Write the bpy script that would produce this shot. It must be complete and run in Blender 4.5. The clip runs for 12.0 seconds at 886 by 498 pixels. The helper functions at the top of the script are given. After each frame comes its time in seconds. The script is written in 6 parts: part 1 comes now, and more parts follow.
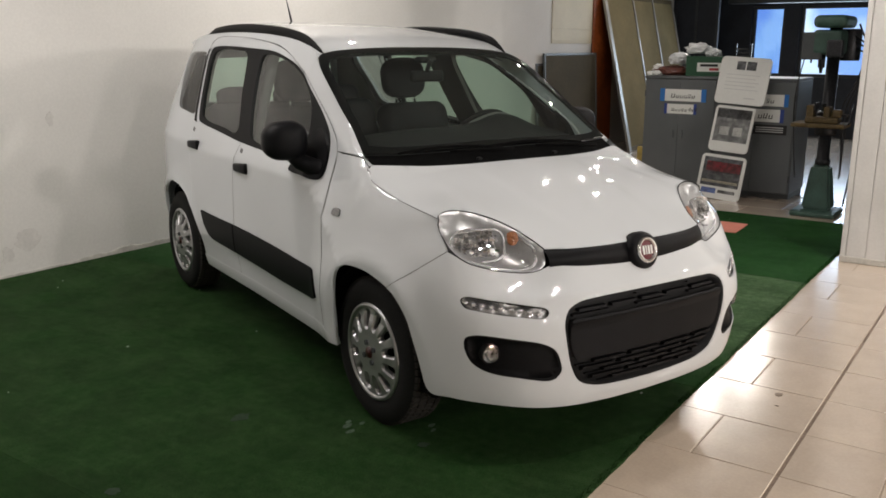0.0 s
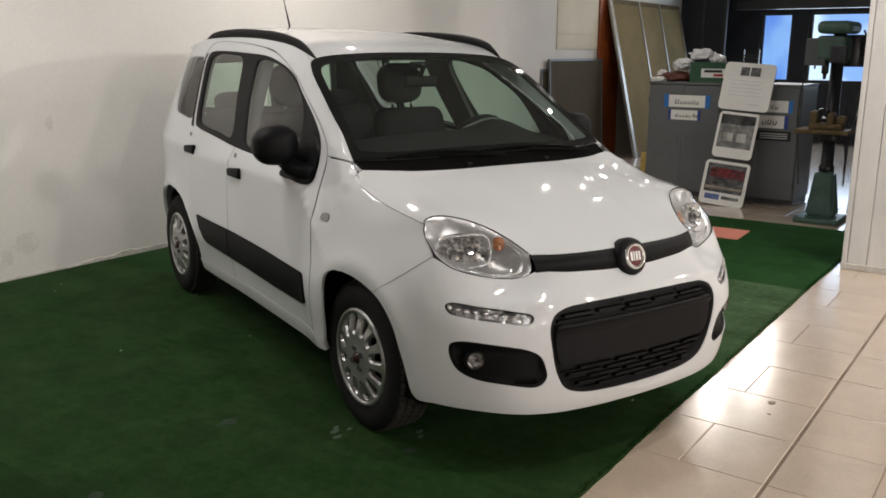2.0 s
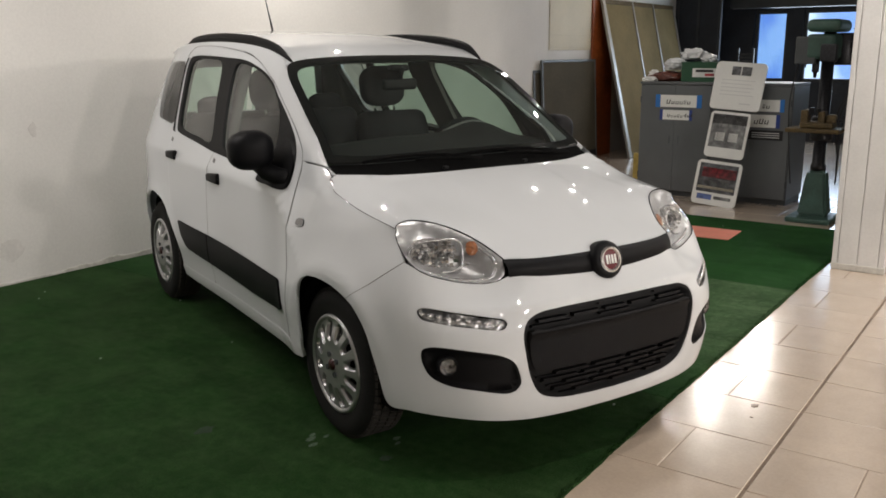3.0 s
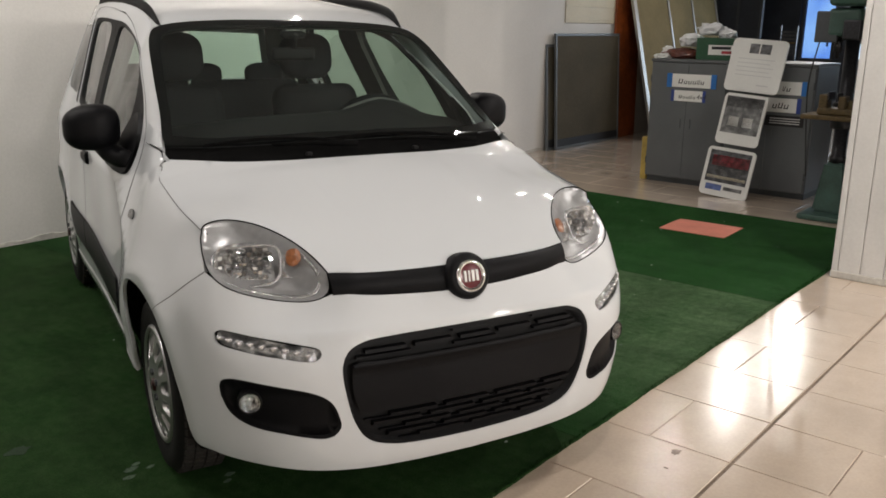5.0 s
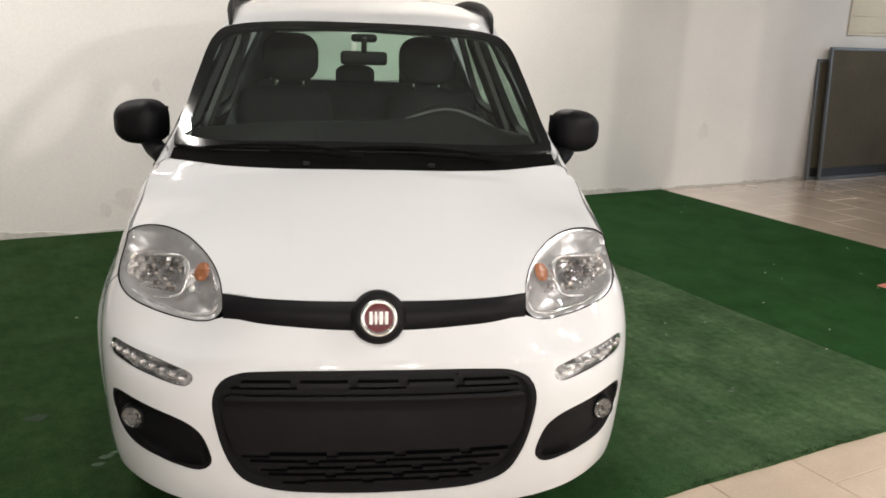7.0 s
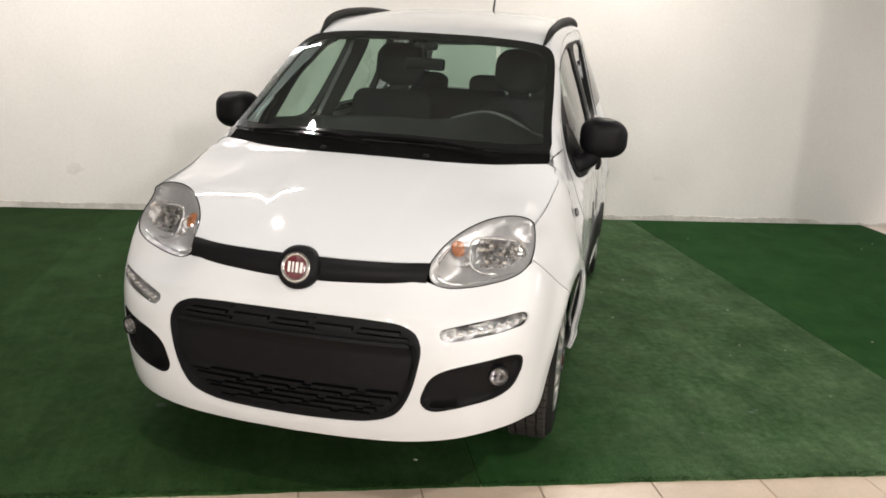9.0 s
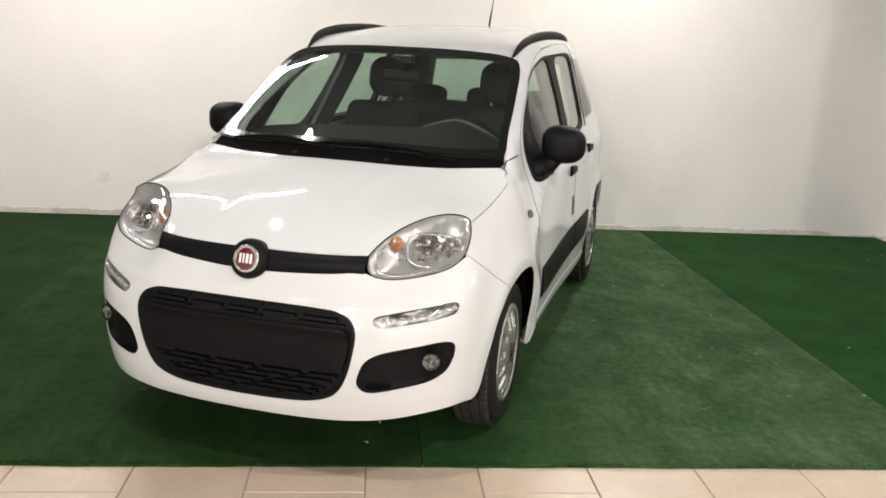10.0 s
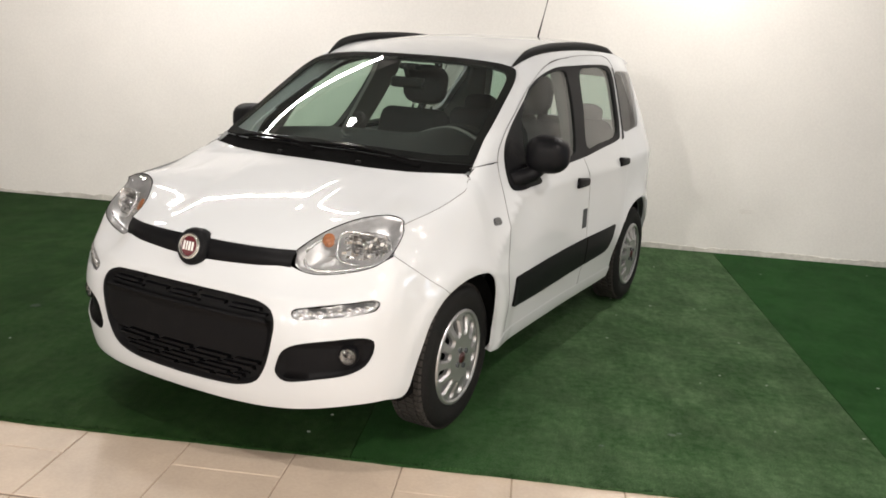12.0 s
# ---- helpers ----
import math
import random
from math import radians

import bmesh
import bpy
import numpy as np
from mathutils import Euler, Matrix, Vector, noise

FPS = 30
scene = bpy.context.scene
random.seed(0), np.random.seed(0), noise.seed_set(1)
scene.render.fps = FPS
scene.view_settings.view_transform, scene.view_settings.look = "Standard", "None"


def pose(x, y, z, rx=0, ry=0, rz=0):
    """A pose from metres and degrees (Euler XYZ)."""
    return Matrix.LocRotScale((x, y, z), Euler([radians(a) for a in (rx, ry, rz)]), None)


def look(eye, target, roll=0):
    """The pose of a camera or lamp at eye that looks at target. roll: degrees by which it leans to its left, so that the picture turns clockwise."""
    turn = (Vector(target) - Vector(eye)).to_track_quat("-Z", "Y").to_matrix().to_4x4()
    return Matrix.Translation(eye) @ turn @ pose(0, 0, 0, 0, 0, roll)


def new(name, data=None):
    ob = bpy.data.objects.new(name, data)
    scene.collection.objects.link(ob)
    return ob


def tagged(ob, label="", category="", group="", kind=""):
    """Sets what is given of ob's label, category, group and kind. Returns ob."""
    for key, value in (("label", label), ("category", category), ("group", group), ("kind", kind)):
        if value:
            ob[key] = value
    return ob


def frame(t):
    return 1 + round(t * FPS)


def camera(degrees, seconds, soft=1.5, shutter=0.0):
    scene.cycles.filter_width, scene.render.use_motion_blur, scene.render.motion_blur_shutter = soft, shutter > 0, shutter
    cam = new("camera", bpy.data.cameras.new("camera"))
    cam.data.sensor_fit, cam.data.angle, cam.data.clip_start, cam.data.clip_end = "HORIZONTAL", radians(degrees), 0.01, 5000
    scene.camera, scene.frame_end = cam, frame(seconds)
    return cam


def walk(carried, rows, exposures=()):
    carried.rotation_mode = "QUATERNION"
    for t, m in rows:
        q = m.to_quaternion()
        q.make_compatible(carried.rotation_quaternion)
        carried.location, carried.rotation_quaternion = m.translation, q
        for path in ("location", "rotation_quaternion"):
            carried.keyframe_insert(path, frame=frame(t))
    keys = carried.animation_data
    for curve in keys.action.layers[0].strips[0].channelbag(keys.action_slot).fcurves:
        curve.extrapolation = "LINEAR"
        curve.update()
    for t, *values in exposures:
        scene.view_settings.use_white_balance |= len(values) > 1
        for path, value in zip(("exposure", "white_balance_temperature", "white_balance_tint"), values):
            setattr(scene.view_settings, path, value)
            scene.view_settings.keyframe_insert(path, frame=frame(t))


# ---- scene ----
EXPOSURES = [(0, -0.25), (3.7, -0.26), (5.5, -0.27), (6, -0.06), (6.5, 0.1), (8.5, 0.24), (12, 0.23)]
cam = camera(54.7, 12.0, soft=1.7)
# seconds, eye (metres), heading, pitch and roll (degrees)
ROWS = [
    (0, -2.744, -0.908, 1.417, -55.26, -13.45, 0.18),
    (0.5, -2.716, -0.977, 1.424, -53.79, -11.92, -0.01),
    (1, -2.688, -0.973, 1.415, -55.65, -12.33, 0.13),
    (1.5, -2.679, -0.964, 1.412, -54.66, -12.78, -0.32),
    (2, -2.686, -0.972, 1.414, -54.50, -13.08, 0.25),
    (2.5, -2.684, -0.988, 1.419, -54.48, -13.15, -0.00),
    (3, -2.599, -1.032, 1.416, -54.36, -12.96, -0.31),
    (3.5, -2.429, -1.027, 1.408, -55.42, -13.39, -1.08),
    (3.7, -2.358, -1.010, 1.403, -55.83, -13.51, -1.06),
    (5.3, -1.591, -1.291, 1.393, -47.54, -15.12, 0.46),
    (5.5, -1.491, -1.331, 1.398, -44.79, -14.95, -0.29),
    (6, -1.225, -1.494, 1.414, -37.00, -16.36, 1.09),
    (6.5, -0.963, -1.538, 1.412, -32.21, -15.99, 0.97),
    (6.7, -0.868, -1.560, 1.414, -31.23, -15.37, 1.46),
    (8.3, -0.233, -2.080, 1.435, -13.22, -14.42, 2.65),
    (8.5, -0.113, -2.137, 1.418, -11.76, -13.80, 2.78),
    (9, 0.115, -2.301, 1.417, -9.07, -14.31, 3.12),
    (9.5, 0.252, -2.508, 1.422, -7.50, -14.40, 3.39),
    (10, 0.469, -2.563, 1.419, -5.06, -13.40, 2.71),
    (10.5, 0.708, -2.624, 1.419, -0.98, -14.08, 2.66),
    (11, 0.882, -2.701, 1.419, 0.51, -15.38, 3.80),
    (11.5, 1.082, -2.671, 1.438, 4.11, -13.83, 2.17),
    (12, 1.239, -2.604, 1.434, 5.84, -13.11, 3.74),
]


def aim(x, y, z, heading, pitch, roll):
    h, p = radians(heading), radians(pitch)
    ahead = Vector((-math.sin(h) * math.cos(p), math.cos(h) * math.cos(p), math.sin(p)))
    return look((x, y, z), Vector((x, y, z)) + ahead, roll)


walk(cam, [(t, aim(*row)) for t, *row in ROWS], EXPOSURES)

# ---- light: daylight at the far windows, ceiling lamps and added fill in the hall ----
CEILING = 3.05
world = bpy.data.worlds.new("sky")
world.use_nodes = True
scene.world = world
sky = world.node_tree.nodes.new("ShaderNodeTexSky")
sky.sky_type, sky.sun_disc, sky.sun_elevation, sky.sun_rotation = "NISHITA", False, radians(40), radians(150)
world.node_tree.links.new(sky.outputs[0], world.node_tree.nodes["Background"].inputs[0])
world.node_tree.nodes["Background"].inputs[1].default_value = 0.1


def area_lamp(name, place, width, depth, watts, colour, turn=(0, 0, 0), round_one=False):
    data = bpy.data.lights.new(name, "AREA")
    data.shape = "DISK" if round_one else "RECTANGLE"
    data.size, data.energy, data.color = width, watts, colour
    if not round_one:
        data.size_y = depth
    ob = new(name, data)
    ob.matrix_world = pose(*place, *turn)
    return ob


WARM, WHITE, DAY = (1.0, 0.935, 0.87), (1.0, 0.95, 0.92), (0.72, 0.86, 1.0)
# added fill: (-2.3, 2.5), (2.4, 3.3), (3.4, -3.4), (2.6, -0.75), x > 8
LAMPS = [(-2.3, 2.5, 20), (-0.55, 2.35, 14), (-0.3, -0.5, 22), (3.3, 1.7, 4), (3.8, 1.56, 6), (3.55, 1.25, 3), (2.4, 3.3, 34), (5.7, 2.2, 2), (5.6, 1.84, 2), (6.7, 2.4, 5), (8.4, 2.4, 16), (10.1, 2.3, 26),
         (-4.0, -8.5, 140), (-2.2, -8.5, 165), (2.05, -8.5, 185), (3.4, -3.4, 70), (2.6, -0.75, 46), (-2.4, -2.6, 6)]
LAMP_SPOTS = [(x, y) for x, y, _ in LAMPS]
for lx, ly, watts in LAMPS:
    # those at x > 8 tilt west to raise the glare on the tiles
    area_lamp("downlight_or_fill_lamp", (lx, ly, CEILING - (0.12 if ly < -8 else 0.035)), 0.22 if ly < -3 or lx < -2 else 0.075 if lx < 0 else 0.045, 0.13, watts, WARM, (60 if ly < -8 else 0, 50 if lx > 8 else 0, 0), True)
area_lamp("tube_lamp", (-1.25, 2.98, CEILING - 0.09), 1.9, 0.034, 32, WHITE)
# daylight at the far window openings
area_lamp("window_daylight", (11.95, 1.5, 1.5), 2.9, 1.05, 58, DAY, (90, 0, 90))

# ---- materials ----
def material(name, colour, rough=0.5, metal=0.0, grain=0.0, scale=40.0, bump=0.0, bump_scale=None, coat=0.0, stains=0.0, stain_scale=3.0, per_object=0.0, spec=0.5, bump_dist=0.002):
    """A surface with fine grain, broad stains and relief, in metres."""
    m = bpy.data.materials.new(name)
    m.use_nodes = True
    nt = m.node_tree
    b = nt.nodes["Principled BSDF"]
    b.inputs["Base Color"].default_value = (*colour, 1)
    b.inputs["Roughness"].default_value, b.inputs["Metallic"].default_value = rough, metal
    b.inputs["Coat Weight"].default_value, b.inputs["Coat Roughness"].default_value = coat, 0.03 if name == "white_car_paint" else 0.18
    b.inputs["Specular IOR Level"].default_value = spec
    geo = nt.nodes.new("ShaderNodeNewGeometry")
    last = None

    def noise_mix(sc, amount, detail, seed_shift):
        nonlocal last
        n = nt.nodes.new("ShaderNodeTexNoise")
        n.inputs["Scale"].default_value, n.inputs["Detail"].default_value = sc, detail
        add = nt.nodes.new("ShaderNodeVectorMath")
        add.inputs[1].default_value = (seed_shift, seed_shift * 2, seed_shift * 3)
        nt.links.new(geo.outputs["Position"], add.inputs[0])
        nt.links.new(add.outputs[0], n.inputs["Vector"])
        r = nt.nodes.new("ShaderNodeMapRange")
        r.inputs[1].default_value, r.inputs[2].default_value = 0.3, 0.7
        r.inputs[3].default_value, r.inputs[4].default_value = 1 - amount, 1 + amount
        nt.links.new(n.outputs[0], r.inputs[0])
        mul = nt.nodes.new("ShaderNodeVectorMath")
        mul.operation = "SCALE"
        if last is None:
            mul.inputs[0].default_value = colour
        else:
            nt.links.new(last, mul.inputs[0])
        nt.links.new(r.outputs[0], mul.inputs["Scale"])
        last = mul.outputs[0]

    if grain:
        noise_mix(scale, grain, 4, 1.3)
    if stains:
        noise_mix(stain_scale, stains, 6, 7.1)
    if per_object:
        info = nt.nodes.new("ShaderNodeObjectInfo")
        r = nt.nodes.new("ShaderNodeMapRange")
        r.inputs[3].default_value, r.inputs[4].default_value = 1 - per_object, 1 + per_object
        nt.links.new(info.outputs["Random"], r.inputs[0])
        mul = nt.nodes.new("ShaderNodeVectorMath")
        mul.operation = "SCALE"
        if last is None:
            mul.inputs[0].default_value = colour
        else:
            nt.links.new(last, mul.inputs[0])
        nt.links.new(r.outputs[0], mul.inputs["Scale"])
        last = mul.outputs[0]
    if last is not None:
        nt.links.new(last, b.inputs["Base Color"])
    if bump:
        n = nt.nodes.new("ShaderNodeTexNoise")
        n.inputs["Scale"].default_value, n.inputs["Detail"].default_value = bump_scale or scale, 5
        nt.links.new(geo.outputs["Position"], n.inputs["Vector"])
        bp = nt.nodes.new("ShaderNodeBump")
        bp.inputs["Strength"].default_value, bp.inputs["Distance"].default_value = bump, bump_dist
        nt.links.new(n.outputs[0], bp.inputs["Height"])
        nt.links.new(bp.outputs[0], b.inputs["Normal"])
    return m


def glass(name, tint, gloss=1.0, rough=0.0, haze=0.0):
    """A thin pane: it lets light through with a tint and mirrors more at a slant."""
    m = bpy.data.materials.new(name)
    m.use_nodes = True
    nt = m.node_tree
    nt.nodes.remove(nt.nodes["Principled BSDF"])
    clear, shine = nt.nodes.new("ShaderNodeBsdfTransparent"), nt.nodes.new("ShaderNodeBsdfGlossy")
    clear.inputs[0].default_value = (*tint, 1)
    shine.inputs["Roughness"].default_value = rough
    shine.inputs[0].default_value = (gloss, gloss, gloss, 1)
    slant = nt.nodes.new("ShaderNodeLayerWeight")
    slant.inputs[0].default_value = 0.5
    power, scale = nt.nodes.new("ShaderNodeMath"), nt.nodes.new("ShaderNodeMath")
    power.operation, scale.operation = "POWER", "MULTIPLY_ADD"
    power.inputs[1].default_value, scale.inputs[1].default_value, scale.inputs[2].default_value = 5.0, 0.92, 0.05
    nt.links.new(slant.outputs["Facing"], power.inputs[0])
    nt.links.new(power.outputs[0], scale.inputs[0])
    mix = nt.nodes.new("ShaderNodeMixShader")
    nt.links.new(scale.outputs[0], mix.inputs[0])
    nt.links.new(clear.outputs[0], mix.inputs[1])
    nt.links.new(shine.outputs[0], mix.inputs[2])
    last = mix
    # a pale diffuse haze mixed in makes the pane look milky
    if haze:
        film, last = nt.nodes.new("ShaderNodeBsdfDiffuse"), nt.nodes.new("ShaderNodeMixShader")
        film.inputs[0].default_value = (0.6, 0.62, 0.6, 1)
        last.inputs[0].default_value = haze
        nt.links.new(mix.outputs[0], last.inputs[1])
        nt.links.new(film.outputs[0], last.inputs[2])
    nt.links.new(last.outputs[0], nt.nodes["Material Output"].inputs[0])
    return m


def carpet_mat(name, deep, worn, amount, fade=None):
    """Short grass pile: fine tufts, brushed streaks and trodden patches."""
    m = bpy.data.materials.new(name)
    m.use_nodes = True
    nt = m.node_tree
    b = nt.nodes["Principled BSDF"]
    b.inputs["Roughness"].default_value, b.inputs["Specular IOR Level"].default_value = 0.85, 0.08
    geo = nt.nodes.new("ShaderNodeNewGeometry")

    def field(stretch, scale, detail, lo, hi):
        mul = nt.nodes.new("ShaderNodeVectorMath")
        mul.operation = "MULTIPLY"
        mul.inputs[1].default_value = stretch
        nt.links.new(geo.outputs["Position"], mul.inputs[0])
        n = nt.nodes.new("ShaderNodeTexNoise")
        n.inputs["Scale"].default_value, n.inputs["Detail"].default_value, n.inputs["Roughness"].default_value = scale, detail, 0.65
        nt.links.new(mul.outputs[0], n.inputs["Vector"])
        r = nt.nodes.new("ShaderNodeMapRange")
        r.inputs[1].default_value, r.inputs[2].default_value = lo, hi
        nt.links.new(n.outputs[0], r.inputs[0])
        return r.outputs[0], n.outputs[0]

    def blend(op, a, c):
        k = nt.nodes.new("ShaderNodeMath")
        k.operation = op
        for i, v in enumerate((a, c)):
            if isinstance(v, float):
                k.inputs[i].default_value = v
            else:
                nt.links.new(v, k.inputs[i])
        return k.outputs[0]

    patches = field((1, 1, 1), 2.4, 8, 0.36, 0.66)[0]
    streaks = field((5, 1.2, 1), 6.0, 6, 0.4, 0.66)[0]
    mottle = field((1, 1.0, 1), 26.0, 5, 0.34, 0.68)[0]
    tufts, raw = field((1, 1, 1), 190.0, 3, 0.3, 0.7)
    wear = blend("ADD", blend("MULTIPLY", patches, 0.42), blend("ADD", blend("MULTIPLY", streaks, 0.2), blend("MULTIPLY", mottle, 0.38)))
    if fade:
        # the worn tone fades out towards low x, beside the parked car
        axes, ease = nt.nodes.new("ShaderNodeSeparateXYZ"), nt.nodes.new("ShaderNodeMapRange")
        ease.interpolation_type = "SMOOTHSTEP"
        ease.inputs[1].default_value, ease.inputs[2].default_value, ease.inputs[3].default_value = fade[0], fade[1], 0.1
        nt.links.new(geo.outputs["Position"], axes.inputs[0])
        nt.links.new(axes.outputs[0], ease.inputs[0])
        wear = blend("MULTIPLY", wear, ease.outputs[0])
    mix = nt.nodes.new("ShaderNodeMix")
    mix.data_type = "RGBA"
    mix.inputs[6].default_value, mix.inputs[7].default_value = (*deep, 1), (*worn, 1)
    nt.links.new(blend("MULTIPLY", wear, amount * 1.8), mix.inputs[0])
    dark = nt.nodes.new("ShaderNodeVectorMath")
    dark.operation = "SCALE"
    nt.links.new(mix.outputs[2], dark.inputs[0])
    stained = blend("ADD", blend("MULTIPLY", field((1.3, 1, 1), 3.7, 7, 0.38, 0.6)[0], 0.28), 0.8)
    nt.links.new(blend("MULTIPLY", stained, blend("ADD", blend("MULTIPLY", tufts, 0.9), 0.55)), dark.inputs["Scale"])
    nt.links.new(dark.outputs[0], b.inputs["Base Color"])
    bp = nt.nodes.new("ShaderNodeBump")
    bp.inputs["Strength"].default_value, bp.inputs["Distance"].default_value = 1.0, 0.008
    nt.links.new(raw, bp.inputs["Height"])
    nt.links.new(bp.outputs[0], b.inputs["Normal"])
    return m


PLASTER = material("white_plaster", (0.76, 0.74, 0.71), 0.75, grain=0.03, scale=60, bump=0.25, bump_scale=35, stains=0.035, stain_scale=1.6)
DIRTY_PLASTER = material("scuffed_plaster", (0.56, 0.54, 0.5), 0.85, grain=0.12, scale=30, bump=0.5, bump_scale=30, stains=0.2, stain_scale=6)
SMUDGE = material("faint_wall_smudge", (0.715, 0.69, 0.66), 0.8, grain=0.05, scale=40, stains=0.06, stain_scale=9)
# unseen ceiling, kept dark so that less light bounces into the room
CEIL = material("ceiling_dark_low_bounce", (0.22, 0.215, 0.21), 0.9, grain=0.05, stains=0.1)
TILE = material("beige_ceramic_tile", (0.57, 0.465, 0.37), 0.2, spec=0.9, coat=0.8, grain=0.04, scale=90, stains=0.07, stain_scale=5, per_object=0.03, bump=0.04, bump_scale=14)
GROUT = material("dark_grout", (0.25, 0.19, 0.145), 0.9, grain=0.2, scale=80, stains=0.3)
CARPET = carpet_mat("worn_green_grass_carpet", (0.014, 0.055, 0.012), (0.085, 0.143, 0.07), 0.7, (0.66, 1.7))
CARPET_MID = carpet_mat("mid_green_grass_carpet", (0.0075, 0.034, 0.0052), (0.0255, 0.055, 0.0172), 0.56)
CARPET_NEAR = carpet_mat("half_worn_green_grass_carpet", (0.009, 0.04, 0.0065), (0.033, 0.068, 0.023), 0.58)
CARPET_DARK = carpet_mat("deep_green_grass_carpet", (0.01, 0.053, 0.009), (0.024, 0.08, 0.022), 0.55)
PAINT = material("white_car_paint", (0.645, 0.664, 0.685), 0.55, coat=1.0, grain=0.008, scale=500, spec=0.1)
BLACK = material("black_grained_plastic", (0.0052, 0.0052, 0.0062), 0.48, spec=0.13, grain=0.2, scale=300, bump=0.25, bump_scale=700, bump_dist=0.0006)
BLACK_SOFT = material("matt_black_trim", (0.01, 0.01, 0.0105), 0.6, spec=0.15, grain=0.2, scale=200)
GAP = material("dark_gap", (0.005, 0.005, 0.005), 1.0, grain=0.2, spec=0.05)
SEAM = material("grey_shut_line", (0.17, 0.17, 0.17), 0.9, grain=0.2, spec=0.1)
FRIT = material("black_glass_border", (0.008, 0.009, 0.009), 0.08)
GLASS = glass("green_tinted_glass", (0.68, 0.82, 0.74), haze=0.012)
SIDE_GLASS = glass("tinted_side_glass", (0.62, 0.73, 0.66), haze=0.01)
DARK_GLASS = glass("dark_quarter_glass", (0.45, 0.46, 0.46))
BLUE_FILM = glass("blue_tinted_window_glass", (0.5, 0.62, 0.8))
LENS = glass("clear_lamp_lens", (0.93, 0.94, 0.94), 0.8)
CHROME = material("chrome", (0.8, 0.8, 0.8), 0.08, 1.0)
SATIN = material("satin_reflector", (0.6, 0.6, 0.61), 0.25, 0.8, grain=0.1, scale=120, bump=0.6, bump_scale=90, bump_dist=0.006)
SILVER = material("silver_wheel_paint", (0.42, 0.42, 0.425), 0.3, 0.7, grain=0.06, scale=200, coat=0.3)
RUBBER = material("tyre_rubber", (0.008, 0.0078, 0.0075), 0.8, grain=0.25, scale=120, bump=0.2, bump_scale=300, spec=0.22)
TREAD = material("dusty_tread_rubber", (0.034, 0.031, 0.028), 0.9, grain=0.25, scale=150, spec=0.2)
AMBER = material("amber_bulb", (0.31, 0.115, 0.045), 0.3, coat=0.4, grain=0.3, scale=120)
RED = material("red_enamel", (0.1, 0.008, 0.015), 0.25, coat=0.8)
SEAT = material("dark_seat_cloth", (0.026, 0.027, 0.029), 0.95, grain=0.3, scale=300, bump=0.4, bump_scale=500, spec=0.2)
DASH = material("dashboard_plastic", (0.011, 0.0115, 0.012), 0.75, grain=0.2, scale=200, bump=0.2, bump_scale=500, spec=0.2)
DASH_GREY = material("grey_dashboard_trim", (0.1, 0.1, 0.1), 0.5, grain=0.1, scale=200)
LINING = material("grey_headlining", (0.1, 0.1, 0.095), 0.95, grain=0.1, scale=300)
HOUSING = material("lamp_housing_silver", (0.48, 0.48, 0.49), 0.32, 0.6, grain=0.08, scale=60, bump=0.25, bump_scale=24, bump_dist=0.008)
FACET = material("faceted_chrome", (0.85, 0.85, 0.86), 0.1, 0.88, grain=0.06, scale=90, bump=1.0, bump_scale=55, bump_dist=0.006)
DULL_FACET = material("dim_lamp_reflector", (0.3, 0.3, 0.31), 0.08, 0.9, grain=0.2, scale=70, bump=1.0, bump_scale=70, bump_dist=0.006)
CAP_RED = material("dark_red_enamel", (0.035, 0.006, 0.007), 0.3, grain=0.3, scale=200)
WOOD_ORANGE = material("orange_stained_wood", (0.26, 0.062, 0.013), 0.45, grain=0.25, scale=25, stains=0.3, stain_scale=4, bump=0.1)
YELLOW_WOOD = material("yellow_wood", (0.42, 0.3, 0.07), 0.6, grain=0.2, scale=30, stains=0.2)
STEEL = material("grey_painted_steel", (0.105, 0.112, 0.118), 0.45, grain=0.05, scale=150, stains=0.1, stain_scale=3, bump=0.05, bump_scale=60)
STEEL_DARK = material("dark_grey_steel", (0.05, 0.055, 0.06), 0.5, grain=0.1, scale=80, stains=0.2)
ALU = material("dull_aluminium", (0.42, 0.4, 0.37), 0.4, 0.7, grain=0.1, scale=60, stains=0.15)
PALE_PANE = material("pale_panel", (0.225, 0.178, 0.09), 0.8, spec=0.15, grain=0.05, scale=20, stains=0.15, stain_scale=2)
SLATE = material("grey_panel_board", (0.095, 0.083, 0.06), 0.85, spec=0.15, grain=0.08, scale=40, stains=0.12, stain_scale=2)
CREAM = material("cream_board", (0.66, 0.6, 0.46), 0.6, grain=0.03, stains=0.05)
MACHINE_GREEN = material("machine_green_paint", (0.035, 0.075, 0.06), 0.45, grain=0.1, scale=60, stains=0.25, stain_scale=8, bump=0.1)
OILY = material("oily_steel", (0.03, 0.03, 0.034), 0.4, 0.6, grain=0.3, scale=60, stains=0.3)
BRASSY = material("rusty_yellow_metal", (0.11, 0.075, 0.03), 0.55, 0.3, grain=0.3, scale=50, stains=0.3)
PAPER = material("white_paper", (0.78, 0.78, 0.76), 0.8, grain=0.02, scale=80, stains=0.03)
BOARD = material("white_laminate_board", (0.72, 0.72, 0.7), 0.35, grain=0.02, stains=0.04)
BLUE = material("blue_tape", (0.02, 0.16, 0.5), 0.5, grain=0.05)
NAVY = material("navy_tape", (0.02, 0.05, 0.25), 0.5, grain=0.05)
INK = material("black_ink", (0.012, 0.012, 0.014), 0.6)
GREY_INK = material("pale_grey_print", (0.56, 0.56, 0.56), 0.7)
PHOTO_DARK = material("dark_photo_print", (0.06, 0.06, 0.065), 0.3, grain=0.8, scale=25, stains=0.8, stain_scale=14)
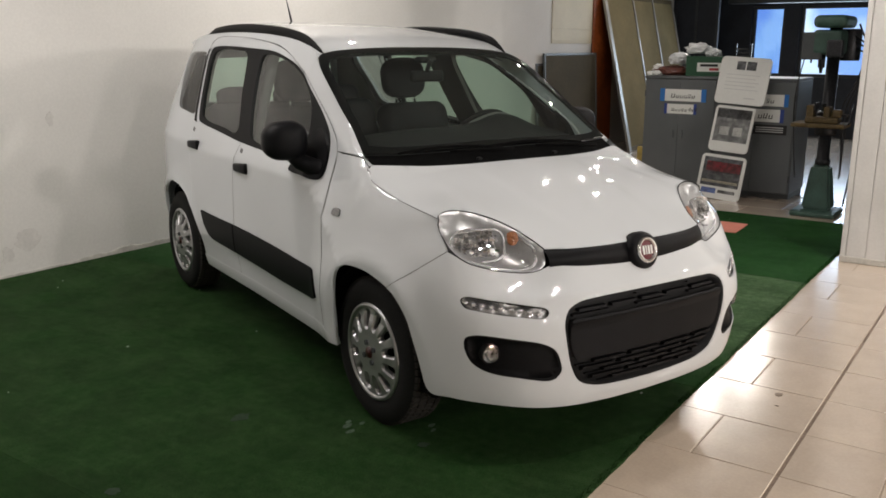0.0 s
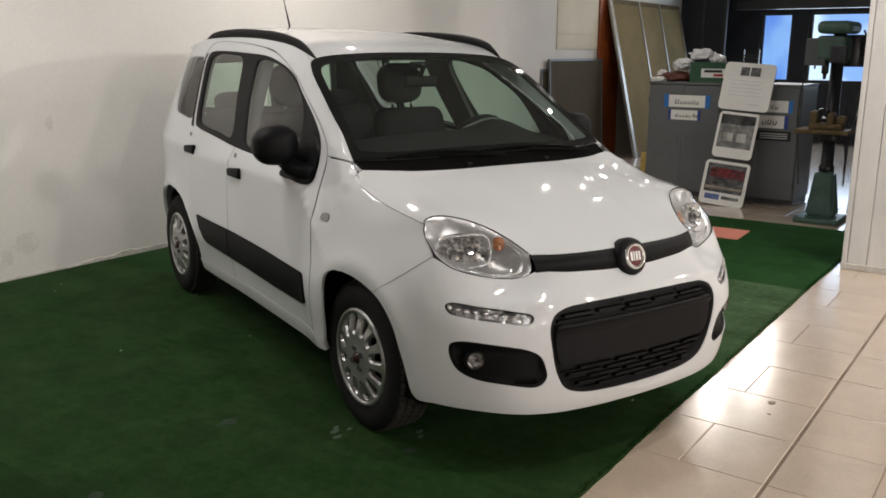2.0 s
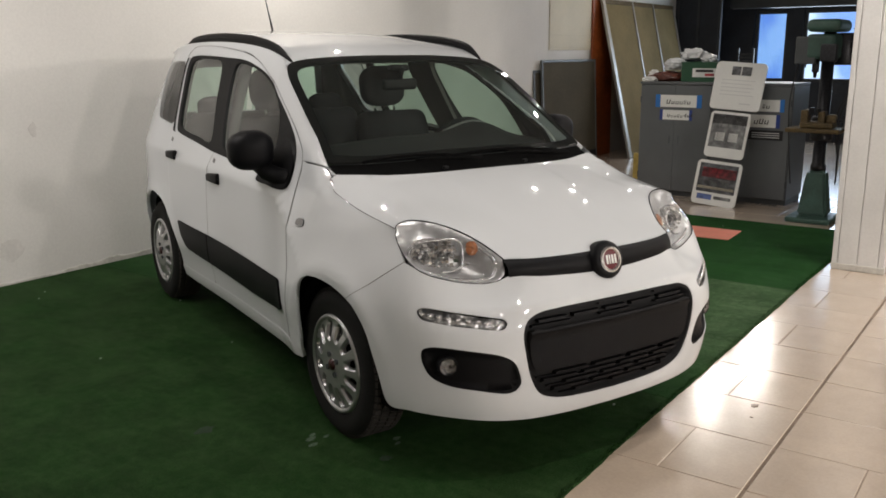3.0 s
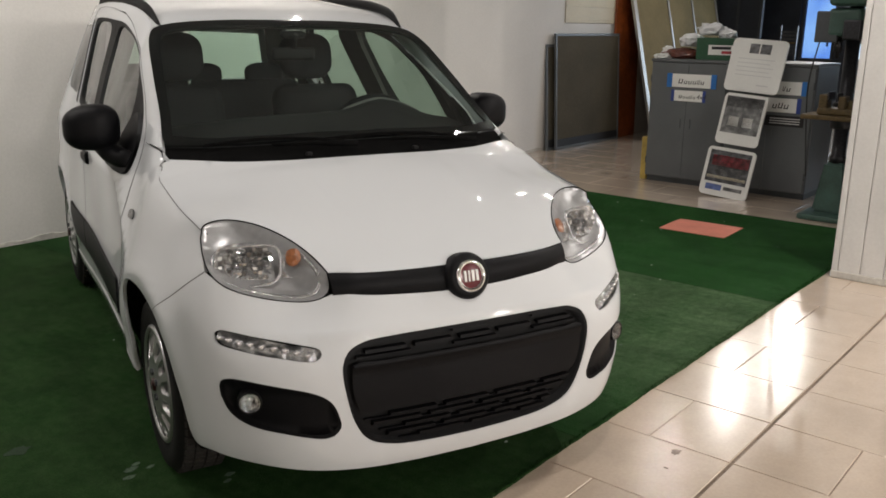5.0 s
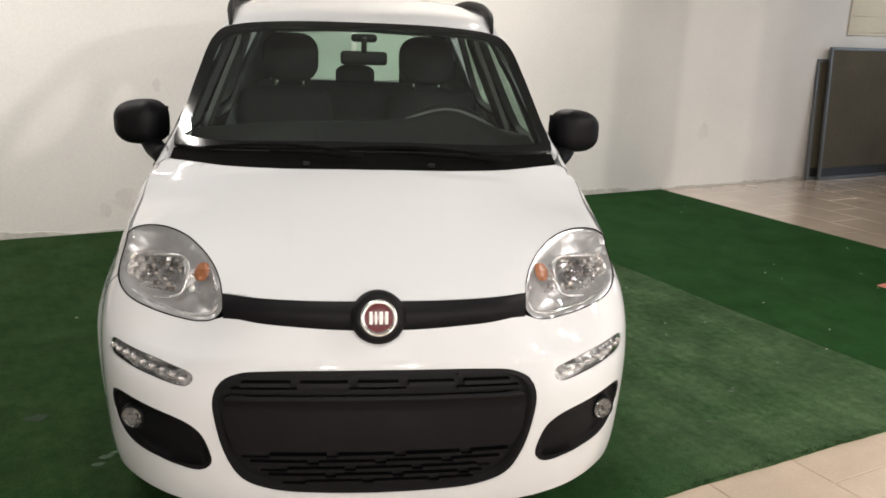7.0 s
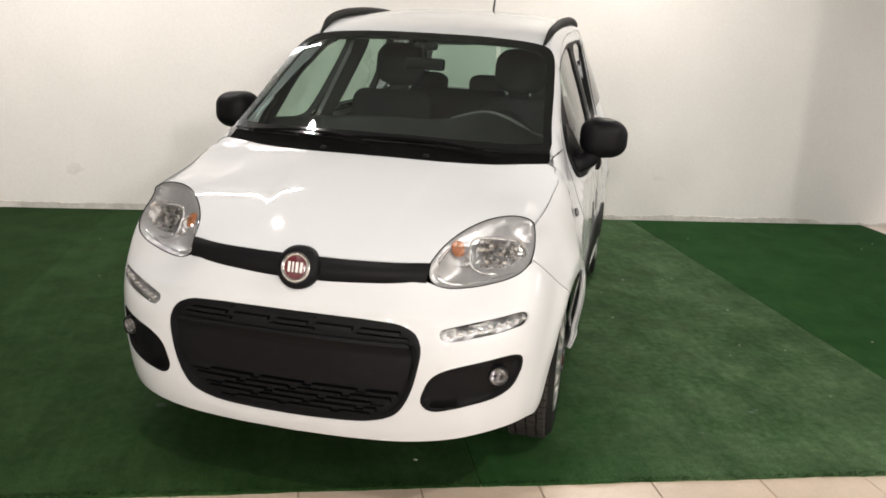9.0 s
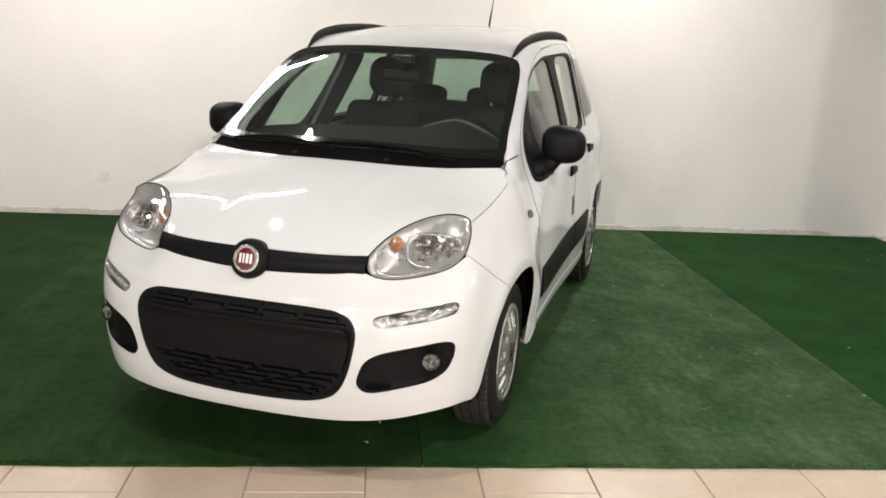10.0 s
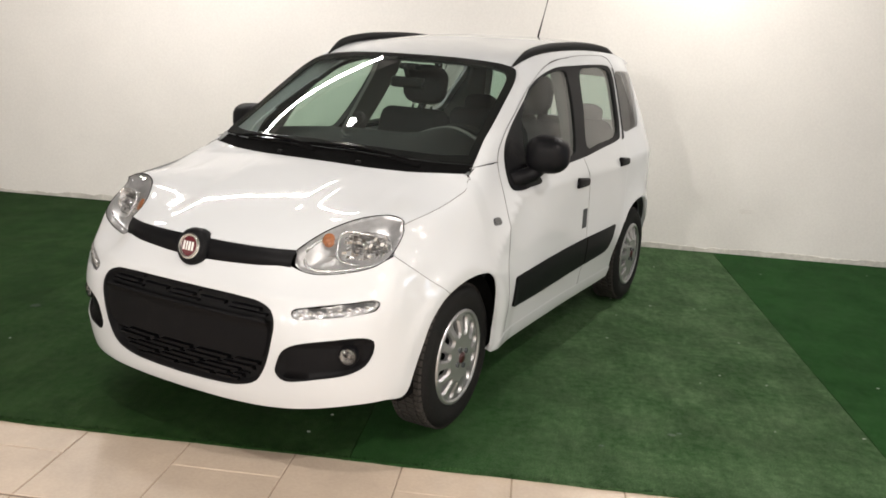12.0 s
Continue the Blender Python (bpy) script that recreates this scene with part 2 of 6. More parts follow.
PHOTO_MID = material("grey_photo_print", (0.14, 0.14, 0.14), 0.3, grain=0.5, scale=30, stains=0.6, stain_scale=12)
PHOTO_RED = material("red_photo_print", (0.28, 0.02, 0.03), 0.3, grain=0.6, scale=25, stains=0.5, stain_scale=12)
PHOTO_BLUE = material("blue_photo_print", (0.08, 0.12, 0.3), 0.3, grain=0.4, scale=25)
GREEN_BOX = material("green_card_box", (0.012, 0.07, 0.03), 0.55, grain=0.08, stains=0.1)
BROWN_PACK = material("brown_wrapping", (0.11, 0.03, 0.018), 0.4, grain=0.4, scale=30, bump=0.5, bump_scale=25, bump_dist=0.01)
BAG = material("white_plastic_bag", (0.68, 0.69, 0.7), 0.35, grain=0.05, scale=30, bump=0.6, bump_scale=30, bump_dist=0.01)
PINK = material("pink_sheet", (0.62, 0.22, 0.16), 0.8, grain=0.05, scale=60, stains=0.08, stain_scale=6)
WHITE_WOOD = material("white_painted_boards", (0.7, 0.69, 0.68), 0.45, grain=0.03, scale=60, stains=0.06, stain_scale=4, bump=0.15, bump_scale=20)
DARK_WALL = material("dark_blue_grey_paint", (0.034, 0.039, 0.05), 0.7, grain=0.1, scale=30, stains=0.2)
SCUFF = material("pale_scuff", (0.06, 0.1, 0.06), 0.9, grain=0.4, scale=120)
STAIN = material("dark_oil_stain", (0.01, 0.03, 0.01), 0.9, grain=0.4, scale=120)
SPECK = material("white_fluff", (0.25, 0.3, 0.24), 0.9)


# ---- building blocks ----
def mesh_of(name, verts, faces, mat, normals=None, smooth=False):
    me = bpy.data.meshes.new(name)
    me.from_pydata([tuple(v) for v in verts], [], [tuple(f) for f in faces])
    me.materials.append(mat)
    if smooth:
        me.polygons.foreach_set("use_smooth", [True] * len(me.polygons))
    if normals is not None:
        me.normals_split_custom_set_from_vertices([tuple(n) for n in normals])
    me.update()
    return me


def part(name, me, parent=None, label=""):
    """One mesh object, under a thing or a part."""
    ob = new(name, me)
    if parent is not None:
        ob.parent = parent
    if label:
        ob["label"] = label
    return ob


def bm_mesh(name, bm, mat, smooth=False):
    me = bpy.data.meshes.new(name)
    bm.normal_update()
    bm.to_mesh(me)
    bm.free()
    me.materials.append(mat)
    if smooth:
        me.polygons.foreach_set("use_smooth", [True] * len(me.polygons))
    return me


def box_bm(size, bevel=0.004, segments=2, at=(0, 0, 0), bm=None, turn=None):
    """A box of that size about its middle, with rounded edges."""
    own = bmesh.new()
    bmesh.ops.create_cube(own, size=1)
    bmesh.ops.scale(own, vec=size, verts=own.verts)
    if bevel:
        bmesh.ops.bevel(own, geom=own.edges[:], offset=min(bevel, min(size) * 0.45), segments=segments, profile=0.5, affect="EDGES")
    if turn is not None:
        bmesh.ops.transform(own, matrix=turn, verts=own.verts)
    bmesh.ops.translate(own, vec=at, verts=own.verts)
    if bm is None:
        return own
    tmp = bpy.data.meshes.new("tmp")
    own.to_mesh(tmp)
    own.free()
    bm.from_mesh(tmp)
    bpy.data.meshes.remove(tmp)
    return bm


def box(name, lo, hi, mat, parent=None, label="", bevel=0.004, segments=2):
    size = [b - a for a, b in zip(lo, hi)]
    mid = [(a + b) / 2 for a, b in zip(lo, hi)]
    return part(name, bm_mesh(name, box_bm(size, bevel, segments, mid), mat), parent, label)


def lathe(profile, count=32, axis="z", at=(0, 0, 0), closed=False):
    """Vertices and faces of a turned form; profile: pairs of radius and height."""
    verts, faces = [], []
    n = len(profile)
    for i in range(count):
        a = 2 * math.pi * i / count
        for r, h in profile:
            p = (r * math.cos(a), r * math.sin(a), h)
            if axis == "x":
                p = (p[2], p[0], p[1])
            elif axis == "y":
                p = (p[0], p[2], p[1])
            verts.append((p[0] + at[0], p[1] + at[1], p[2] + at[2]))
    for i in range(count):
        j = (i + 1) % count
        for k in range(n if closed else n - 1):
            l = (k + 1) % n
            faces.append((i * n + k, j * n + k, j * n + l, i * n + l))
    return verts, faces


def tube(points, radius, count=10, flat=1.0):
    """A closed tube along points; radius a number or one for each point; flat squeezes it sideways."""
    pts = [Vector(p) for p in points]
    verts, faces = [], []
    for i, p in enumerate(pts):
        d = (pts[min(i + 1, len(pts) - 1)] - pts[max(i - 1, 0)]).normalized()
        side = d.cross(Vector((0, 0, 1)))
        side = side.normalized() if side.length > 1e-4 else Vector((1, 0, 0))
        up = side.cross(d)
        r = radius[i] if hasattr(radius, "__len__") else radius
        for j in range(count):
            a = 2 * math.pi * j / count
            verts.append(p + side * (r * flat * math.cos(a)) + up * (r * math.sin(a)))
    for i in range(len(pts) - 1):
        for j in range(count):
            k = (j + 1) % count
            faces.append((i * count + j, i * count + k, (i + 1) * count + k, (i + 1) * count + j))
    faces.append(tuple(reversed(range(count))))
    faces.append(tuple(range((len(pts) - 1) * count, len(pts) * count)))
    return verts, faces


def thing(name, label, category, group="", at=(0, 0, 0), turn=(0, 0, 0)):
    ob = new(name)
    ob.empty_display_size = 0.1
    ob.matrix_world = pose(*at, *turn)
    return tagged(ob, label, category, group)


def setting(ob, label="", category=""):
    return tagged(ob, label, category, kind="structure")


# ---- the hall: x along the white wall, y towards it; the car stands across the carpet ----
WALL_Y, EDGE_Y, FLOOR_Z = 4.23, 0.14, -0.008
WEST, EAST, SOUTH, FAR_Y = -6.5, 12.0, -11.0, 5.4
floor = setting(box("floor", (WEST, SOUTH, -0.2), (16, FAR_Y + 0.25, FLOOR_Z - 0.004), GROUT, bevel=0), "grout bed under beige ceramic floor tiles", "floor")
wall = setting(box("wall_north", (WEST, WALL_Y, -0.1), (11.2, WALL_Y + 0.25, CEILING), PLASTER, bevel=0), "long white plastered wall with scuffed foot", "wall")
setting(box("wall_north_far", (10.95, FAR_Y, -0.1), (EAST, FAR_Y + 0.25, CEILING), DARK_WALL, bevel=0), "dark grey wall at the back of the workshop corner", "wall")
setting(box("wall_return", (10.95, WALL_Y + 0.25, -0.1), (11.2, FAR_Y, CEILING), PLASTER, bevel=0), "plastered return of the white wall", "wall")
setting(box("wall_west", (WEST - 0.25, SOUTH, -0.1), (WEST, WALL_Y + 0.25, CEILING), PLASTER, bevel=0), "white plastered side wall", "wall")
setting(box("wall_south", (WEST, SOUTH - 0.25, -0.1), (EAST, SOUTH, CEILING), PLASTER, bevel=0), "white plastered wall facing the car", "wall")
# unseen wall, added to keep the hall lamps off the workshop corner
setting(box("wall_hall_east", (4.3, SOUTH, -0.1), (4.55, -0.9, CEILING), PLASTER, bevel=0), "unseen white plastered wall added to block the hall lamps", "wall")
setting(box("ceiling", (WEST - 0.25, SOUTH - 0.25, CEILING), (EAST + 0.3, FAR_Y + 0.25, CEILING + 0.2), CEIL, bevel=0), "unseen ceiling painted dark for less bounce, with round lamps", "ceiling")

# far wall with its window openings, posts and beam
OPENINGS = [(2.68, 3.2), (1.3, 2.45), (0.05, 1.15), (-1.2, -0.1)]
SILL_Z, HEAD_Z = 0.92, 2.03
setting(box("wall_east_foot", (EAST, SOUTH, -0.1), (EAST + 0.25, FAR_Y, SILL_Z), DARK_WALL, bevel=0), "dark wall under the far windows", "wall")
setting(box("wall_east_head", (EAST, SOUTH, HEAD_Z), (EAST + 0.25, FAR_Y, CEILING), DARK_WALL, bevel=0), "dark wall over the far windows", "wall")
last_y = FAR_Y
for k, (y0, y1) in enumerate(OPENINGS):
    setting(box("wall_east_pier_%d" % (k + 1), (EAST, y1, SILL_Z), (EAST + 0.25, last_y, HEAD_Z), DARK_WALL, bevel=0), "dark pier between the far windows", "wall")
    last_y = y0
    win = setting(new("window_%d" % (k + 1)), "far window with dark metal frame", "window")
    win.matrix_world = pose(EAST + 0.1, (y0 + y1) / 2, SILL_Z)
    w, hgt = y1 - y0, HEAD_Z - SILL_Z
    for nm, lo, hi in (("sill", (-0.05, -w / 2, 0), (0.05, w / 2, 0.05)), ("head", (-0.03, -w / 2, hgt - 0.05), (0.03, w / 2, hgt)),
                       ("jamb", (-0.03, -w / 2, 0.05), (0.03, -w / 2 + 0.05, hgt - 0.05)), ("jamb", (-0.03, w / 2 - 0.05, 0.05), (0.03, w / 2, hgt - 0.05))):
        box(nm, lo, hi, STEEL_DARK, win, bevel=0.004)
    pane = box("pane", (-0.003, -w / 2 + 0.05, 0.05), (0.003, w / 2 - 0.05, hgt - 0.05), BLUE_FILM if k == 0 else LENS, win, bevel=0)
    pane.visible_shadow = False
setting(box("wall_east_pier_5", (EAST, SOUTH, SILL_Z), (EAST + 0.25, last_y, HEAD_Z), DARK_WALL, bevel=0), "dark pier beside the far windows", "wall")
setting(box("beam", (EAST - 0.35, -2.5, 2.06), (EAST - 0.15, 3.5, 2.2), STEEL_DARK, bevel=0.01), "dark steel beam before the far windows", "beam")
# bright street outside: pale sky over green
outside = bpy.data.materials.new("street_daylight")
outside.use_nodes = True
nt = outside.node_tree
bsdf = nt.nodes["Principled BSDF"]
geo = nt.nodes.new("ShaderNodeNewGeometry")
noi = nt.nodes.new("ShaderNodeTexNoise")
noi.inputs["Scale"].default_value = 0.7
ramp = nt.nodes.new("ShaderNodeValToRGB")
ramp.color_ramp.elements[0].position, ramp.color_ramp.elements[0].color = 0.42, (0.2, 0.38, 0.85, 1)
ramp.color_ramp.elements[1].position, ramp.color_ramp.elements[1].color = 0.56, (0.66, 0.84, 1.0, 1)
nt.links.new(geo.outputs["Position"], noi.inputs["Vector"])
nt.links.new(noi.outputs[0], ramp.inputs[0])
bsdf.inputs["Base Color"].default_value = (0, 0, 0, 1)
nt.links.new(ramp.outputs[0], bsdf.inputs["Emission Color"])
bsdf.inputs["Emission Strength"].default_value = 1.9
setting(box("backdrop", (15.5, -6, -0.5), (15.6, 8, 5), outside, bevel=0), "bright blurred street outside the windows", "backdrop")

# scuffed band along the foot of the white wall
random.seed(5)
xs = np.arange(WEST, 8.3, 0.03)
verts, faces = [], []
height = 0.02
for i, x in enumerate(xs):
    height = min(max(height + random.uniform(-0.008, 0.008), 0.006), 0.045)
    verts += [(x, WALL_Y - 0.004, -0.004), (x, WALL_Y - 0.004, height), (x, WALL_Y + 0.001, height + 0.004)]
    if i:
        a = 3 * i
        faces += [(a - 3, a, a + 1, a - 2), (a - 2, a + 1, a + 2, a - 1)]
part("wall_scuff", mesh_of("wall_scuff", verts, faces, DIRTY_PLASTER), wall, "grey scuffed plaster foot")
box("wall_board", (7.0, WALL_Y - 0.012, 1.43), (8.42, WALL_Y - 0.001, CEILING - 0.02), CREAM, wall, "cream board fixed to the wall", bevel=0.003)
for z in (1.47, 1.62):
    box("board_batten", (7.02, WALL_Y - 0.02, z - 0.004), (8.4, WALL_Y - 0.0125, z + 0.004), CREAM, wall, bevel=0.001)

# faint grey smudges low on the white wall
for k, (x, z, rx, rz) in enumerate(((0.08, 0.22, 0.09, 0.08), (-0.05, 0.14, 0.05, 0.06), (0.31, 0.95, 0.03, 0.05), (2.9, 0.35, 0.06, 0.03), (-1.6, 0.3, 0.07, 0.05), (5.2, 0.5, 0.08, 0.1))):
    rnd = random.Random(70 + k)
    ring = [(x + rx * rnd.uniform(0.6, 1.1) * math.cos(a), z + rz * rnd.uniform(0.6, 1.1) * math.sin(a)) for a in np.linspace(0, 2 * math.pi, 19)[:-1]]
    v = [(x, WALL_Y - 0.0022, z)] + [(a, WALL_Y - 0.0018, b) for a, b in ring] + [(a, WALL_Y + 0.001, b) for a, b in ring]
    n = len(ring)
    f = [(0, 1 + (i + 1) % n, 1 + i) for i in range(n)] + [(1 + i, 1 + (i + 1) % n, 1 + n + (i + 1) % n, 1 + n + i) for i in range(n)]
    part("wall_smudge", mesh_of("wall_smudge", v, f, SMUDGE), wall)


def smooth_keys(*keys, breaks=()):
    """A smooth curve (twice continuous between the breaks) through (t, value) pairs."""
    t = np.array([k[0] for k in keys], float)
    v = np.array([k[1] for k in keys], float)
    runs, start = [], 0
    for i in range(1, len(t)):
        if i == len(t) - 1 or t[i] in breaks:
            runs.append((start, i))
            start = i
    second = []
    for a, b in runs:
        n = b - a + 1
        h = np.diff(t[a:b + 1])
        m, r = np.eye(n), np.zeros(n)
        for k in range(1, n - 1):
            m[k, k - 1:k + 2] = h[k - 1], 2 * (h[k - 1] + h[k]), h[k]
            r[k] = 6 * ((v[a + k + 1] - v[a + k]) / h[k] - (v[a + k] - v[a + k - 1]) / h[k - 1])
        second.append(np.linalg.solve(m, r))

    def at(q):
        q = float(min(max(q, t[0]), t[-1]))
        for (a, b), m in zip(runs, second):
            if q <= t[b]:
                break
        i = min(max(int(np.searchsorted(t, q)) - 1, a), b - 1)
        h, u = t[i + 1] - t[i], q - t[i]
        w = t[i + 1] - q
        m0, m1 = m[i - a], m[i - a + 1]
        return (m0 * w ** 3 + m1 * u ** 3) / (6 * h) + (v[i] / h - m0 * h / 6) * w + (v[i + 1] / h - m1 * h / 6) * u
    return at


def spline(points, step=0.02, closed=False):
    """A dense Catmull-Rom polyline through the points (any dimension)."""
    p = [np.array(q, float) for q in points]
    n = len(p)
    out = []
    for i in range(n if closed else n - 1):
        if closed:
            a, b, c, d = p[i - 1], p[i], p[(i + 1) % n], p[(i + 2) % n]
        else:
            b, c = p[i], p[i + 1]
            a = p[i - 1] if i else 2 * b - c
            d = p[i + 2] if i + 2 < n else 2 * c - b
        # centripetal knots keep tight corners free of loops
        k1 = max(np.linalg.norm(b - a), 1e-6) ** 0.5
        k2 = max(np.linalg.norm(c - b), 1e-6) ** 0.5
        k3 = max(np.linalg.norm(d - c), 1e-6) ** 0.5
        m1 = ((b - a) / k1 - (c - a) / (k1 + k2) + (c - b) / k2) * k2
        m2 = ((c - b) / k2 - (d - b) / (k2 + k3) + (d - c) / k3) * k2
        count = max(2, int(np.linalg.norm(c - b) / step + 0.999))
        for j in range(count):
            u = j / count
            out.append((1 + 2 * u) * (1 - u) ** 2 * b + u * (1 - u) ** 2 * m1 + u * u * (3 - 2 * u) * c + u * u * (u - 1) * m2)
    if not closed:
        out.append(p[-1])
    return np.array(out)


# ---- body of the car: y runs from nose to tail, x is half width, z is height ----
PLAN = spline([(0, 0.132), (0.2, 0.137), (0.38, 0.157), (0.5, 0.2), (0.6, 0.275), (0.69, 0.385), (0.75, 0.52), (0.782, 0.66), (0.795, 0.85), (0.795, 1.4),
               (0.795, 2.4), (0.795, 2.95), (0.78, 3.25), (0.72, 3.46), (0.58, 3.58), (0.3, 3.645), (0, 3.66)], 0.01)
PLAN_S = np.concatenate([[0], np.cumsum(np.linalg.norm(np.diff(PLAN, axis=0), axis=1))])
PLAN_T = np.gradient(PLAN, PLAN_S, axis=0)
EDGE_X = smooth_keys((0.2, 0.6), (0.4, 0.625), (0.547, 0.644), (0.7, 0.672), (0.84, 0.681), (0.93, 0.682), (1.01, 0.648), (1.2, 0.614), (1.45, 0.568), (1.68, 0.528),
                     (2.0, 0.535), (2.4, 0.545), (2.9, 0.542), (3.3, 0.525), (3.66, 0.48), breaks=(0.93, 1.01, 1.68))
EDGE_Z = smooth_keys((0.2, 0.68), (0.28, 0.717), (0.4, 0.765), (0.547, 0.816), (0.75, 0.86), (0.93, 0.902), (1.01, 0.951), (1.25, 1.108), (1.45, 1.235), (1.68, 1.36),
                     (1.85, 1.408), (2.1, 1.435), (2.5, 1.448), (2.9, 1.445), (3.3, 1.42), (3.66, 1.36), breaks=(0.93, 1.01))
MID_Z = smooth_keys((0.2, 0.712), (0.235, 0.736), (0.28, 0.756), (0.4, 0.798), (0.547, 0.846), (0.75, 0.908), (0.89, 0.948), (1.1, 1.068), (1.35, 1.21), (1.66, 1.378),
                    (1.8, 1.42), (2.0, 1.455), (2.4, 1.496), (2.8, 1.512), (3.2, 1.503), (3.66, 1.42), breaks=(0.89, 1.66))
NOSE = smooth_keys((0.15, 0.07), (0.2, 0.03), (0.26, 0.01), (0.36, 0.0), (0.5, 0.0), (0.56, 0.012), (0.62, 0.04), (0.69, 0.09), (0.74, 0.125), (0.82, 0.18), (0.9, 0.24))
SILL = smooth_keys((0.15, 0.07), (0.22, 0.045), (0.27, 0.03), (0.33, 0.022), (0.42, 0.006), (0.6, 0.0))
TAIL = smooth_keys((0.15, 0.1), (0.25, 0.04), (0.4, 0.0), (0.6, 0.0), (0.9, 0.03), (1.0, 0.05), (1.2, 0.11), (1.4, 0.16), (1.6, 0.2))


def plan_at(s):
    return np.array([np.interp(s, PLAN_S, PLAN[:, 0]), np.interp(s, PLAN_S, PLAN[:, 1])])


def s_of_y(y):
    """The way along the flank at which the plan is y from the nose."""
    return float(np.interp(y, PLAN[:, 1], PLAN_S))


def step01(a, b, v):
    u = min(max((v - a) / (b - a), 0.0), 1.0)
    return u * u * (3 - 2 * u)


def shell(s, z):
    """A point of the upright skin: s along the plan from the nose's middle (negative: other side), z the height."""
    side = -1.0 if s < 0 else 1.0
    s = abs(s)
    x, y = plan_at(s)
    tx, ty = np.interp(s, PLAN_S, PLAN_T[:, 0]), np.interp(s, PLAN_S, PLAN_T[:, 1])
    n = math.hypot(tx, ty)
    nx, ny = ty / n, -tx / n
    wf, wr = 1 - step01(0.34, 0.62, y), step01(3.3, 3.5, y)
    ye, ze, zb = y, EDGE_Z(y), 0.55 + 0.33 * step01(0.9, 1.3, y)
    xe = EDGE_X(ye)
    if z <= zb:
        xs = x - SILL(z)
    else:
        u = min((z - zb) / max(ze - zb, 0.05), 1.25)
        bulge = 1 - step01(0.9, 1.25, y)
        lean = 1 - (0.82 * u + 0.18 * u * u)
        rounded = (1 - u ** 1.8) ** 0.7 if u < 1 else 0.0
        xs = xe + (x - xe) * (bulge * rounded + (1 - bulge) * lean)
    # the flared lips of the two wheel arches
    for yc in (0.8, 3.09):
        r = math.hypot(y - yc, z - 0.29)
        xs += 0.009 * math.exp(-((r - 0.345) / 0.04) ** 2)
    px, py = xs, y
    if wf > 0:
        d = NOSE(z)
        px, py = px + wf * (x - nx * d - px), py + wf * (y - ny * d - py)
    if wr > 0:
        d = TAIL(z)
        px, py = px + wr * (x - nx * d - px), py + wr * (y - ny * d - py)
        if z > zb:
            px = min(px, xs)
    return np.array([side * px, py, z])


def top(x, y):
    """A point of the upper skin: bonnet, windscreen and roof."""
    ze, zc, xe = EDGE_Z(y), MID_Z(y), EDGE_X(y)
    u = abs(x) / xe
    p = 2.2 + 1.2 * step01(1.5, 1.9, y)
    return np.array([x, y, zc - (zc - ze) * u ** p])


# ---- panels cut from the skin of the car ----
from mathutils.geometry import delaunay_2d_cdt

S_END = float(PLAN_S[-1])
RAKE = 0.0055
level_shell, level_top = shell, top
# where the plain form is eased: a place on it, how far it moves there and how far that reaches
EASE_LAMP = [((0.394, 0.336, 0.778), (0.019, 0.024, 0.006), 0.12),
        ((0.437, 0.469, 0.823), (0.053, 0.001, 0.013), 0.14),
        ((0.542, 0.568, 0.841), (0.062, -0.035, 0.013), 0.14),
        ((0.613, 0.581, 0.834), (0.031, -0.047, 0.009), 0.14),
        ((0.654, 0.545, 0.796), (0.008, -0.029, 0.012), 0.14),
        ((0.648, 0.498, 0.74), (0.02, -0.031, 0.023), 0.14),
        ((0.586, 0.381, 0.682), (0.022, -0.019, 0.011), 0.12),
        ((0.481, 0.279, 0.675), (-0.021, 0.02, -0.011), 0.12)]
EASE_BUMPER = [((0.651, 0.332, 0.383), (0.012, -0.002, 0.012), 0.16),
        ((0.566, 0.248, 0.334), (0.014, -0.009, 0.014), 0.16),
        ((0.609, 0.322, 0.595), (0.023, -0.001, 0.004), 0.16),
        ((0.452, 0.181, 0.319), (0.008, -0.006, 0.007), 0.16),
        ((0.505, 0.218, 0.539), (0.004, -0.007, -0.002), 0.16)]
EASE_SIDE = [((0.747, 1.194, 0.91), (-0.033, 0.082, -0.02), 0.35),
        ((0.795, 1.975, 0.85), (-0.03, 0.081, -0.022), 0.5),
        ((0.751, 2.78, 1.015), (-0.056, 0.125, -0.034), 0.5),
        ((0.797, 1.24, 0.521), (-0.009, 0.002, -0.012), 0.35),
        ((0.797, 2.61, 0.559), (-0.01, 0.001, -0.022), 0.5),
        ((0.788, 0.661, 0.592), (-0.018, 0.014, 0.001), 0.25),
        ((0.586, 2.908, 1.376), (-0.02, 0.052, 0.0), 0.4),
        ((0.646, 1.006, 0.956), (0.004, -0.007, 0.001), 0.2)]
EASE = EASE_LAMP + EASE_BUMPER + EASE_SIDE
EASE_AT = np.array([e[0] for e in EASE])
EASE_R = np.array([e[2] for e in EASE])


def ease_weights(p):
    return np.exp(-(np.linalg.norm(EASE_AT - p, axis=1) / EASE_R) ** 2)


EASE_W = np.linalg.solve(np.array([ease_weights(q) for q in EASE_AT]), np.array([e[1] for e in EASE]))


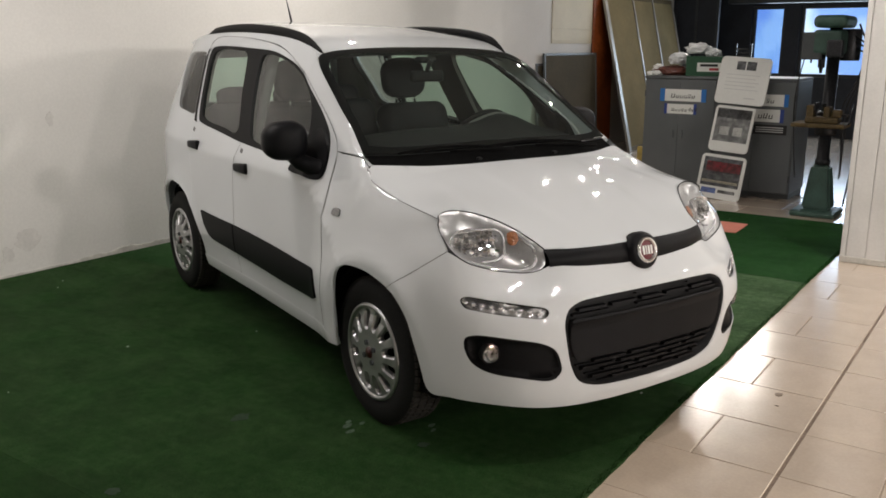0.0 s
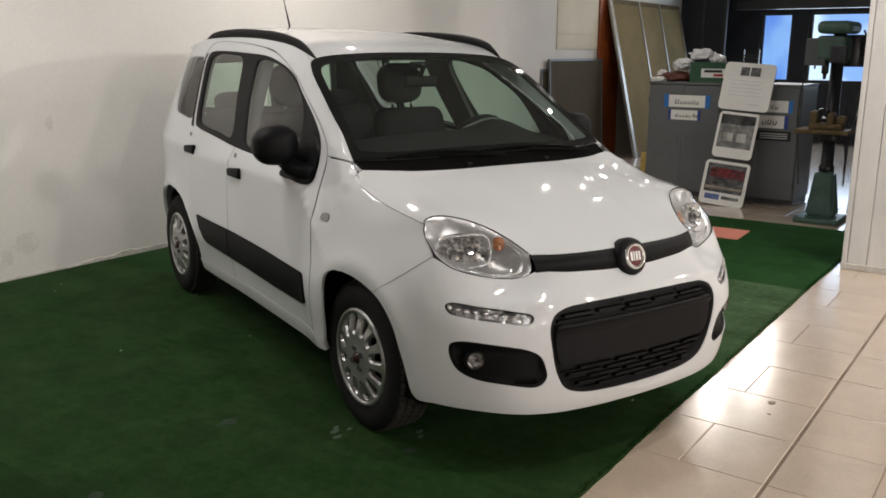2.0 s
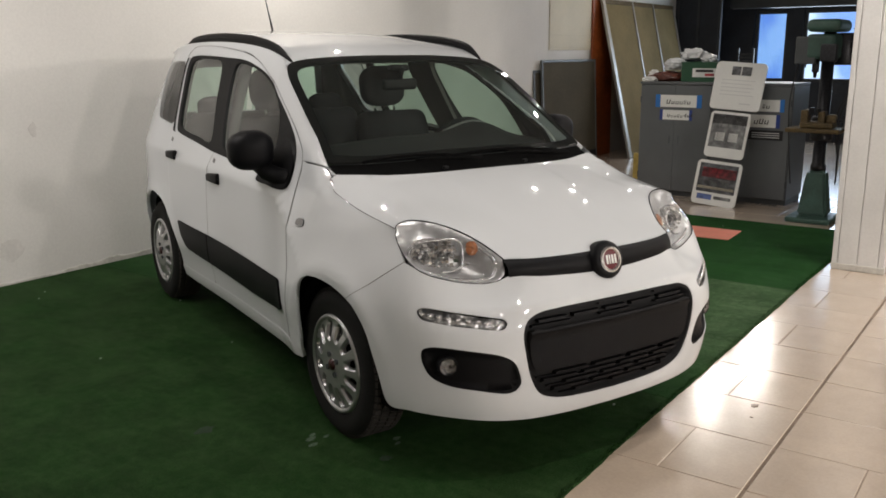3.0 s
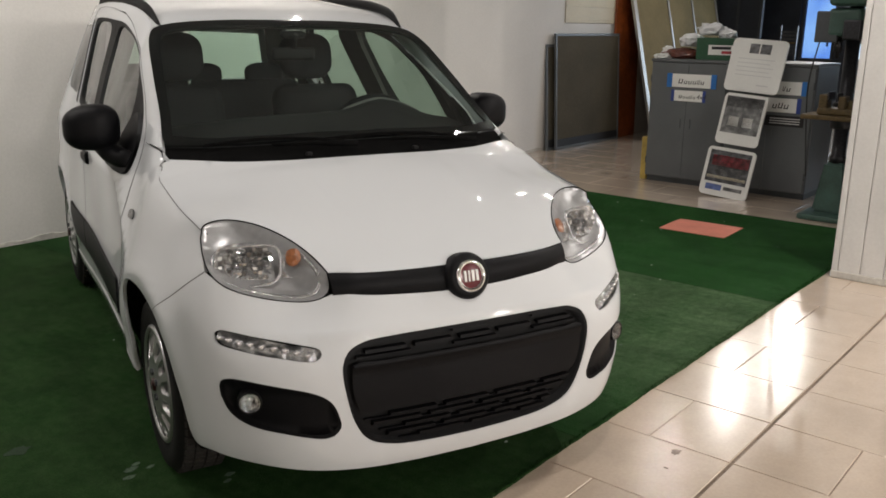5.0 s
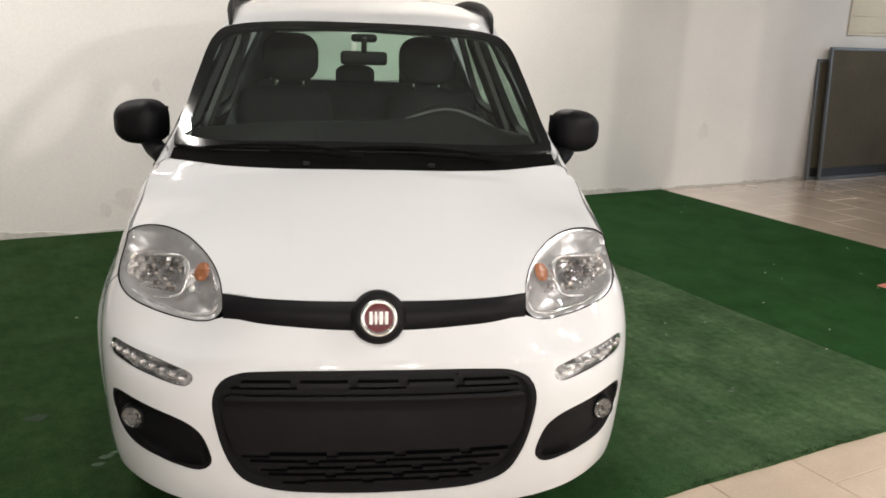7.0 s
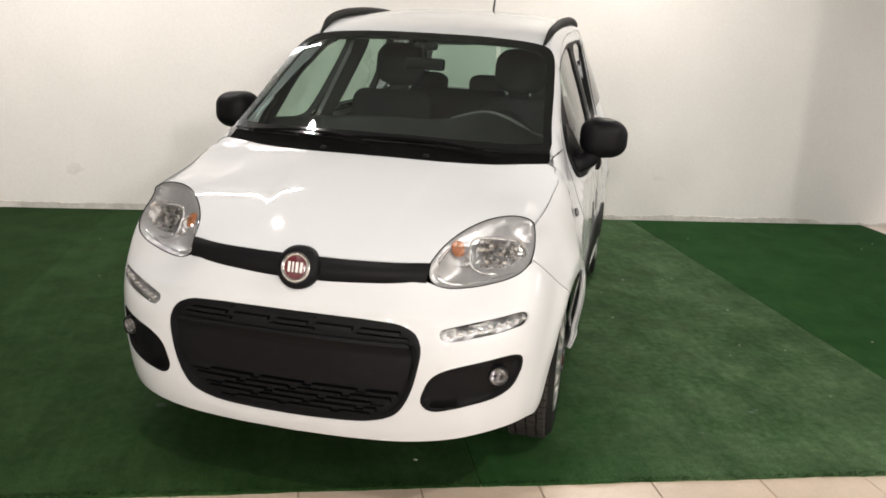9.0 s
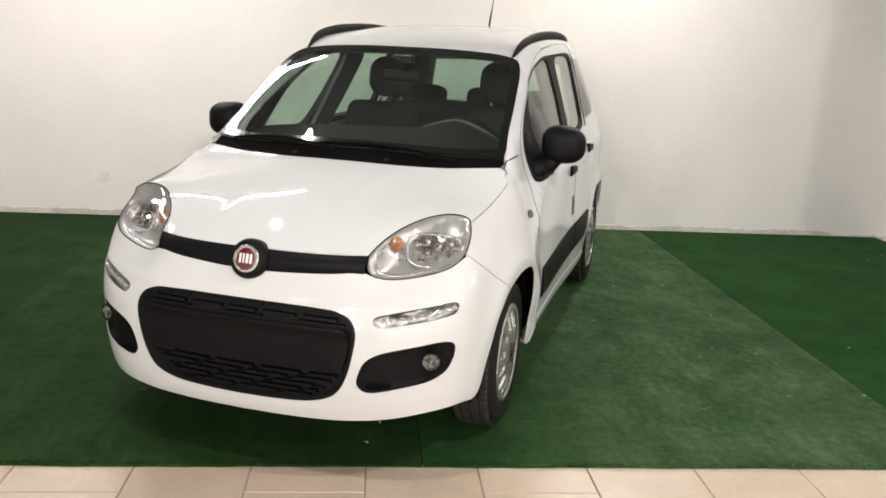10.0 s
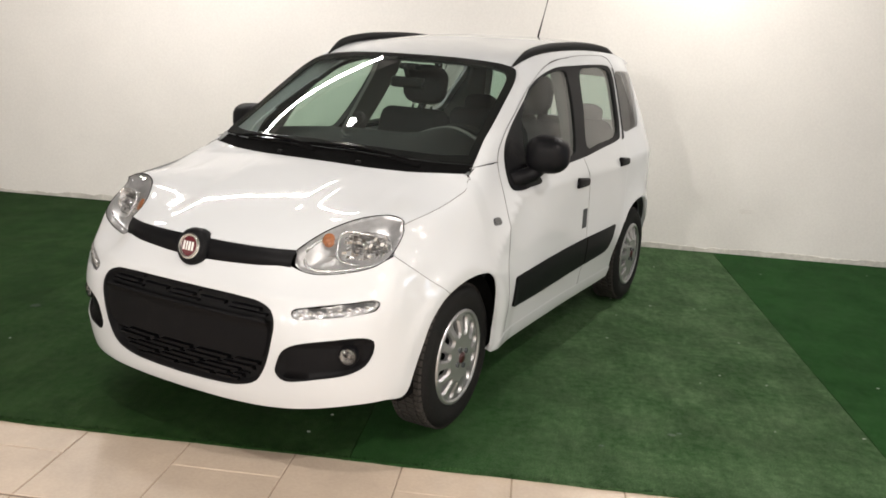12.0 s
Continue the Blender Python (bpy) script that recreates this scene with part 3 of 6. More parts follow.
def eased(p):
    """The skin's place with the body's slight nose-down rake and the easing of lamps and flanks."""
    p = np.array([p[0], p[1], p[2] + RAKE * p[1]])
    side = -1.0 if p[0] < 0 else 1.0
    weights = ease_weights(p * [side, 1, 1])
    if p[1] > 0.95:
        # windscreen, roof and the pillars beside them keep their plain form
        weights[-len(EASE_SIDE):] *= step01(0.0, 0.13, EDGE_Z(p[1]) + RAKE * p[1] - p[2])
    move = weights @ EASE_W + [0, 0.015 * step01(0.4, 1.1, p[1]), 0.01 * step01(0.25, 0.55, p[2])]
    # nothing moves sideways on the middle line
    return p + move * [side * step01(0.0, 0.2, abs(p[0])), 1, 1]


def shell(s, z):
    p = eased(level_shell(s, z))
    # the flanks swell round the wheel arches
    swell = 0.0
    for yc, most in ((0.84, 0.009), (3.115, 0.006)):
        swell += most * (1 - step01(0.36, 0.47, math.hypot(p[1] - yc, p[2] - 0.3))) * step01(0.42, 0.62, p[1])
    p[0] += math.copysign(swell, p[0])
    return p


def top(x, y):
    return eased(level_top(x, y))


def inside(poly, pts):
    """Which of the points lie in the closed outline."""
    x, y = pts[:, 0], pts[:, 1]
    hit = np.zeros(len(pts), bool)
    for (ax, ay), (bx, by) in zip(poly, np.roll(poly, -1, axis=0)):
        if ay == by:
            continue
        hit ^= ((ay > y) != (by > y)) & (x < (bx - ax) * (y - ay) / (by - ay) + ax)
    return hit


def near(poly, pts, reach):
    """Which of the points lie within reach of the outline."""
    close = np.zeros(len(pts), bool)
    for a, b in zip(poly, np.roll(poly, -1, axis=0)):
        ab = b - a
        u = np.clip(((pts - a) @ ab) / max(ab @ ab, 1e-12), 0, 1)
        close |= np.linalg.norm(pts - a - u[:, None] * ab, axis=1) < reach
    return close


def densify(poly, step=0.025):
    out = []
    for a, b in zip(poly, np.roll(poly, -1, axis=0)):
        n = max(1, int(np.linalg.norm(b - a) / step))
        out += [a + (b - a) * i / n for i in range(n)]
    return np.array(out)


def skin(f, outline, holes=(), step=0.03, lift=0.0, skirt=0.015, mirror=False, dish=None):
    """Vertices, faces and normals of the piece of the surface f inside outline and outside the holes, with a rim that turns inwards.
    lift: metres outwards; dish(a, b): further metres outwards at a place."""
    loops = [densify(np.array(o, float), step) for o in (outline, *holes)]
    pts, edges = [], []
    for loop in loops:
        first = len(pts)
        pts += list(loop)
        edges += [(first + i, first + (i + 1) % len(loop)) for i in range(len(loop))]
    lo, hi = loops[0].min(0), loops[0].max(0)
    gx, gy = np.meshgrid(np.arange(lo[0], hi[0], step), np.arange(lo[1], hi[1], step))
    grid = np.stack([gx.ravel(), gy.ravel()], 1) + step * 0.37
    keep = inside(loops[0], grid)
    for i, loop in enumerate(loops):
        if i:
            keep &= ~inside(loop, grid)
        keep &= ~near(loop, grid, step * 0.45)
    pts += list(grid[keep])
    out = delaunay_2d_cdt([Vector(p) for p in pts], edges, [], 0, 1e-6)
    flat, tris = np.array([tuple(v) for v in out[0]]), [tuple(t) for t in out[2]]
    mids = np.array([flat[list(t)].mean(0) for t in tris])
    good = inside(loops[0], mids)
    for loop in loops[1:]:
        good &= ~inside(loop, mids)
    tris = [t for t, g in zip(tris, good) if g]
    used = sorted({i for t in tris for i in t})
    back = {i: k for k, i in enumerate(used)}
    flat = flat[used]
    tris = [tuple(back[i] for i in t) for t in tris]
    h, verts, normals = 2e-3, [], []
    for a, b in flat:
        n = np.cross(f(a + h, b) - f(a - h, b), f(a, b + h) - f(a, b - h))
        n = n / max(np.linalg.norm(n), 1e-12)
        up = lift + (dish(a, b) if dish else 0.0)
        verts.append(f(a, b) + n * up)
        if dish:
            # the relief turns the normal too
            m = np.cross(f(a + h, b) - f(a - h, b) + n * (dish(a + h, b) - dish(a - h, b)), f(a, b + h) - f(a, b - h) + n * (dish(a, b + h) - dish(a, b - h)))
            n = m / max(np.linalg.norm(m), 1e-12)
        normals.append(n)
    fixed = []
    for t in tris:
        a, b, c = (flat[i] for i in t)
        fixed.append(t if (b[0] - a[0]) * (c[1] - a[1]) - (b[1] - a[1]) * (c[0] - a[0]) > 0 else t[::-1])
    tris = fixed
    if skirt:
        count = {}
        for t in tris:
            for i in range(3):
                e = (t[i], t[(i + 1) % 3])
                count[e] = 1
        rim = [e for e in count if (e[1], e[0]) not in count]
        inner = {}
        for i in {v for e in rim for v in e}:
            # two rings: one keeps the outer normal crisp, the other lies deeper
            inner[i] = len(verts)
            verts.append(verts[i] - normals[i] * skirt)
            normals.append(normals[i])
        for a, b in rim:
            tris.append((b, a, inner[a], inner[b]))
    if mirror:
        verts = [v * np.array([-1, 1, 1]) for v in verts]
        normals = [n * np.array([-1, 1, 1]) for n in normals]
        tris = [t[::-1] for t in tris]
    return verts, tris, normals


def panel(name, f, outline, mat, parent, holes=(), label="", step=0.03, lift=0.0, skirt=0.015, mirror=False, dish=None):
    v, t, n = skin(f, outline, holes, step, lift, skirt, mirror, dish)
    return part(name, mesh_of(name, v, t, mat, n, smooth=True), parent, label)


def fill(name, rim, mat, parent, bulge=0.0, depth=0.0, label="", mirror=False, step=0.02, shrink=1.0):
    """A taut skin over a closed rim in space, blown out by bulge and set back by depth."""
    rim = np.array(rim, float)
    mid = rim.mean(0)
    _, _, axes = np.linalg.svd(rim - mid)
    n = axes[2]
    if n[1] > 0:
        n = -n
    rim = mid + (rim - mid) * shrink - n * depth
    mid = rim.mean(0)
    u = axes[0]
    w = np.cross(n, u)
    flat = np.stack([(rim - mid) @ u, (rim - mid) @ w], 1)
    height = (rim - mid) @ n

    def at(a, b):
        d = np.hypot(flat[:, 0] - a, flat[:, 1] - b) + 1e-4
        k = d ** -3.0
        edge = d.min()
        return mid + u * a + w * b + n * ((k * height).sum() / k.sum() + bulge * (1 - math.exp(-edge / 0.045)))
    if (np.roll(flat, -1, 0)[:, 1] * flat[:, 0] - np.roll(flat, -1, 0)[:, 0] * flat[:, 1]).sum() < 0:
        flat_loop = flat[::-1]
    else:
        flat_loop = flat
    v, t, nn = skin(at, flat_loop, (), step, 0, 0, mirror)
    return part(name, mesh_of(name, v, t, mat, nn, smooth=True), parent, label)


def seam(name, f, points, parent, radius=0.0011, mirror=False):
    """A dark shut line along the skin."""
    line = [f(a, b) for a, b in spline(points, 0.03)]
    v, t = tube([p * np.array([-1 if mirror else 1, 1, 1]) for p in line], radius, 6)
    return part(name, mesh_of(name, v, t, SEAM, smooth=True), parent)


car = thing("car", "white five-door hatchback parked on green carpet", "car", at=(0.004, -0.002, 0), turn=(0, 0, -21.5))

# -- bonnet, windscreen, roof --
hood_front = spline([(0, 0.232), (0.15, 0.236), (0.3, 0.251), (0.386, 0.27)], 0.02)
lamp_top = spline([(0.386, 0.27), (0.386, 0.313), (0.391, 0.362), (0.409, 0.43), (0.45, 0.508), (0.512, 0.563), (0.57, 0.584), (0.61, 0.584), (0.634, 0.572), (0.643, 0.555)], 0.015)
hood_side = [(EDGE_X(y), y) for y in np.arange(0.565, 1.0, 0.02)]
hood_back = spline([(0.64, 1.004), (0.6, 0.985), (0.416, 0.917), (0.2, 0.884), (0, 0.876)], 0.02)
half_hood = np.concatenate([hood_front, lamp_top[1:-2], np.array(hood_side), hood_back])
hood_loop = np.concatenate([half_hood, (half_hood * [-1, 1])[::-1][1:-1]])


def crease(x, y):
    """A low dome along the middle of the bonnet and two folds outside it."""
    dome = 0.2 + 0.12 * (y - 0.3)
    fold = 0.4 + 0.16 * (y - 0.3)
    run = step01(0.25, 0.55, y) * (1 - step01(0.72, 0.9, y))
    return (0.0035 * (1 - step01(dome - 0.03, dome + 0.03, abs(x))) - 0.0045 * step01(fold - 0.03, fold + 0.03, abs(x)) + 0.0005 * math.sin(14 * x + 7 * y)) * run


panel("bonnet", top, hood_loop, PAINT, car, label="white painted bonnet", step=0.025, dish=crease)

ws_side = spline([(0.646, 1.006), (0.632, 1.1), (0.617, 1.19), (0.593, 1.4), (0.563, 1.585), (0.53, 1.648), (0.47, 1.668), (0.3, 1.672), (0, 1.67)], 0.02)
cowl_top = spline([(0.628, 1.06), (0.5, 1.02), (0.3, 0.985), (0, 0.97)], 0.02)
half_cowl = np.concatenate([[(0, 0.882)], (hood_back[::-1] + [0, 0.006])[1:], [(0.632, 1.06)], cowl_top])
cowl_loop = np.concatenate([half_cowl, (half_cowl * [-1, 1])[::-1][1:-1]])
panel("cowl_panel", top, cowl_loop, GAP, car, label="black plastic grille under the windscreen", lift=-0.012, skirt=0.02)
inner_ws = spline([(0.6, 1.09), (0.583, 1.2), (0.557, 1.4), (0.53, 1.56), (0.5, 1.605), (0.44, 1.622), (0.3, 1.628), (0, 1.627)], 0.02)
inner_low = spline([(0, 1.0), (0.3, 1.015), (0.5, 1.05), (0.6, 1.09)], 0.02)
half_in = np.concatenate([inner_low[:-1], inner_ws])
in_loop = np.concatenate([half_in, (half_in * [-1, 1])[::-1][1:-1]])
half_ws = np.concatenate([cowl_top[::-1], [(0.632, 1.1)], ws_side[5:]])
ws_loop = np.concatenate([half_ws, (half_ws * [-1, 1])[::-1][1:-1]])
screen = panel("windscreen", top, in_loop, GLASS, car, label="green-tinted windscreen", lift=0.004, skirt=0, step=0.05)
screen.visible_shadow = False
panel("windscreen_border", top, ws_loop, FRIT, screen, holes=[in_loop], label="black glass border", lift=0.002, skirt=0.01)

roof_y = np.arange(1.69, 3.5, 0.04)
half_roof = np.concatenate([(ws_side[::-1] + [0, 0.008])[:-8], [(EDGE_X(y), y) for y in roof_y], spline([(0.49, 3.52), (0.3, 3.57), (0, 3.585)], 0.04)])
half_roof = half_roof[half_roof[:, 1] > 1.62]
roof_loop = np.concatenate([half_roof, (half_roof * [-1, 1])[::-1][1:-1]])
panel("roof", top, roof_loop, PAINT, car, label="white painted roof", step=0.04)
lining_loop = roof_loop * [0.93, 1]
panel("headlining", top, lining_loop, LINING, car, lift=-0.04, skirt=0, step=0.08)

# -- the front: bumper with its openings, bar and badge --
bumper_half = np.concatenate([spline([(0, 0.665), (0.1, 0.667), (0.2, 0.672), (0.285, 0.677), (0.36, 0.684), (0.415, 0.688)], 0.02),
                              spline([(0.44, 0.683), (0.5, 0.674), (0.58, 0.672), (0.665, 0.676), (0.76, 0.687), (0.82, 0.7), (0.85, 0.708)], 0.02),
                              [(0.95, 0.645), (1.065, 0.568)],
                              spline([(1.062, 0.565), (1.03, 0.551), (1.0, 0.527), (0.962, 0.475), (0.938, 0.39), (0.918, 0.31), (0.892, 0.238), (0.79, 0.236), (0.645, 0.23), (0.448, 0.219), (0.223, 0.208), (0, 0.204)], 0.02)])
bumper_loop = np.concatenate([bumper_half, (bumper_half * [-1, 1])[::-1][1:-1]])
grille_half = spline([(0, 0.583), (0.255, 0.581), (0.342, 0.575), (0.386, 0.555), (0.401, 0.518), (0.391, 0.444), (0.364, 0.355), (0.328, 0.304), (0.258, 0.277), (0.13, 0.266), (0, 0.263)], 0.02)
grille_loop = np.concatenate([grille_half, (grille_half * [-1, 1])[::-1][1:-1]])
drl_loop = spline([(0.457, 0.553), (0.463, 0.567), (0.53, 0.581), (0.62, 0.589), (0.725, 0.591), (0.741, 0.58), (0.724, 0.559), (0.66, 0.55), (0.56, 0.543), (0.47, 0.539)], 0.015, True)
fog_loop = spline([(0.402, 0.346), (0.41, 0.39), (0.43, 0.426), (0.475, 0.452), (0.597, 0.469), (0.69, 0.468), (0.722, 0.452), (0.724, 0.41), (0.704, 0.37), (0.65, 0.342), (0.527, 0.327), (0.43, 0.32)], 0.015, True)


def lip(s, z):
    """A soft shelf over the lower intake and a fold above the lamps."""
    return 0.006 * math.exp(-((z - 0.6) / 0.02) ** 2) * (1 - step01(0.42, 0.8, abs(s)))


other = lambda loop: (loop * [-1, 1])[::-1]
panel("front_bumper", shell, bumper_loop, PAINT, car, holes=[grille_loop, drl_loop, other(drl_loop), fog_loop, other(fog_loop)],
               label="white painted front bumper", step=0.022, skirt=0.006, dish=lip)

# lower intake: black rim, blank plate panel, slotted rows
grille = panel("lower_grille", shell, grille_loop, BLACK_SOFT, car, label="black plastic lower grille", lift=-0.03, skirt=0, step=0.04)
rim_inner = np.array([(s * 0.972, 0.425 + (z - 0.425) * 0.945) for s, z in grille_loop])
panel("grille_rim", shell, grille_loop, BLACK, grille, holes=[rim_inner], lift=-0.004, skirt=0.025, step=0.03)
plate_half = spline([(0, 0.522), (0.3, 0.522), (0.366, 0.52), (0.372, 0.47), (0.362, 0.415), (0.345, 0.385), (0.25, 0.38), (0, 0.377)], 0.02)
plate_loop = np.concatenate([plate_half, (plate_half * [-1, 1])[::-1][1:-1]])
panel("plate_panel", shell, plate_loop, BLACK, grille, label="blank black number-plate panel", lift=-0.008, skirt=0.02, step=0.03,
      dish=lambda s, z: 0.014 * math.exp(-((z - 0.513) / 0.014) ** 2))


def slat(name, s0, s1, z, height, parent, lift=-0.01, deep=0.02):
    """A short bar bent along the nose."""
    n = max(3, int((s1 - s0) / 0.03))
    verts, faces = [], []
    for i in range(n + 1):
        s = s0 + (s1 - s0) * i / n
        for dz, back in ((-0.5, 0), (0.5, 0), (0.5, deep), (-0.5, deep)):
            p = shell(s, z + dz * height)
            q = shell(s + 0.01, z)
            t = (q - shell(s - 0.01, z))[:2]
            nx = np.array([t[1], -t[0]]) / np.linalg.norm(t)
            verts.append((p[0] + nx[0] * (lift - back), p[1] + nx[1] * (lift - back), p[2]))
    for i in range(n):
        for k in range(4):
            l = (k + 1) % 4
            faces.append((i * 4 + k, i * 4 + 4 + k, i * 4 + 4 + l, i * 4 + l))
    faces += [(3, 2, 1, 0), (n * 4, n * 4 + 1, n * 4 + 2, n * 4 + 3)]
    return part(name, mesh_of(name, verts, faces, BLACK), parent)


for s0, s1 in ((-0.335, -0.215), (-0.19, -0.075), (-0.05, 0.05), (0.075, 0.19), (0.215, 0.335)):
    slat("grille_bar", s0, s1, 0.545, 0.009, grille)
for s0, s1 in ((-0.36, -0.2), (-0.07, 0.07), (0.2, 0.36)):
    slat("grille_bar", s0, s1, 0.565, 0.007, grille, -0.014)
    slat("grille_bar", s0, s1, 0.53, 0.006, grille, -0.014)
for row, z in enumerate((0.363, 0.345, 0.327, 0.309, 0.292)):
    reach = 0.335 - 0.022 * row
    step_s = 0.168
    first = -reach + (0.0 if row % 2 else 0.07)
    s0 = first
    while s0 < reach - 0.03:
        slat("grille_bar", s0, min(s0 + step_s - 0.028, reach), z, 0.0085, grille, -0.008)
        s0 += step_s
    slat("grille_bar", -reach, reach, z - 0.009, 0.005, grille, -0.02)

for mirrored in (False, True):
    side = -1 if mirrored else 1
    # daytime lamp
    drl = panel("running_lamp", shell, drl_loop, LENS, car, label="clear slim daytime running lamp", lift=-0.002, skirt=0.012, mirror=mirrored, step=0.02)
    panel("reflector", shell, np.array([(s + (0.6 - s) * 0.008, z) for s, z in drl_loop]), SATIN, drl, lift=-0.017, skirt=0, mirror=mirrored, step=0.015,
          dish=lambda s, z: 0.002 * math.sin(s * 170) + 0.002 * math.sin(z * 600))
    for k in range(9):
        s = 0.486 + k * 0.028
        c = shell(s, 0.5475 + 0.0215 * (k / 8) ** 0.6)
        v, t = lathe([(0.0, -0.006), (0.004, -0.008), (0.0065, -0.005), (0.007, 0.0)], 8, "y")
        part("led_cell", mesh_of("led_cell", [(side * (p[0] * 1.6 + c[0]), p[1] + c[1] + 0.012, p[2] + c[2] + 0.004) for p in v], t, SATIN, smooth=True), drl)
    # fog lamp housing
    fog = panel("fog_housing", shell, fog_loop, BLACK, car, label="black plastic fog lamp housing", lift=-0.022, skirt=0, mirror=mirrored, step=0.025,
                dish=lambda s, z: 0.02 * math.exp(-(min(abs(s - 0.40), abs(s - 0.725), abs(z - 0.325), abs(z - 0.47)) / 0.012) ** 2))
    fog_inner = np.array([(0.565 + (s - 0.565) * 0.95, 0.395 + (z - 0.395) * 0.9) for s, z in fog_loop])
    panel("fog_rim", shell, fog_loop, BLACK, fog, holes=[fog_inner], lift=-0.004, skirt=0.022, mirror=mirrored, step=0.03)
    cf = shell(0.63, 0.404)
    aim_m = Matrix.Translation((side * cf[0], cf[1] + 0.012, cf[2])) @ Matrix.Rotation(radians(side * 18), 4, "Z")
    v, t = lathe([(0.0, 0.012), (0.012, 0.014), (0.02, 0.006), (0.027, 0.004), (0.033, -0.002)], 12, "y")
    v = [(p[0], p[1] + 0.003 * math.sin(260 * p[0] + 190 * p[2]), p[2]) for p in v]
    part("fog_lamp_bowl", mesh_of("fog_lamp_bowl", [aim_m @ (Vector(p) * 0.84) for p in v], t, DULL_FACET, smooth=False), fog, "chrome reflector bowl")
    v, t = lathe([(0.033, 0.0), (0.034, -0.005), (0.037, -0.005), (0.04, 0.004), (0.041, 0.03)], 24, "y")
    part("fog_lamp_ring", mesh_of("fog_lamp_ring", [aim_m @ (Vector(p) * 0.84) for p in v], t, BLACK, smooth=True), fog, "black ring")
    v, t = lathe([(0.0, -0.01), (0.018, -0.009), (0.034, -0.003)], 24, "y")
    part("fog_lamp_lens", mesh_of("fog_lamp_lens", [aim_m @ (Vector(p) * 0.88) for p in v], t, LENS, smooth=True), fog, "clear round lens")

    # headlamp: clear cover over a bright reflector
    upper = [top(x, y) for x, y in lamp_top]
    lower = [shell(s, z) for s, z in spline([(0.945, 0.797), (0.916, 0.77), (0.88, 0.741), (0.83, 0.709), (0.762, 0.687), (0.665, 0.677), (0.578, 0.673), (0.5, 0.675), (0.448, 0.684), (0.424, 0.7), (0.418, 0.718)], 0.015)]
    rim = upper + lower
    lamp = fill("headlamp", rim, LENS, car, bulge=0.016, label="clear headlamp with chrome reflectors and amber bulb", mirror=mirrored)
    lamp.visible_shadow = False
    fill("lamp_housing", rim, HOUSING, lamp, bulge=-0.04, mirror=mirrored, label="grey mirror-finished lamp housing")
    ring = [Vector((side * p[0], p[1], p[2])) for p in rim]
    v, t = tube(ring + ring[:1], 0.0018, 6)
    part("lamp_seal", mesh_of("lamp_seal", v, t, GAP, smooth=True), lamp)
    inner_ring = [Vector((side * p[0], p[1], p[2])) for p in (np.array(rim).mean(0) + (np.array(rim) - np.array(rim).mean(0)) * 0.9 + np.array([0, 0.02, -0.006]))]
    v, t = tube(inner_ring + inner_ring[:1], 0.007, 6)
    part("lamp_bezel", mesh_of("lamp_bezel", v, t, SATIN, smooth=True), lamp, "satin grey bezel")
    c0 = np.array(rim).mean(0)

    def lamp_bowl(nm, dx, dz, dy, r, mat, lab, deep=0.045, wide=1.0, square=0.0):
        m4 = Matrix.Translation((side * (c0[0] + dx), c0[1] + dy, c0[2] + dz)) @ Matrix.Rotation(radians(side * 12), 4, "Z") @ Matrix.Rotation(radians(-12), 4, "X")
        vv, tt = lathe([(0.0, deep), (r * 0.25, deep * 0.95), (r * 0.55, deep * 0.7), (r * 0.85, deep * 0.25), (r, 0.0), (r * 1.08, -0.003), (r * 1.1, 0.004)], 22, "y")
        vv = [(p[0] / max(abs(p[0]), abs(p[2]), 1e-6) ** square * math.hypot(p[0], p[2]) ** square, p[1], p[2] / max(abs(p[0]), abs(p[2]), 1e-6) ** square * math.hypot(p[0], p[2]) ** square) for p in vv]
        # facets in the bowl break the light up
        vv = [(wide * p[0] * (1 + 0.03 * math.sin(9 * p[0] / r + 5 * p[2] / r)), p[1] + 0.004 * math.sin(7 * p[2] / r) * math.cos(6 * p[0] / r), p[2]) for p in vv]
        part(nm, mesh_of(nm, [m4 @ Vector(p) for p in vv], tt, mat, smooth=False), lamp, lab)

    def in_lamp(u, w, deep):
        """A place behind the lens: u outwards, w upwards from the lamp's middle, deep towards the rear."""
        return Vector((side * (c0[0] + u - 0.16 * w), c0[1] + 0.42 * u + 0.5 * w + deep, c0[2] + w - 0.1 * u))

    lamp_bowl("main_reflector", 0.03, -0.01, 0.026, 0.05, FACET, "chrome main-beam reflector", 0.03, 1.4, 0.6)
    lamp_bowl("dip_reflector", 0.05, -0.014, 0.018, 0.03, FACET, "chrome dipped-beam reflector", 0.03)
    lamp_bowl("side_reflector", 0.0, -0.012, 0.004, 0.022, FACET, "chrome side-lamp reflector", 0.022)
    lamp_bowl("signal_reflector", -0.082, -0.018, -0.03, 0.03, FACET, "chrome turn-signal reflector", 0.018, 0.9, 0.7)
    # mosaic of small mirror facets round the bulbs
    rnd = random.Random(17)
    v, t = [], []
    for i in range(11):
        for j in range(7):
            u, w = 0.027 + (i - 5) * 0.0125, -0.01 + (j - 3) * 0.0115
            if ((i - 5) / 5.6) ** 4 + ((j - 3) / 3.6) ** 4 > 1 or rnd.random() < 0.16:
                continue
            mid = in_lamp(u, w, -0.004 + 0.016 * (1 - ((i - 5) / 6) ** 2) + rnd.uniform(-0.003, 0.003))
            a, b = rnd.uniform(-0.7, 0.7), rnd.uniform(-0.4, 1.0)
            first, g, h, lean = len(v), rnd.uniform(0.003, 0.0066), rnd.uniform(0.0025, 0.0062), rnd.uniform(-0.4, 0.4)
            for du, dw in ((-1, -1), (1, -1), (1, 1), (-1, 1)):
                v.append(mid + Vector((side * (du * g + dw * h * lean), g * (du * a + 0.42 * du) + h * (dw * b), dw * h)))
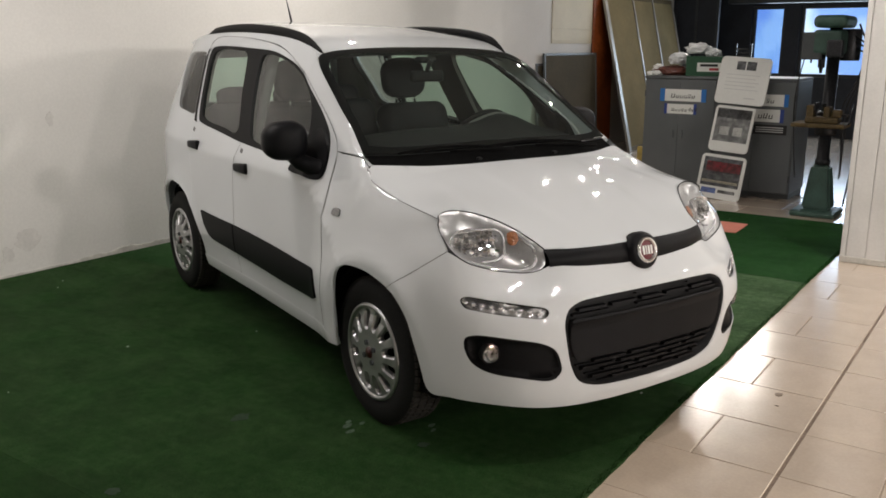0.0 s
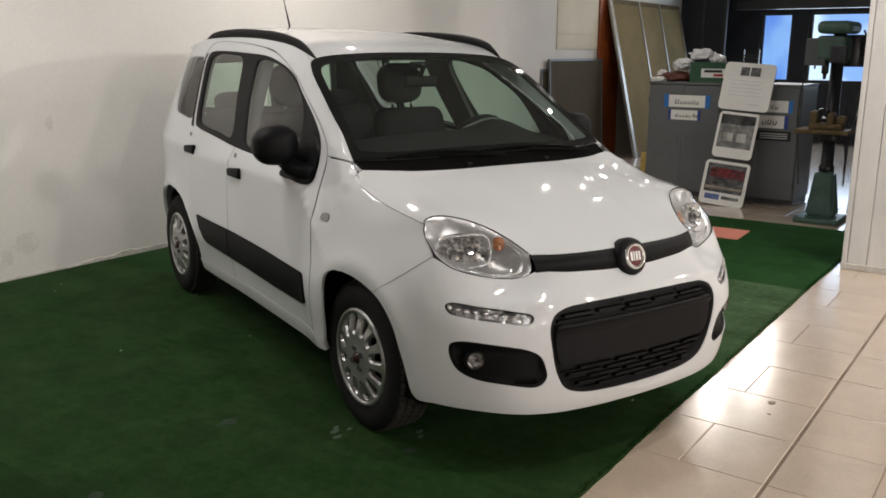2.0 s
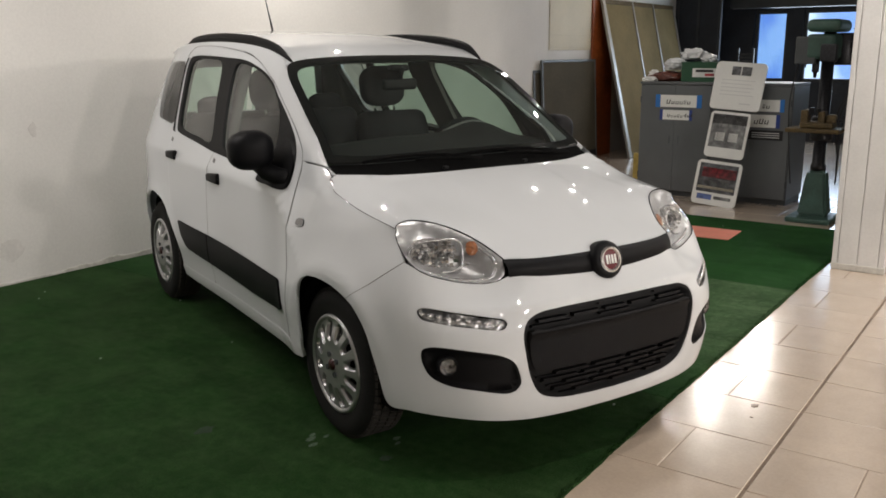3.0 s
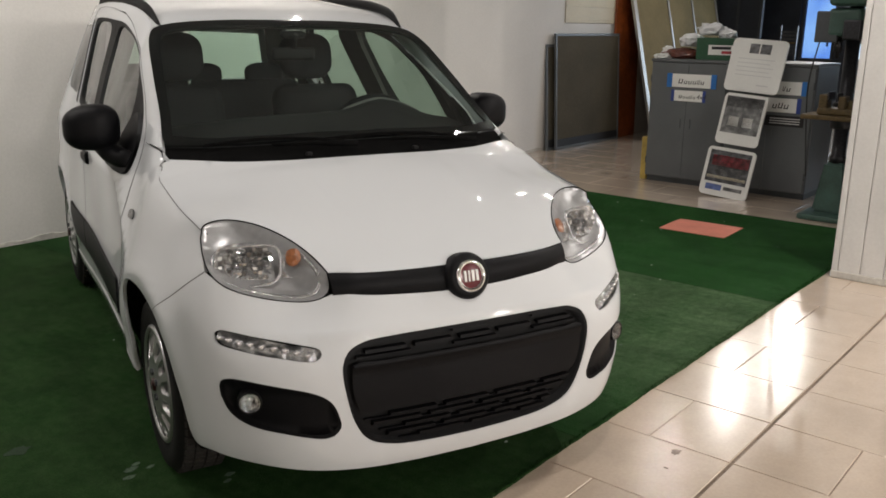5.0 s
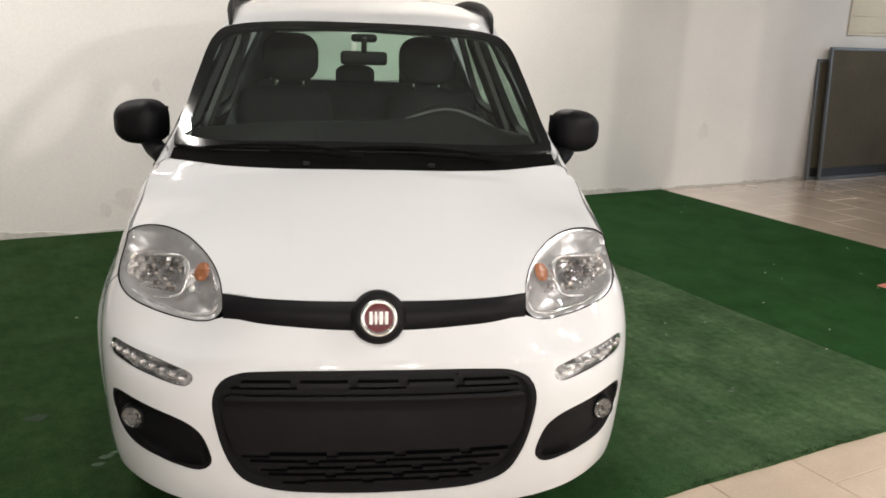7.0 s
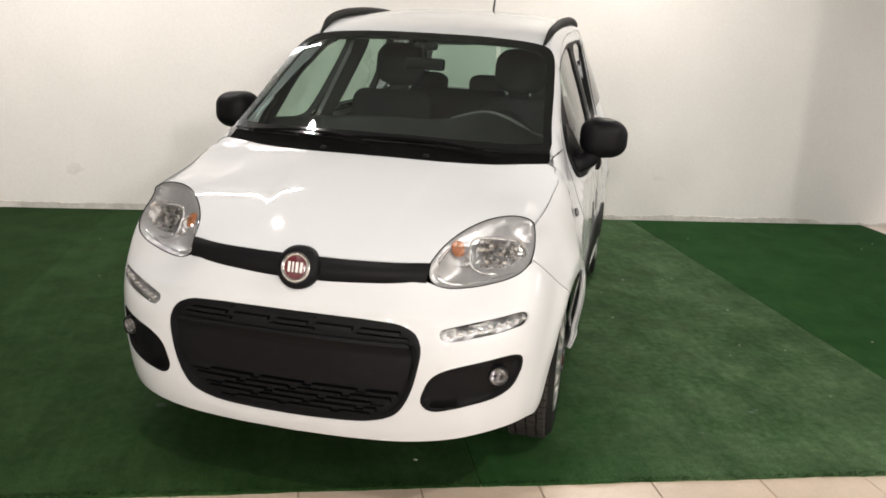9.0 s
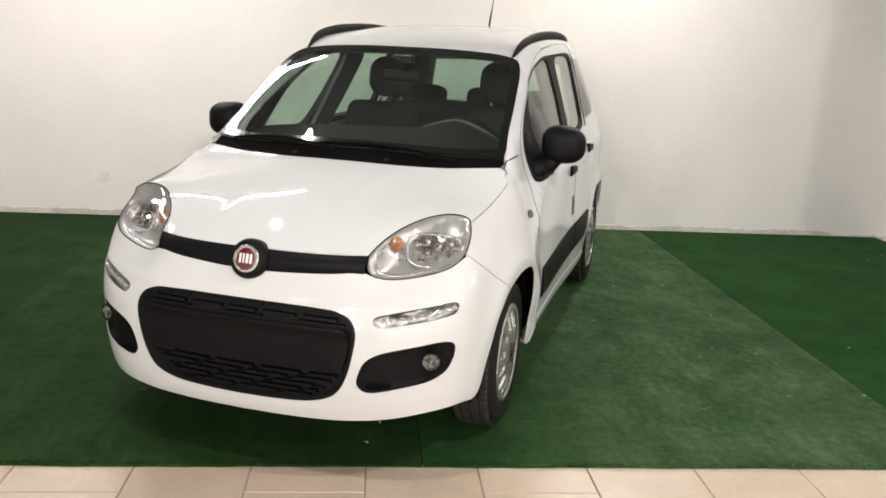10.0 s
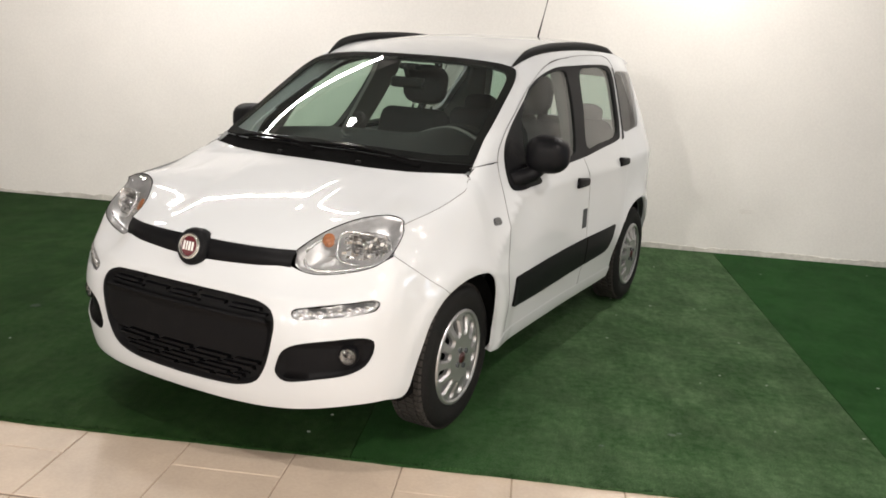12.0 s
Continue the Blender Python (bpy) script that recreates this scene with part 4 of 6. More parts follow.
            t.append(tuple(first + k for k in range(4)))
    part("reflector_facets", mesh_of("reflector_facets", v, t, CHROME), lamp, "small chrome facets")
    frame_line = []
    for k in range(49):
        a = 2 * math.pi * k / 48
        ca, sa = math.cos(a), math.sin(a)
        q = (ca ** 4 + sa ** 4) ** -0.25
        frame_line.append(in_lamp(0.026 + 0.084 * ca * q, -0.013 + 0.05 * sa * q, 0.0))
    v, t = tube(frame_line, 0.0042, 6)
    part("reflector_frame", mesh_of("reflector_frame", v, t, SATIN, smooth=True), lamp, "bright reflector edge")
    bb = bmesh.new()
    for k in range(22):
        u = k / 21
        bmesh.ops.create_icosphere(bb, subdivisions=1, radius=rnd.uniform(0.002, 0.0045), matrix=Matrix.Translation(in_lamp(-0.105 + 0.2 * u, -0.052 + 0.016 * u * u, 0.008)))
    part("lower_facets", bm_mesh("lower_facets", bb, CHROME), lamp, "row of small chrome beads")
    for u, w in ((0.05, -0.012), (0.002, -0.01)):
        bb = bmesh.new()
        bmesh.ops.create_uvsphere(bb, u_segments=12, v_segments=8, radius=0.012)
        bmesh.ops.translate(bb, vec=in_lamp(u, w, 0.012), verts=bb.verts)
        part("lamp_bulb", bm_mesh("lamp_bulb", bb, DULL_FACET, True), lamp, "small silvered bulb cap")
    bm = bmesh.new()
    bmesh.ops.create_grid(bm, x_segments=5, y_segments=6, size=1.0)
    for vtx in bm.verts:
        u, w = vtx.co.x, vtx.co.y
        k = 0.75 + 0.25 * (1 - u * u * w * w)
        vtx.co = in_lamp(-0.094 + 0.019 * u * k, -0.004 + 0.022 * w * k, 0.004 + 0.006 * (u * u + w * w) + rnd.uniform(-0.002, 0.002))
    part("signal_bulb", bm_mesh("signal_bulb", bm, AMBER), lamp, "amber faceted turn-signal lens")

# black bar between the lamps
def bar_at(a, b):
    """a from lamp to lamp, b from lower to upper edge."""
    x = abs(a) * 0.386
    hi = top(x, float(np.interp(x, hood_front[:, 0], hood_front[:, 1])))
    s = float(np.interp(x, [0, 0.2, 0.386], [0, 0.204, 0.418]))
    lo = shell(s, float(np.interp(s, bumper_half[:18, 0], bumper_half[:18, 1])) + 0.002)
    p = lo + (hi - lo) * b
    out = 0.011 * (1 - (2 * b - 1) ** 2) - 0.004
    return np.array([p[0] * (1 if a >= 0 else -1), p[1] - out, p[2] + 0.3 * out])


panel("nose_bar", bar_at, [(-1, 0), (1, 0), (1, 1), (-1, 1)], BLACK, car, label="black plastic bar between the headlamps", step=0.06, skirt=0.0)
badge_m = Matrix.Translation((0, 0.208, 0.71)) @ Matrix.Rotation(radians(-16), 4, "X")
v, t = lathe([(0.068, 0.03), (0.068, 0.0), (0.064, -0.012), (0.056, -0.018), (0.05, -0.019), (0.0, -0.016)], 40, "y")
badge = part("badge_base", mesh_of("badge_base", [badge_m @ Vector(p) for p in v], t, BLACK, smooth=True), car, "round black badge mount")
v, t = lathe([(0.046, -0.016), (0.046, -0.024), (0.0435, -0.028), (0.037, -0.028), (0.034, -0.024), (0.034, -0.018)], 40, "y")
part("badge_ring", mesh_of("badge_ring", [badge_m @ Vector(p) for p in v], t, CHROME, smooth=True), badge, "chrome ring")
v, t = lathe([(0.035, -0.022), (0.022, -0.0245), (0.0, -0.025)], 32, "y")
part("badge_disc", mesh_of("badge_disc", [badge_m @ Vector(p) for p in v], t, RED, smooth=True), badge, "dark red enamel disc")
bm = bmesh.new()
for bx, w in ((-0.0195, 0.0075), (-0.0075, 0.005), (0.005, 0.0085), (0.0185, 0.008)):
    box_bm((w, 0.003, 0.031), 0.0008, 1, (bx, -0.0262, 0), bm)
bmesh.ops.transform(bm, matrix=badge_m, verts=bm.verts)
part("badge_mark", bm_mesh("badge_mark", bm, PAPER), badge, "plain upright white bars")

# -- the flanks --
door_front = spline([(1.593, 0.3), (1.588, 0.4), (1.568, 0.5), (1.556, 0.64), (1.54, 0.775), (1.553, 0.87), (1.583, 0.962), (1.631, 1.018), (1.705, 1.071), (1.893, 1.172),
                     (2.098, 1.271), (2.334, 1.362), (2.5, 1.396), (2.69, 1.412)], 0.03)
door_rear_top = spline([(2.69, 1.412), (2.95, 1.422), (3.2, 1.424), (3.3, 1.41), (3.345, 1.37), (3.33, 1.28), (3.26, 1.1), (3.215, 0.98), (3.2, 0.8), (3.19, 0.62)], 0.03)
arch_rear_a = spline([(3.19, 0.53), (3.12, 0.44), (3.085, 0.37), (3.07, 0.3)], 0.03)
dlo_front = spline([(2.67, 1.376), (2.5, 1.368), (2.375, 1.352), (2.176, 1.304), (2.011, 1.226), (1.786, 1.11), (1.678, 1.04), (1.622, 0.97), (1.604, 0.903)], 0.03)
belt_front = spline([(1.604, 0.903), (1.66, 0.915), (1.9, 0.929), (2.28, 0.945), (2.45, 0.953)], 0.04)
dlo_rear = spline([(2.45, 0.953), (2.52, 0.957), (2.8, 0.98), (3.11, 1.003), (3.17, 1.015), (3.205, 1.06), (3.27, 1.207), (3.318, 1.33), (3.3, 1.365), (3.228, 1.378), (2.963, 1.383), (2.67, 1.376)], 0.03)
front_door_loop = np.concatenate([door_front[:-1], [(2.69, 1.412)], dlo_front, belt_front[1:], [(2.51, 0.8), (2.53, 0.56), (2.53, 0.3)]])[::-1]
rear_door_loop = np.concatenate([[(2.53, 0.3), (2.53, 0.56), (2.51, 0.8)], dlo_rear, door_rear_top[0:], arch_rear_a[0:]])[::-1]
front_dlo_loop = np.concatenate([dlo_front, belt_front[1:], [(2.53, 1.12)]])
rear_dlo_loop = np.concatenate([dlo_rear[:-1], [(2.67, 1.376), (2.53, 1.12)]])
front_pane = spline([(1.795, 0.955), (1.825, 1.03), (1.91, 1.138), (1.999, 1.206), (2.206, 1.303), (2.368, 1.337), (2.55, 1.354), (2.578, 1.34), (2.527, 1.2), (2.375, 0.99), (2.34, 0.975), (1.9, 0.955)], 0.03, True)
rear_pane = spline([(2.8, 1.36), (2.98, 1.368), (3.19, 1.362), (3.26, 1.335), (3.215, 1.179), (3.15, 1.05), (3.11, 1.03), (2.8, 1.007), (2.57, 0.992), (2.555, 1.01), (2.66, 1.175), (2.76, 1.34)], 0.03, True)
quarter_pane = spline([(3.365, 1.335), (3.45, 1.345), (3.62, 1.342), (3.72, 1.33), (3.735, 1.29), (3.65, 1.16), (3.56, 1.055), (3.45, 1.04), (3.26, 1.04), (3.25, 1.06), (3.285, 1.15)], 0.03, True)
arch_front = spline([(1.065, 0.568), (1.128, 0.587), (1.207, 0.601), (1.287, 0.604), (1.355, 0.594), (1.405, 0.562), (1.438, 0.5), (1.46, 0.425), (1.48, 0.34), (1.488, 0.27), (1.488, 0.245)], 0.02)
fender_top = [(s_of_y(y), EDGE_Z(y)) for y in np.arange(0.995, 0.56, -0.025)]
fender_loop = np.concatenate([arch_front, [(1.5, 0.242), (1.58, 0.25)], door_front[:-1][door_front[:-1, 1] < 0.985] - [0.006, 0], [(1.595, 0.985), (1.464, 0.972), (s_of_y(1.02), 0.955)], fender_top,
                              spline([(0.948, 0.8), (0.918, 0.77), (0.882, 0.74), (0.853, 0.7105)], 0.02), [(0.95, 0.6465)]])
up_line = door_front[(door_front[:, 1] > 0.99)] + [-0.006, 0.004]
rear_line = door_rear_top[1:] + [0.004, 0.002]
arch_rear = spline([(3.195, 0.53), (3.26, 0.585), (3.34, 0.618), (3.43, 0.632), (3.52, 0.63), (3.62, 0.6), (3.7, 0.55), (3.76, 0.47), (3.79, 0.38), (3.8, 0.28)], 0.02)
top_line = [(s_of_y(y), EDGE_Z(y) - 0.001) for y in np.arange(3.48, 1.0, -0.04)] + [(s_of_y(1.0), 0.948)]
side_loop = np.concatenate([[(1.464, 0.978), (1.6, 0.992)], up_line, rear_line, arch_rear, [(4.0, 0.25), (S_END - 0.002, 0.25), (S_END - 0.002, 1.02), (S_END - 0.5, 1.03), (S_END - 0.46, 1.3), (S_END - 0.002, 1.315), (S_END - 0.002, 1.4), (S_END - 0.3, 1.41)], top_line])
sill_loop = np.concatenate([[(1.49, 0.24), (1.6, 0.236), (2.2, 0.232), (3.06, 0.24), (3.075, 0.296), (1.6, 0.296), (1.54, 0.28)]])

for mirrored in (False, True):
    side = -1 if mirrored else 1
    kw = dict(mirror=mirrored)
    panel("front_wing", shell, fender_loop, PAINT, car, label="white painted front wing", step=0.025, skirt=0.012, **kw)
    panel("body_side", shell, side_loop, PAINT, car, holes=[quarter_pane], label="white painted pillar and rear quarter", step=0.04, skirt=0.02, **kw)
    panel("sill", shell, sill_loop, PAINT, car, step=0.03, lift=0.004, skirt=0.03, **kw)
    q = panel("quarter_glass", shell, quarter_pane, DARK_GLASS, car, label="dark grey rear quarter glass", lift=-0.003, skirt=0, step=0.06, **kw)
    fd = panel("front_door", shell, front_door_loop, PAINT, car, label="white painted front door", step=0.03, skirt=0.02, **kw)
    rd = panel("rear_door", shell, rear_door_loop, PAINT, car, label="white painted rear door", step=0.03, skirt=0.02, **kw)
    panel("window_frame", shell, front_dlo_loop, BLACK_SOFT, fd, holes=[front_pane], label="black window frame", lift=-0.004, skirt=0.03, **kw)
    panel("window_frame", shell, rear_dlo_loop, BLACK_SOFT, rd, holes=[rear_pane], label="black window frame", lift=-0.004, skirt=0.03, **kw)
    cover = np.array([(3.2, 1.02), (3.222, 1.055), (3.285, 1.207), (3.333, 1.335), (3.325, 1.365), (3.35, 1.355), (3.348, 1.32), (3.29, 1.17), (3.238, 1.03), (3.225, 1.005), (3.18, 1.0)])
    panel("pillar_cover", shell, cover, BLACK_SOFT, rd, label="black rear pillar cover", lift=0.002, skirt=0.006, step=0.03, **kw)
    for door_ob, pane in ((fd, front_pane), (rd, rear_pane)):
        g = panel("window_pane", shell, pane, SIDE_GLASS, door_ob, lift=-0.012, skirt=0, step=0.06, label="lightly tinted side glass", **kw)
        g.visible_shadow = False
    # rubbing strips
    strip_a = np.array([(1.634, 0.404), (1.65, 0.514), (1.662, 0.521), (2.0, 0.53), (2.523, 0.54), (2.523, 0.403), (2.2, 0.393), (1.956, 0.389), (1.66, 0.394)])[::-1]
    strip_b = np.array([(2.537, 0.403), (2.537, 0.54), (3.02, 0.545), (3.028, 0.538), (2.99, 0.475), (2.93, 0.43), (2.88, 0.416)])[::-1]
    panel("rubbing_strip", shell, strip_a, BLACK, fd, label="black rubbing strip", lift=0.009, skirt=0.012, **kw)
    panel("rubbing_strip", shell, strip_b, BLACK, rd, label="black rubbing strip", lift=0.009, skirt=0.012, **kw)
    # pull handles in their scoops
    for door_ob, s, z in ((fd, 2.385, 0.839), (rd, 3.125, 0.888)):
        base = shell(s, z)
        bm = box_bm((0.026, 0.165, 0.046), 0.012, 3)
        for vtx in bm.verts:
            vtx.co.z += 0.012 * (vtx.co.y / 0.08) * -0.3
            vtx.co.z *= 1.0 - 0.18 * (vtx.co.y / 0.08)
        bmesh.ops.translate(bm, vec=(side * (base[0] + 0.004), base[1], base[2]), verts=bm.verts)
        part("door_handle", bm_mesh("door_handle", bm, BLACK, True), door_ob, "black pull handle")
    if mirrored:
        for own, s, z in ((fd, 2.41, 0.918), (rd, 3.19, 0.962)):
            panel("tape_mark", shell, np.array([(s - 0.016, z - 0.012), (s + 0.018, z - 0.006), (s + 0.014, z + 0.013), (s - 0.018, z + 0.006)]), SEAM, own, label="small grey tape mark", lift=0.001, skirt=0.002, step=0.02, **kw)
    if not mirrored:
        panel("door_sticker", shell, np.array([(2.445, 0.598), (2.512, 0.598), (2.506, 0.697), (2.439, 0.697)]), STEEL_DARK, fd, label="small dark grey sticker", lift=0.001, skirt=0.002, step=0.02)
    # small side repeater
    loop = spline([(1.44, 0.765), (1.442, 0.786), (1.462, 0.791), (1.484, 0.785), (1.487, 0.767), (1.462, 0.761)], 0.01, True)
    panel("side_repeater", shell, loop, DULL_FACET, car, label="small clear side repeater", lift=0.005, skirt=0.008, step=0.012, **kw)
    # shut lines
    seam("shut_line", shell, [(1.588, 0.3), (1.584, 0.4), (1.565, 0.5), (1.553, 0.64), (1.537, 0.775), (1.55, 0.87), (1.58, 0.962), (1.628, 1.02), (1.702, 1.073), (1.89, 1.174), (2.095, 1.273), (2.332, 1.365), (2.69, 1.415), (3.2, 1.427), (3.3, 1.413), (3.35, 1.37), (3.335, 1.28)], car, mirror=mirrored)
    seam("shut_line", shell, [(2.53, 0.3), (2.53, 0.56), (2.51, 0.8), (2.45, 0.953)], car, mirror=mirrored)
    seam("shut_line", shell, [(0.848, 0.71), (0.95, 0.645), (1.065, 0.568)], car, 0.0011, mirror=mirrored)
    seam("shut_line", shell, [(1.6, 0.99), (1.52, 0.98), (1.43, 0.97)], car, 0.0014, mirror=mirrored)
    line = [(EDGE_X(y), y) for y in np.arange(0.56, 0.985, 0.03)] + [(0.668, 0.985), (0.645, 1.004)]
    v, t = tube([top(a, b) * np.array([side, 1, 1]) for a, b in spline(line, 0.02)], 0.0013, 6)
    part("shut_line", mesh_of("shut_line", v, t, SEAM, smooth=True), car)
    # wheel-arch liners
    for yc in (0.825, 3.11):
        v, t = lathe([(0.325, 0.0), (0.325, -0.34), (0.1, -0.36)], 40, "x")
        v = [(p[0] + 0.755, p[1] + yc, max(p[2] + 0.3, 0.25)) for p in v]
        v = [(side * min(p[0], shell(s_of_y(p[1]), max(p[2], 0.3))[0] - 0.05), p[1], p[2]) for p in v]
        part("arch_liner", mesh_of("arch_liner", v, t, GAP, smooth=True), car, "black wheel-arch liner")

# -- wheels --
def wheel(side, yc, steer):
    """Tyre, plastic hub cap and its fittings, one wheel."""
    m4 = Matrix.Translation((side * (0.668 if yc < 2 else 0.68), yc, 0.286)) @ Matrix.Rotation(radians(steer), 4, "Z") @ Matrix.Scale(0.978, 4) @ (Matrix.Identity(4) if side > 0 else Matrix.Rotation(math.pi, 4, "Z"))
    hold = new("wheel")
    hold.parent = car
    hold.empty_display_size = 0.1
    prof = [(0.188, -0.075), (0.2, -0.083), (0.235, -0.088), (0.265, -0.084), (0.281, -0.073), (0.2885, -0.058), (0.2905, -0.045), (0.284, -0.043), (0.284, -0.037), (0.2915, -0.035), (0.292, -0.016),
            (0.285, -0.014), (0.285, -0.006), (0.292, -0.004), (0.292, 0.016), (0.285, 0.018), (0.285, 0.026), (0.2915, 0.028), (0.2905, 0.047), (0.2885, 0.06), (0.281, 0.075), (0.265, 0.086), (0.235, 0.09),
            (0.2, 0.085), (0.19, 0.08), (0.183, 0.07), (0.183, -0.07)]
    prof = [(r + 0.001 * (r > 0.22), h * (0.9 if r > 0.27 else 0.97)) for r, h in prof]
    prof = [(min(r, 0.288), h) for r, h in prof]
    v, t = lathe(prof, 108, "x", closed=True)
    part("tyre", mesh_of("tyre", [m4 @ Vector(p) for p in v], [f[::-1] for f in t], RUBBER, smooth=True), hold, "black rubber tyre")
    # dusty tread blocks in four ribs
    v, t = [], []
    for lo, hi, shift in ((-0.068, -0.04, 0.0), (-0.034, -0.003, 0.5), (0.003, 0.034, 0.0), (0.04, 0.068, 0.5)):
        for k in range(64):
            a0, a1 = 2 * math.pi * (k + shift + 0.13) / 64, 2 * math.pi * (k + shift + 0.87) / 64
            first = len(v)
            for r in (0.284, 0.2935):
                inset = 0.006 if r > 0.29 and max(abs(lo), abs(hi)) > 0.06 else 0.0
                l2, h2 = (lo + inset, hi) if lo < -0.06 else (lo, hi - inset)
                v += [(l2, r * math.cos(a0), r * math.sin(a0)), (h2, r * math.cos(a0 + 0.01), r * math.sin(a0 + 0.01)), (h2, r * math.cos(a1 + 0.01), r * math.sin(a1 + 0.01)), (l2, r * math.cos(a1), r * math.sin(a1))]
            t += [tuple(first + i for i in q) for q in ((4, 7, 6, 5), (0, 4, 5, 1), (1, 5, 6, 2), (2, 6, 7, 3), (3, 7, 4, 0))]
    part("tread", mesh_of("tread", [m4 @ Vector(p) for p in v], [f[::-1] for f in t], TREAD), hold, "dusty black tread blocks")
    m4 = m4 @ Matrix.Translation((-0.006, 0, 0)) @ Matrix.Scale(1.01, 4)
    v, t = lathe([(0.183, 0.06), (0.175, 0.02), (0.06, 0.01), (0.0, 0.01)], 40, "x")
    part("rim", mesh_of("rim", [m4 @ Vector(p) for p in v], t, GAP, smooth=True), hold, "dark steel rim")
    # hub cap: outer ring and a domed face with twelve slots
    v, t = lathe([(0.193, 0.074), (0.19, 0.088), (0.181, 0.093), (0.176, 0.09), (0.172, 0.085)], 56, "x")
    cap = part("hub_cap", mesh_of("hub_cap", [m4 @ Vector(p) for p in v], t, SILVER, smooth=True), hold, "silver plastic hub cap with twelve slots")

    def dome(p):
        r = math.hypot(p[0], p[1])
        return (0.1 - 0.13 * max(r - 0.05, 0) + 0.003 * math.cos(r * 60), p[0], p[1])

    def slot(k, half, r0, r1):
        a = 2 * math.pi * k / 12 + 0.25
        flat = [(r1 - half + half * math.cos(b), half * 1.12 * math.sin(b)) for b in np.linspace(-math.pi / 2, math.pi / 2, 8)] + \
               [(r0 + half * 0.8 - half * 0.8 * math.cos(b), half * 0.8 * math.sin(b)) for b in np.linspace(math.pi / 2, -math.pi / 2, 8)]
        return [(x * math.cos(a) - y * math.sin(a), x * math.sin(a) + y * math.cos(a)) for x, y in flat]

    bm, edges = bmesh.new(), []
    rim_loop = [(0.174 * math.cos(b), 0.174 * math.sin(b)) for b in np.linspace(0, 2 * math.pi, 81)[:-1]]
    for ring in [rim_loop] + [slot(k, 0.0225, 0.088, 0.17) for k in range(12)]:
        vs = [bm.verts.new((0, *q)) for q in ring]
        edges += [bm.edges.new((vs[i], vs[(i + 1) % len(vs)])) for i in range(len(vs))]
    bmesh.ops.triangle_fill(bm, edges=edges, use_beauty=True, normal=(1, 0, 0))
    bmesh.ops.subdivide_edges(bm, edges=[e for e in bm.edges if e.calc_length() > 0.03], cuts=2)
    bmesh.ops.triangulate(bm, faces=bm.faces[:])
    for vtx in bm.verts:
        vtx.co = m4 @ Vector(dome(vtx.co[1:]))
    bmesh.ops.recalc_face_normals(bm, faces=bm.faces[:])
    part("hub_face", bm_mesh("hub_face", bm, SILVER), cap, "domed silver face")
    for k in range(12):
        outer, inner = slot(k, 0.0225, 0.088, 0.17), slot(k, 0.0165, 0.097, 0.164)
        n = len(outer)
        v = [dome(q) for q in outer] + [Vector(dome(q)) - Vector((0.009, 0, 0)) for q in inner] + [Vector(dome(q)) - Vector((0.024, 0, 0)) for q in inner]
        t = [(i, (i + 1) % n, n + (i + 1) % n, n + i) for i in range(n)] + [(n + i, n + (i + 1) % n, 2 * n + (i + 1) % n, 2 * n + i) for i in range(n)]
        part("slot_edge", mesh_of("slot_edge", [m4 @ Vector(q) for q in v], t, SILVER), cap)
    v, t = lathe([(0.024, 0.096), (0.02, 0.106), (0.0, 0.107)], 20, "x")
    part("centre_cap", mesh_of("centre_cap", [m4 @ Vector(p) for p in v], t, CAP_RED, smooth=True), cap, "dark red centre cap")
    for k in range(4):
        a = math.pi / 2 * k + 0.5
        v, t = lathe([(0.011, 0.09), (0.011, 0.1045), (0.0, 0.1045)], 10, "x")
        part("wheel_bolt", mesh_of("wheel_bolt", [m4 @ Vector((p[0], p[1] + 0.04 * math.cos(a), p[2] + 0.04 * math.sin(a))) for p in v], t, STEEL_DARK), cap)
    return hold


for side in (1, -1):
    wheel(side, 0.841, 1.0)
    wheel(side, 3.115, 0)

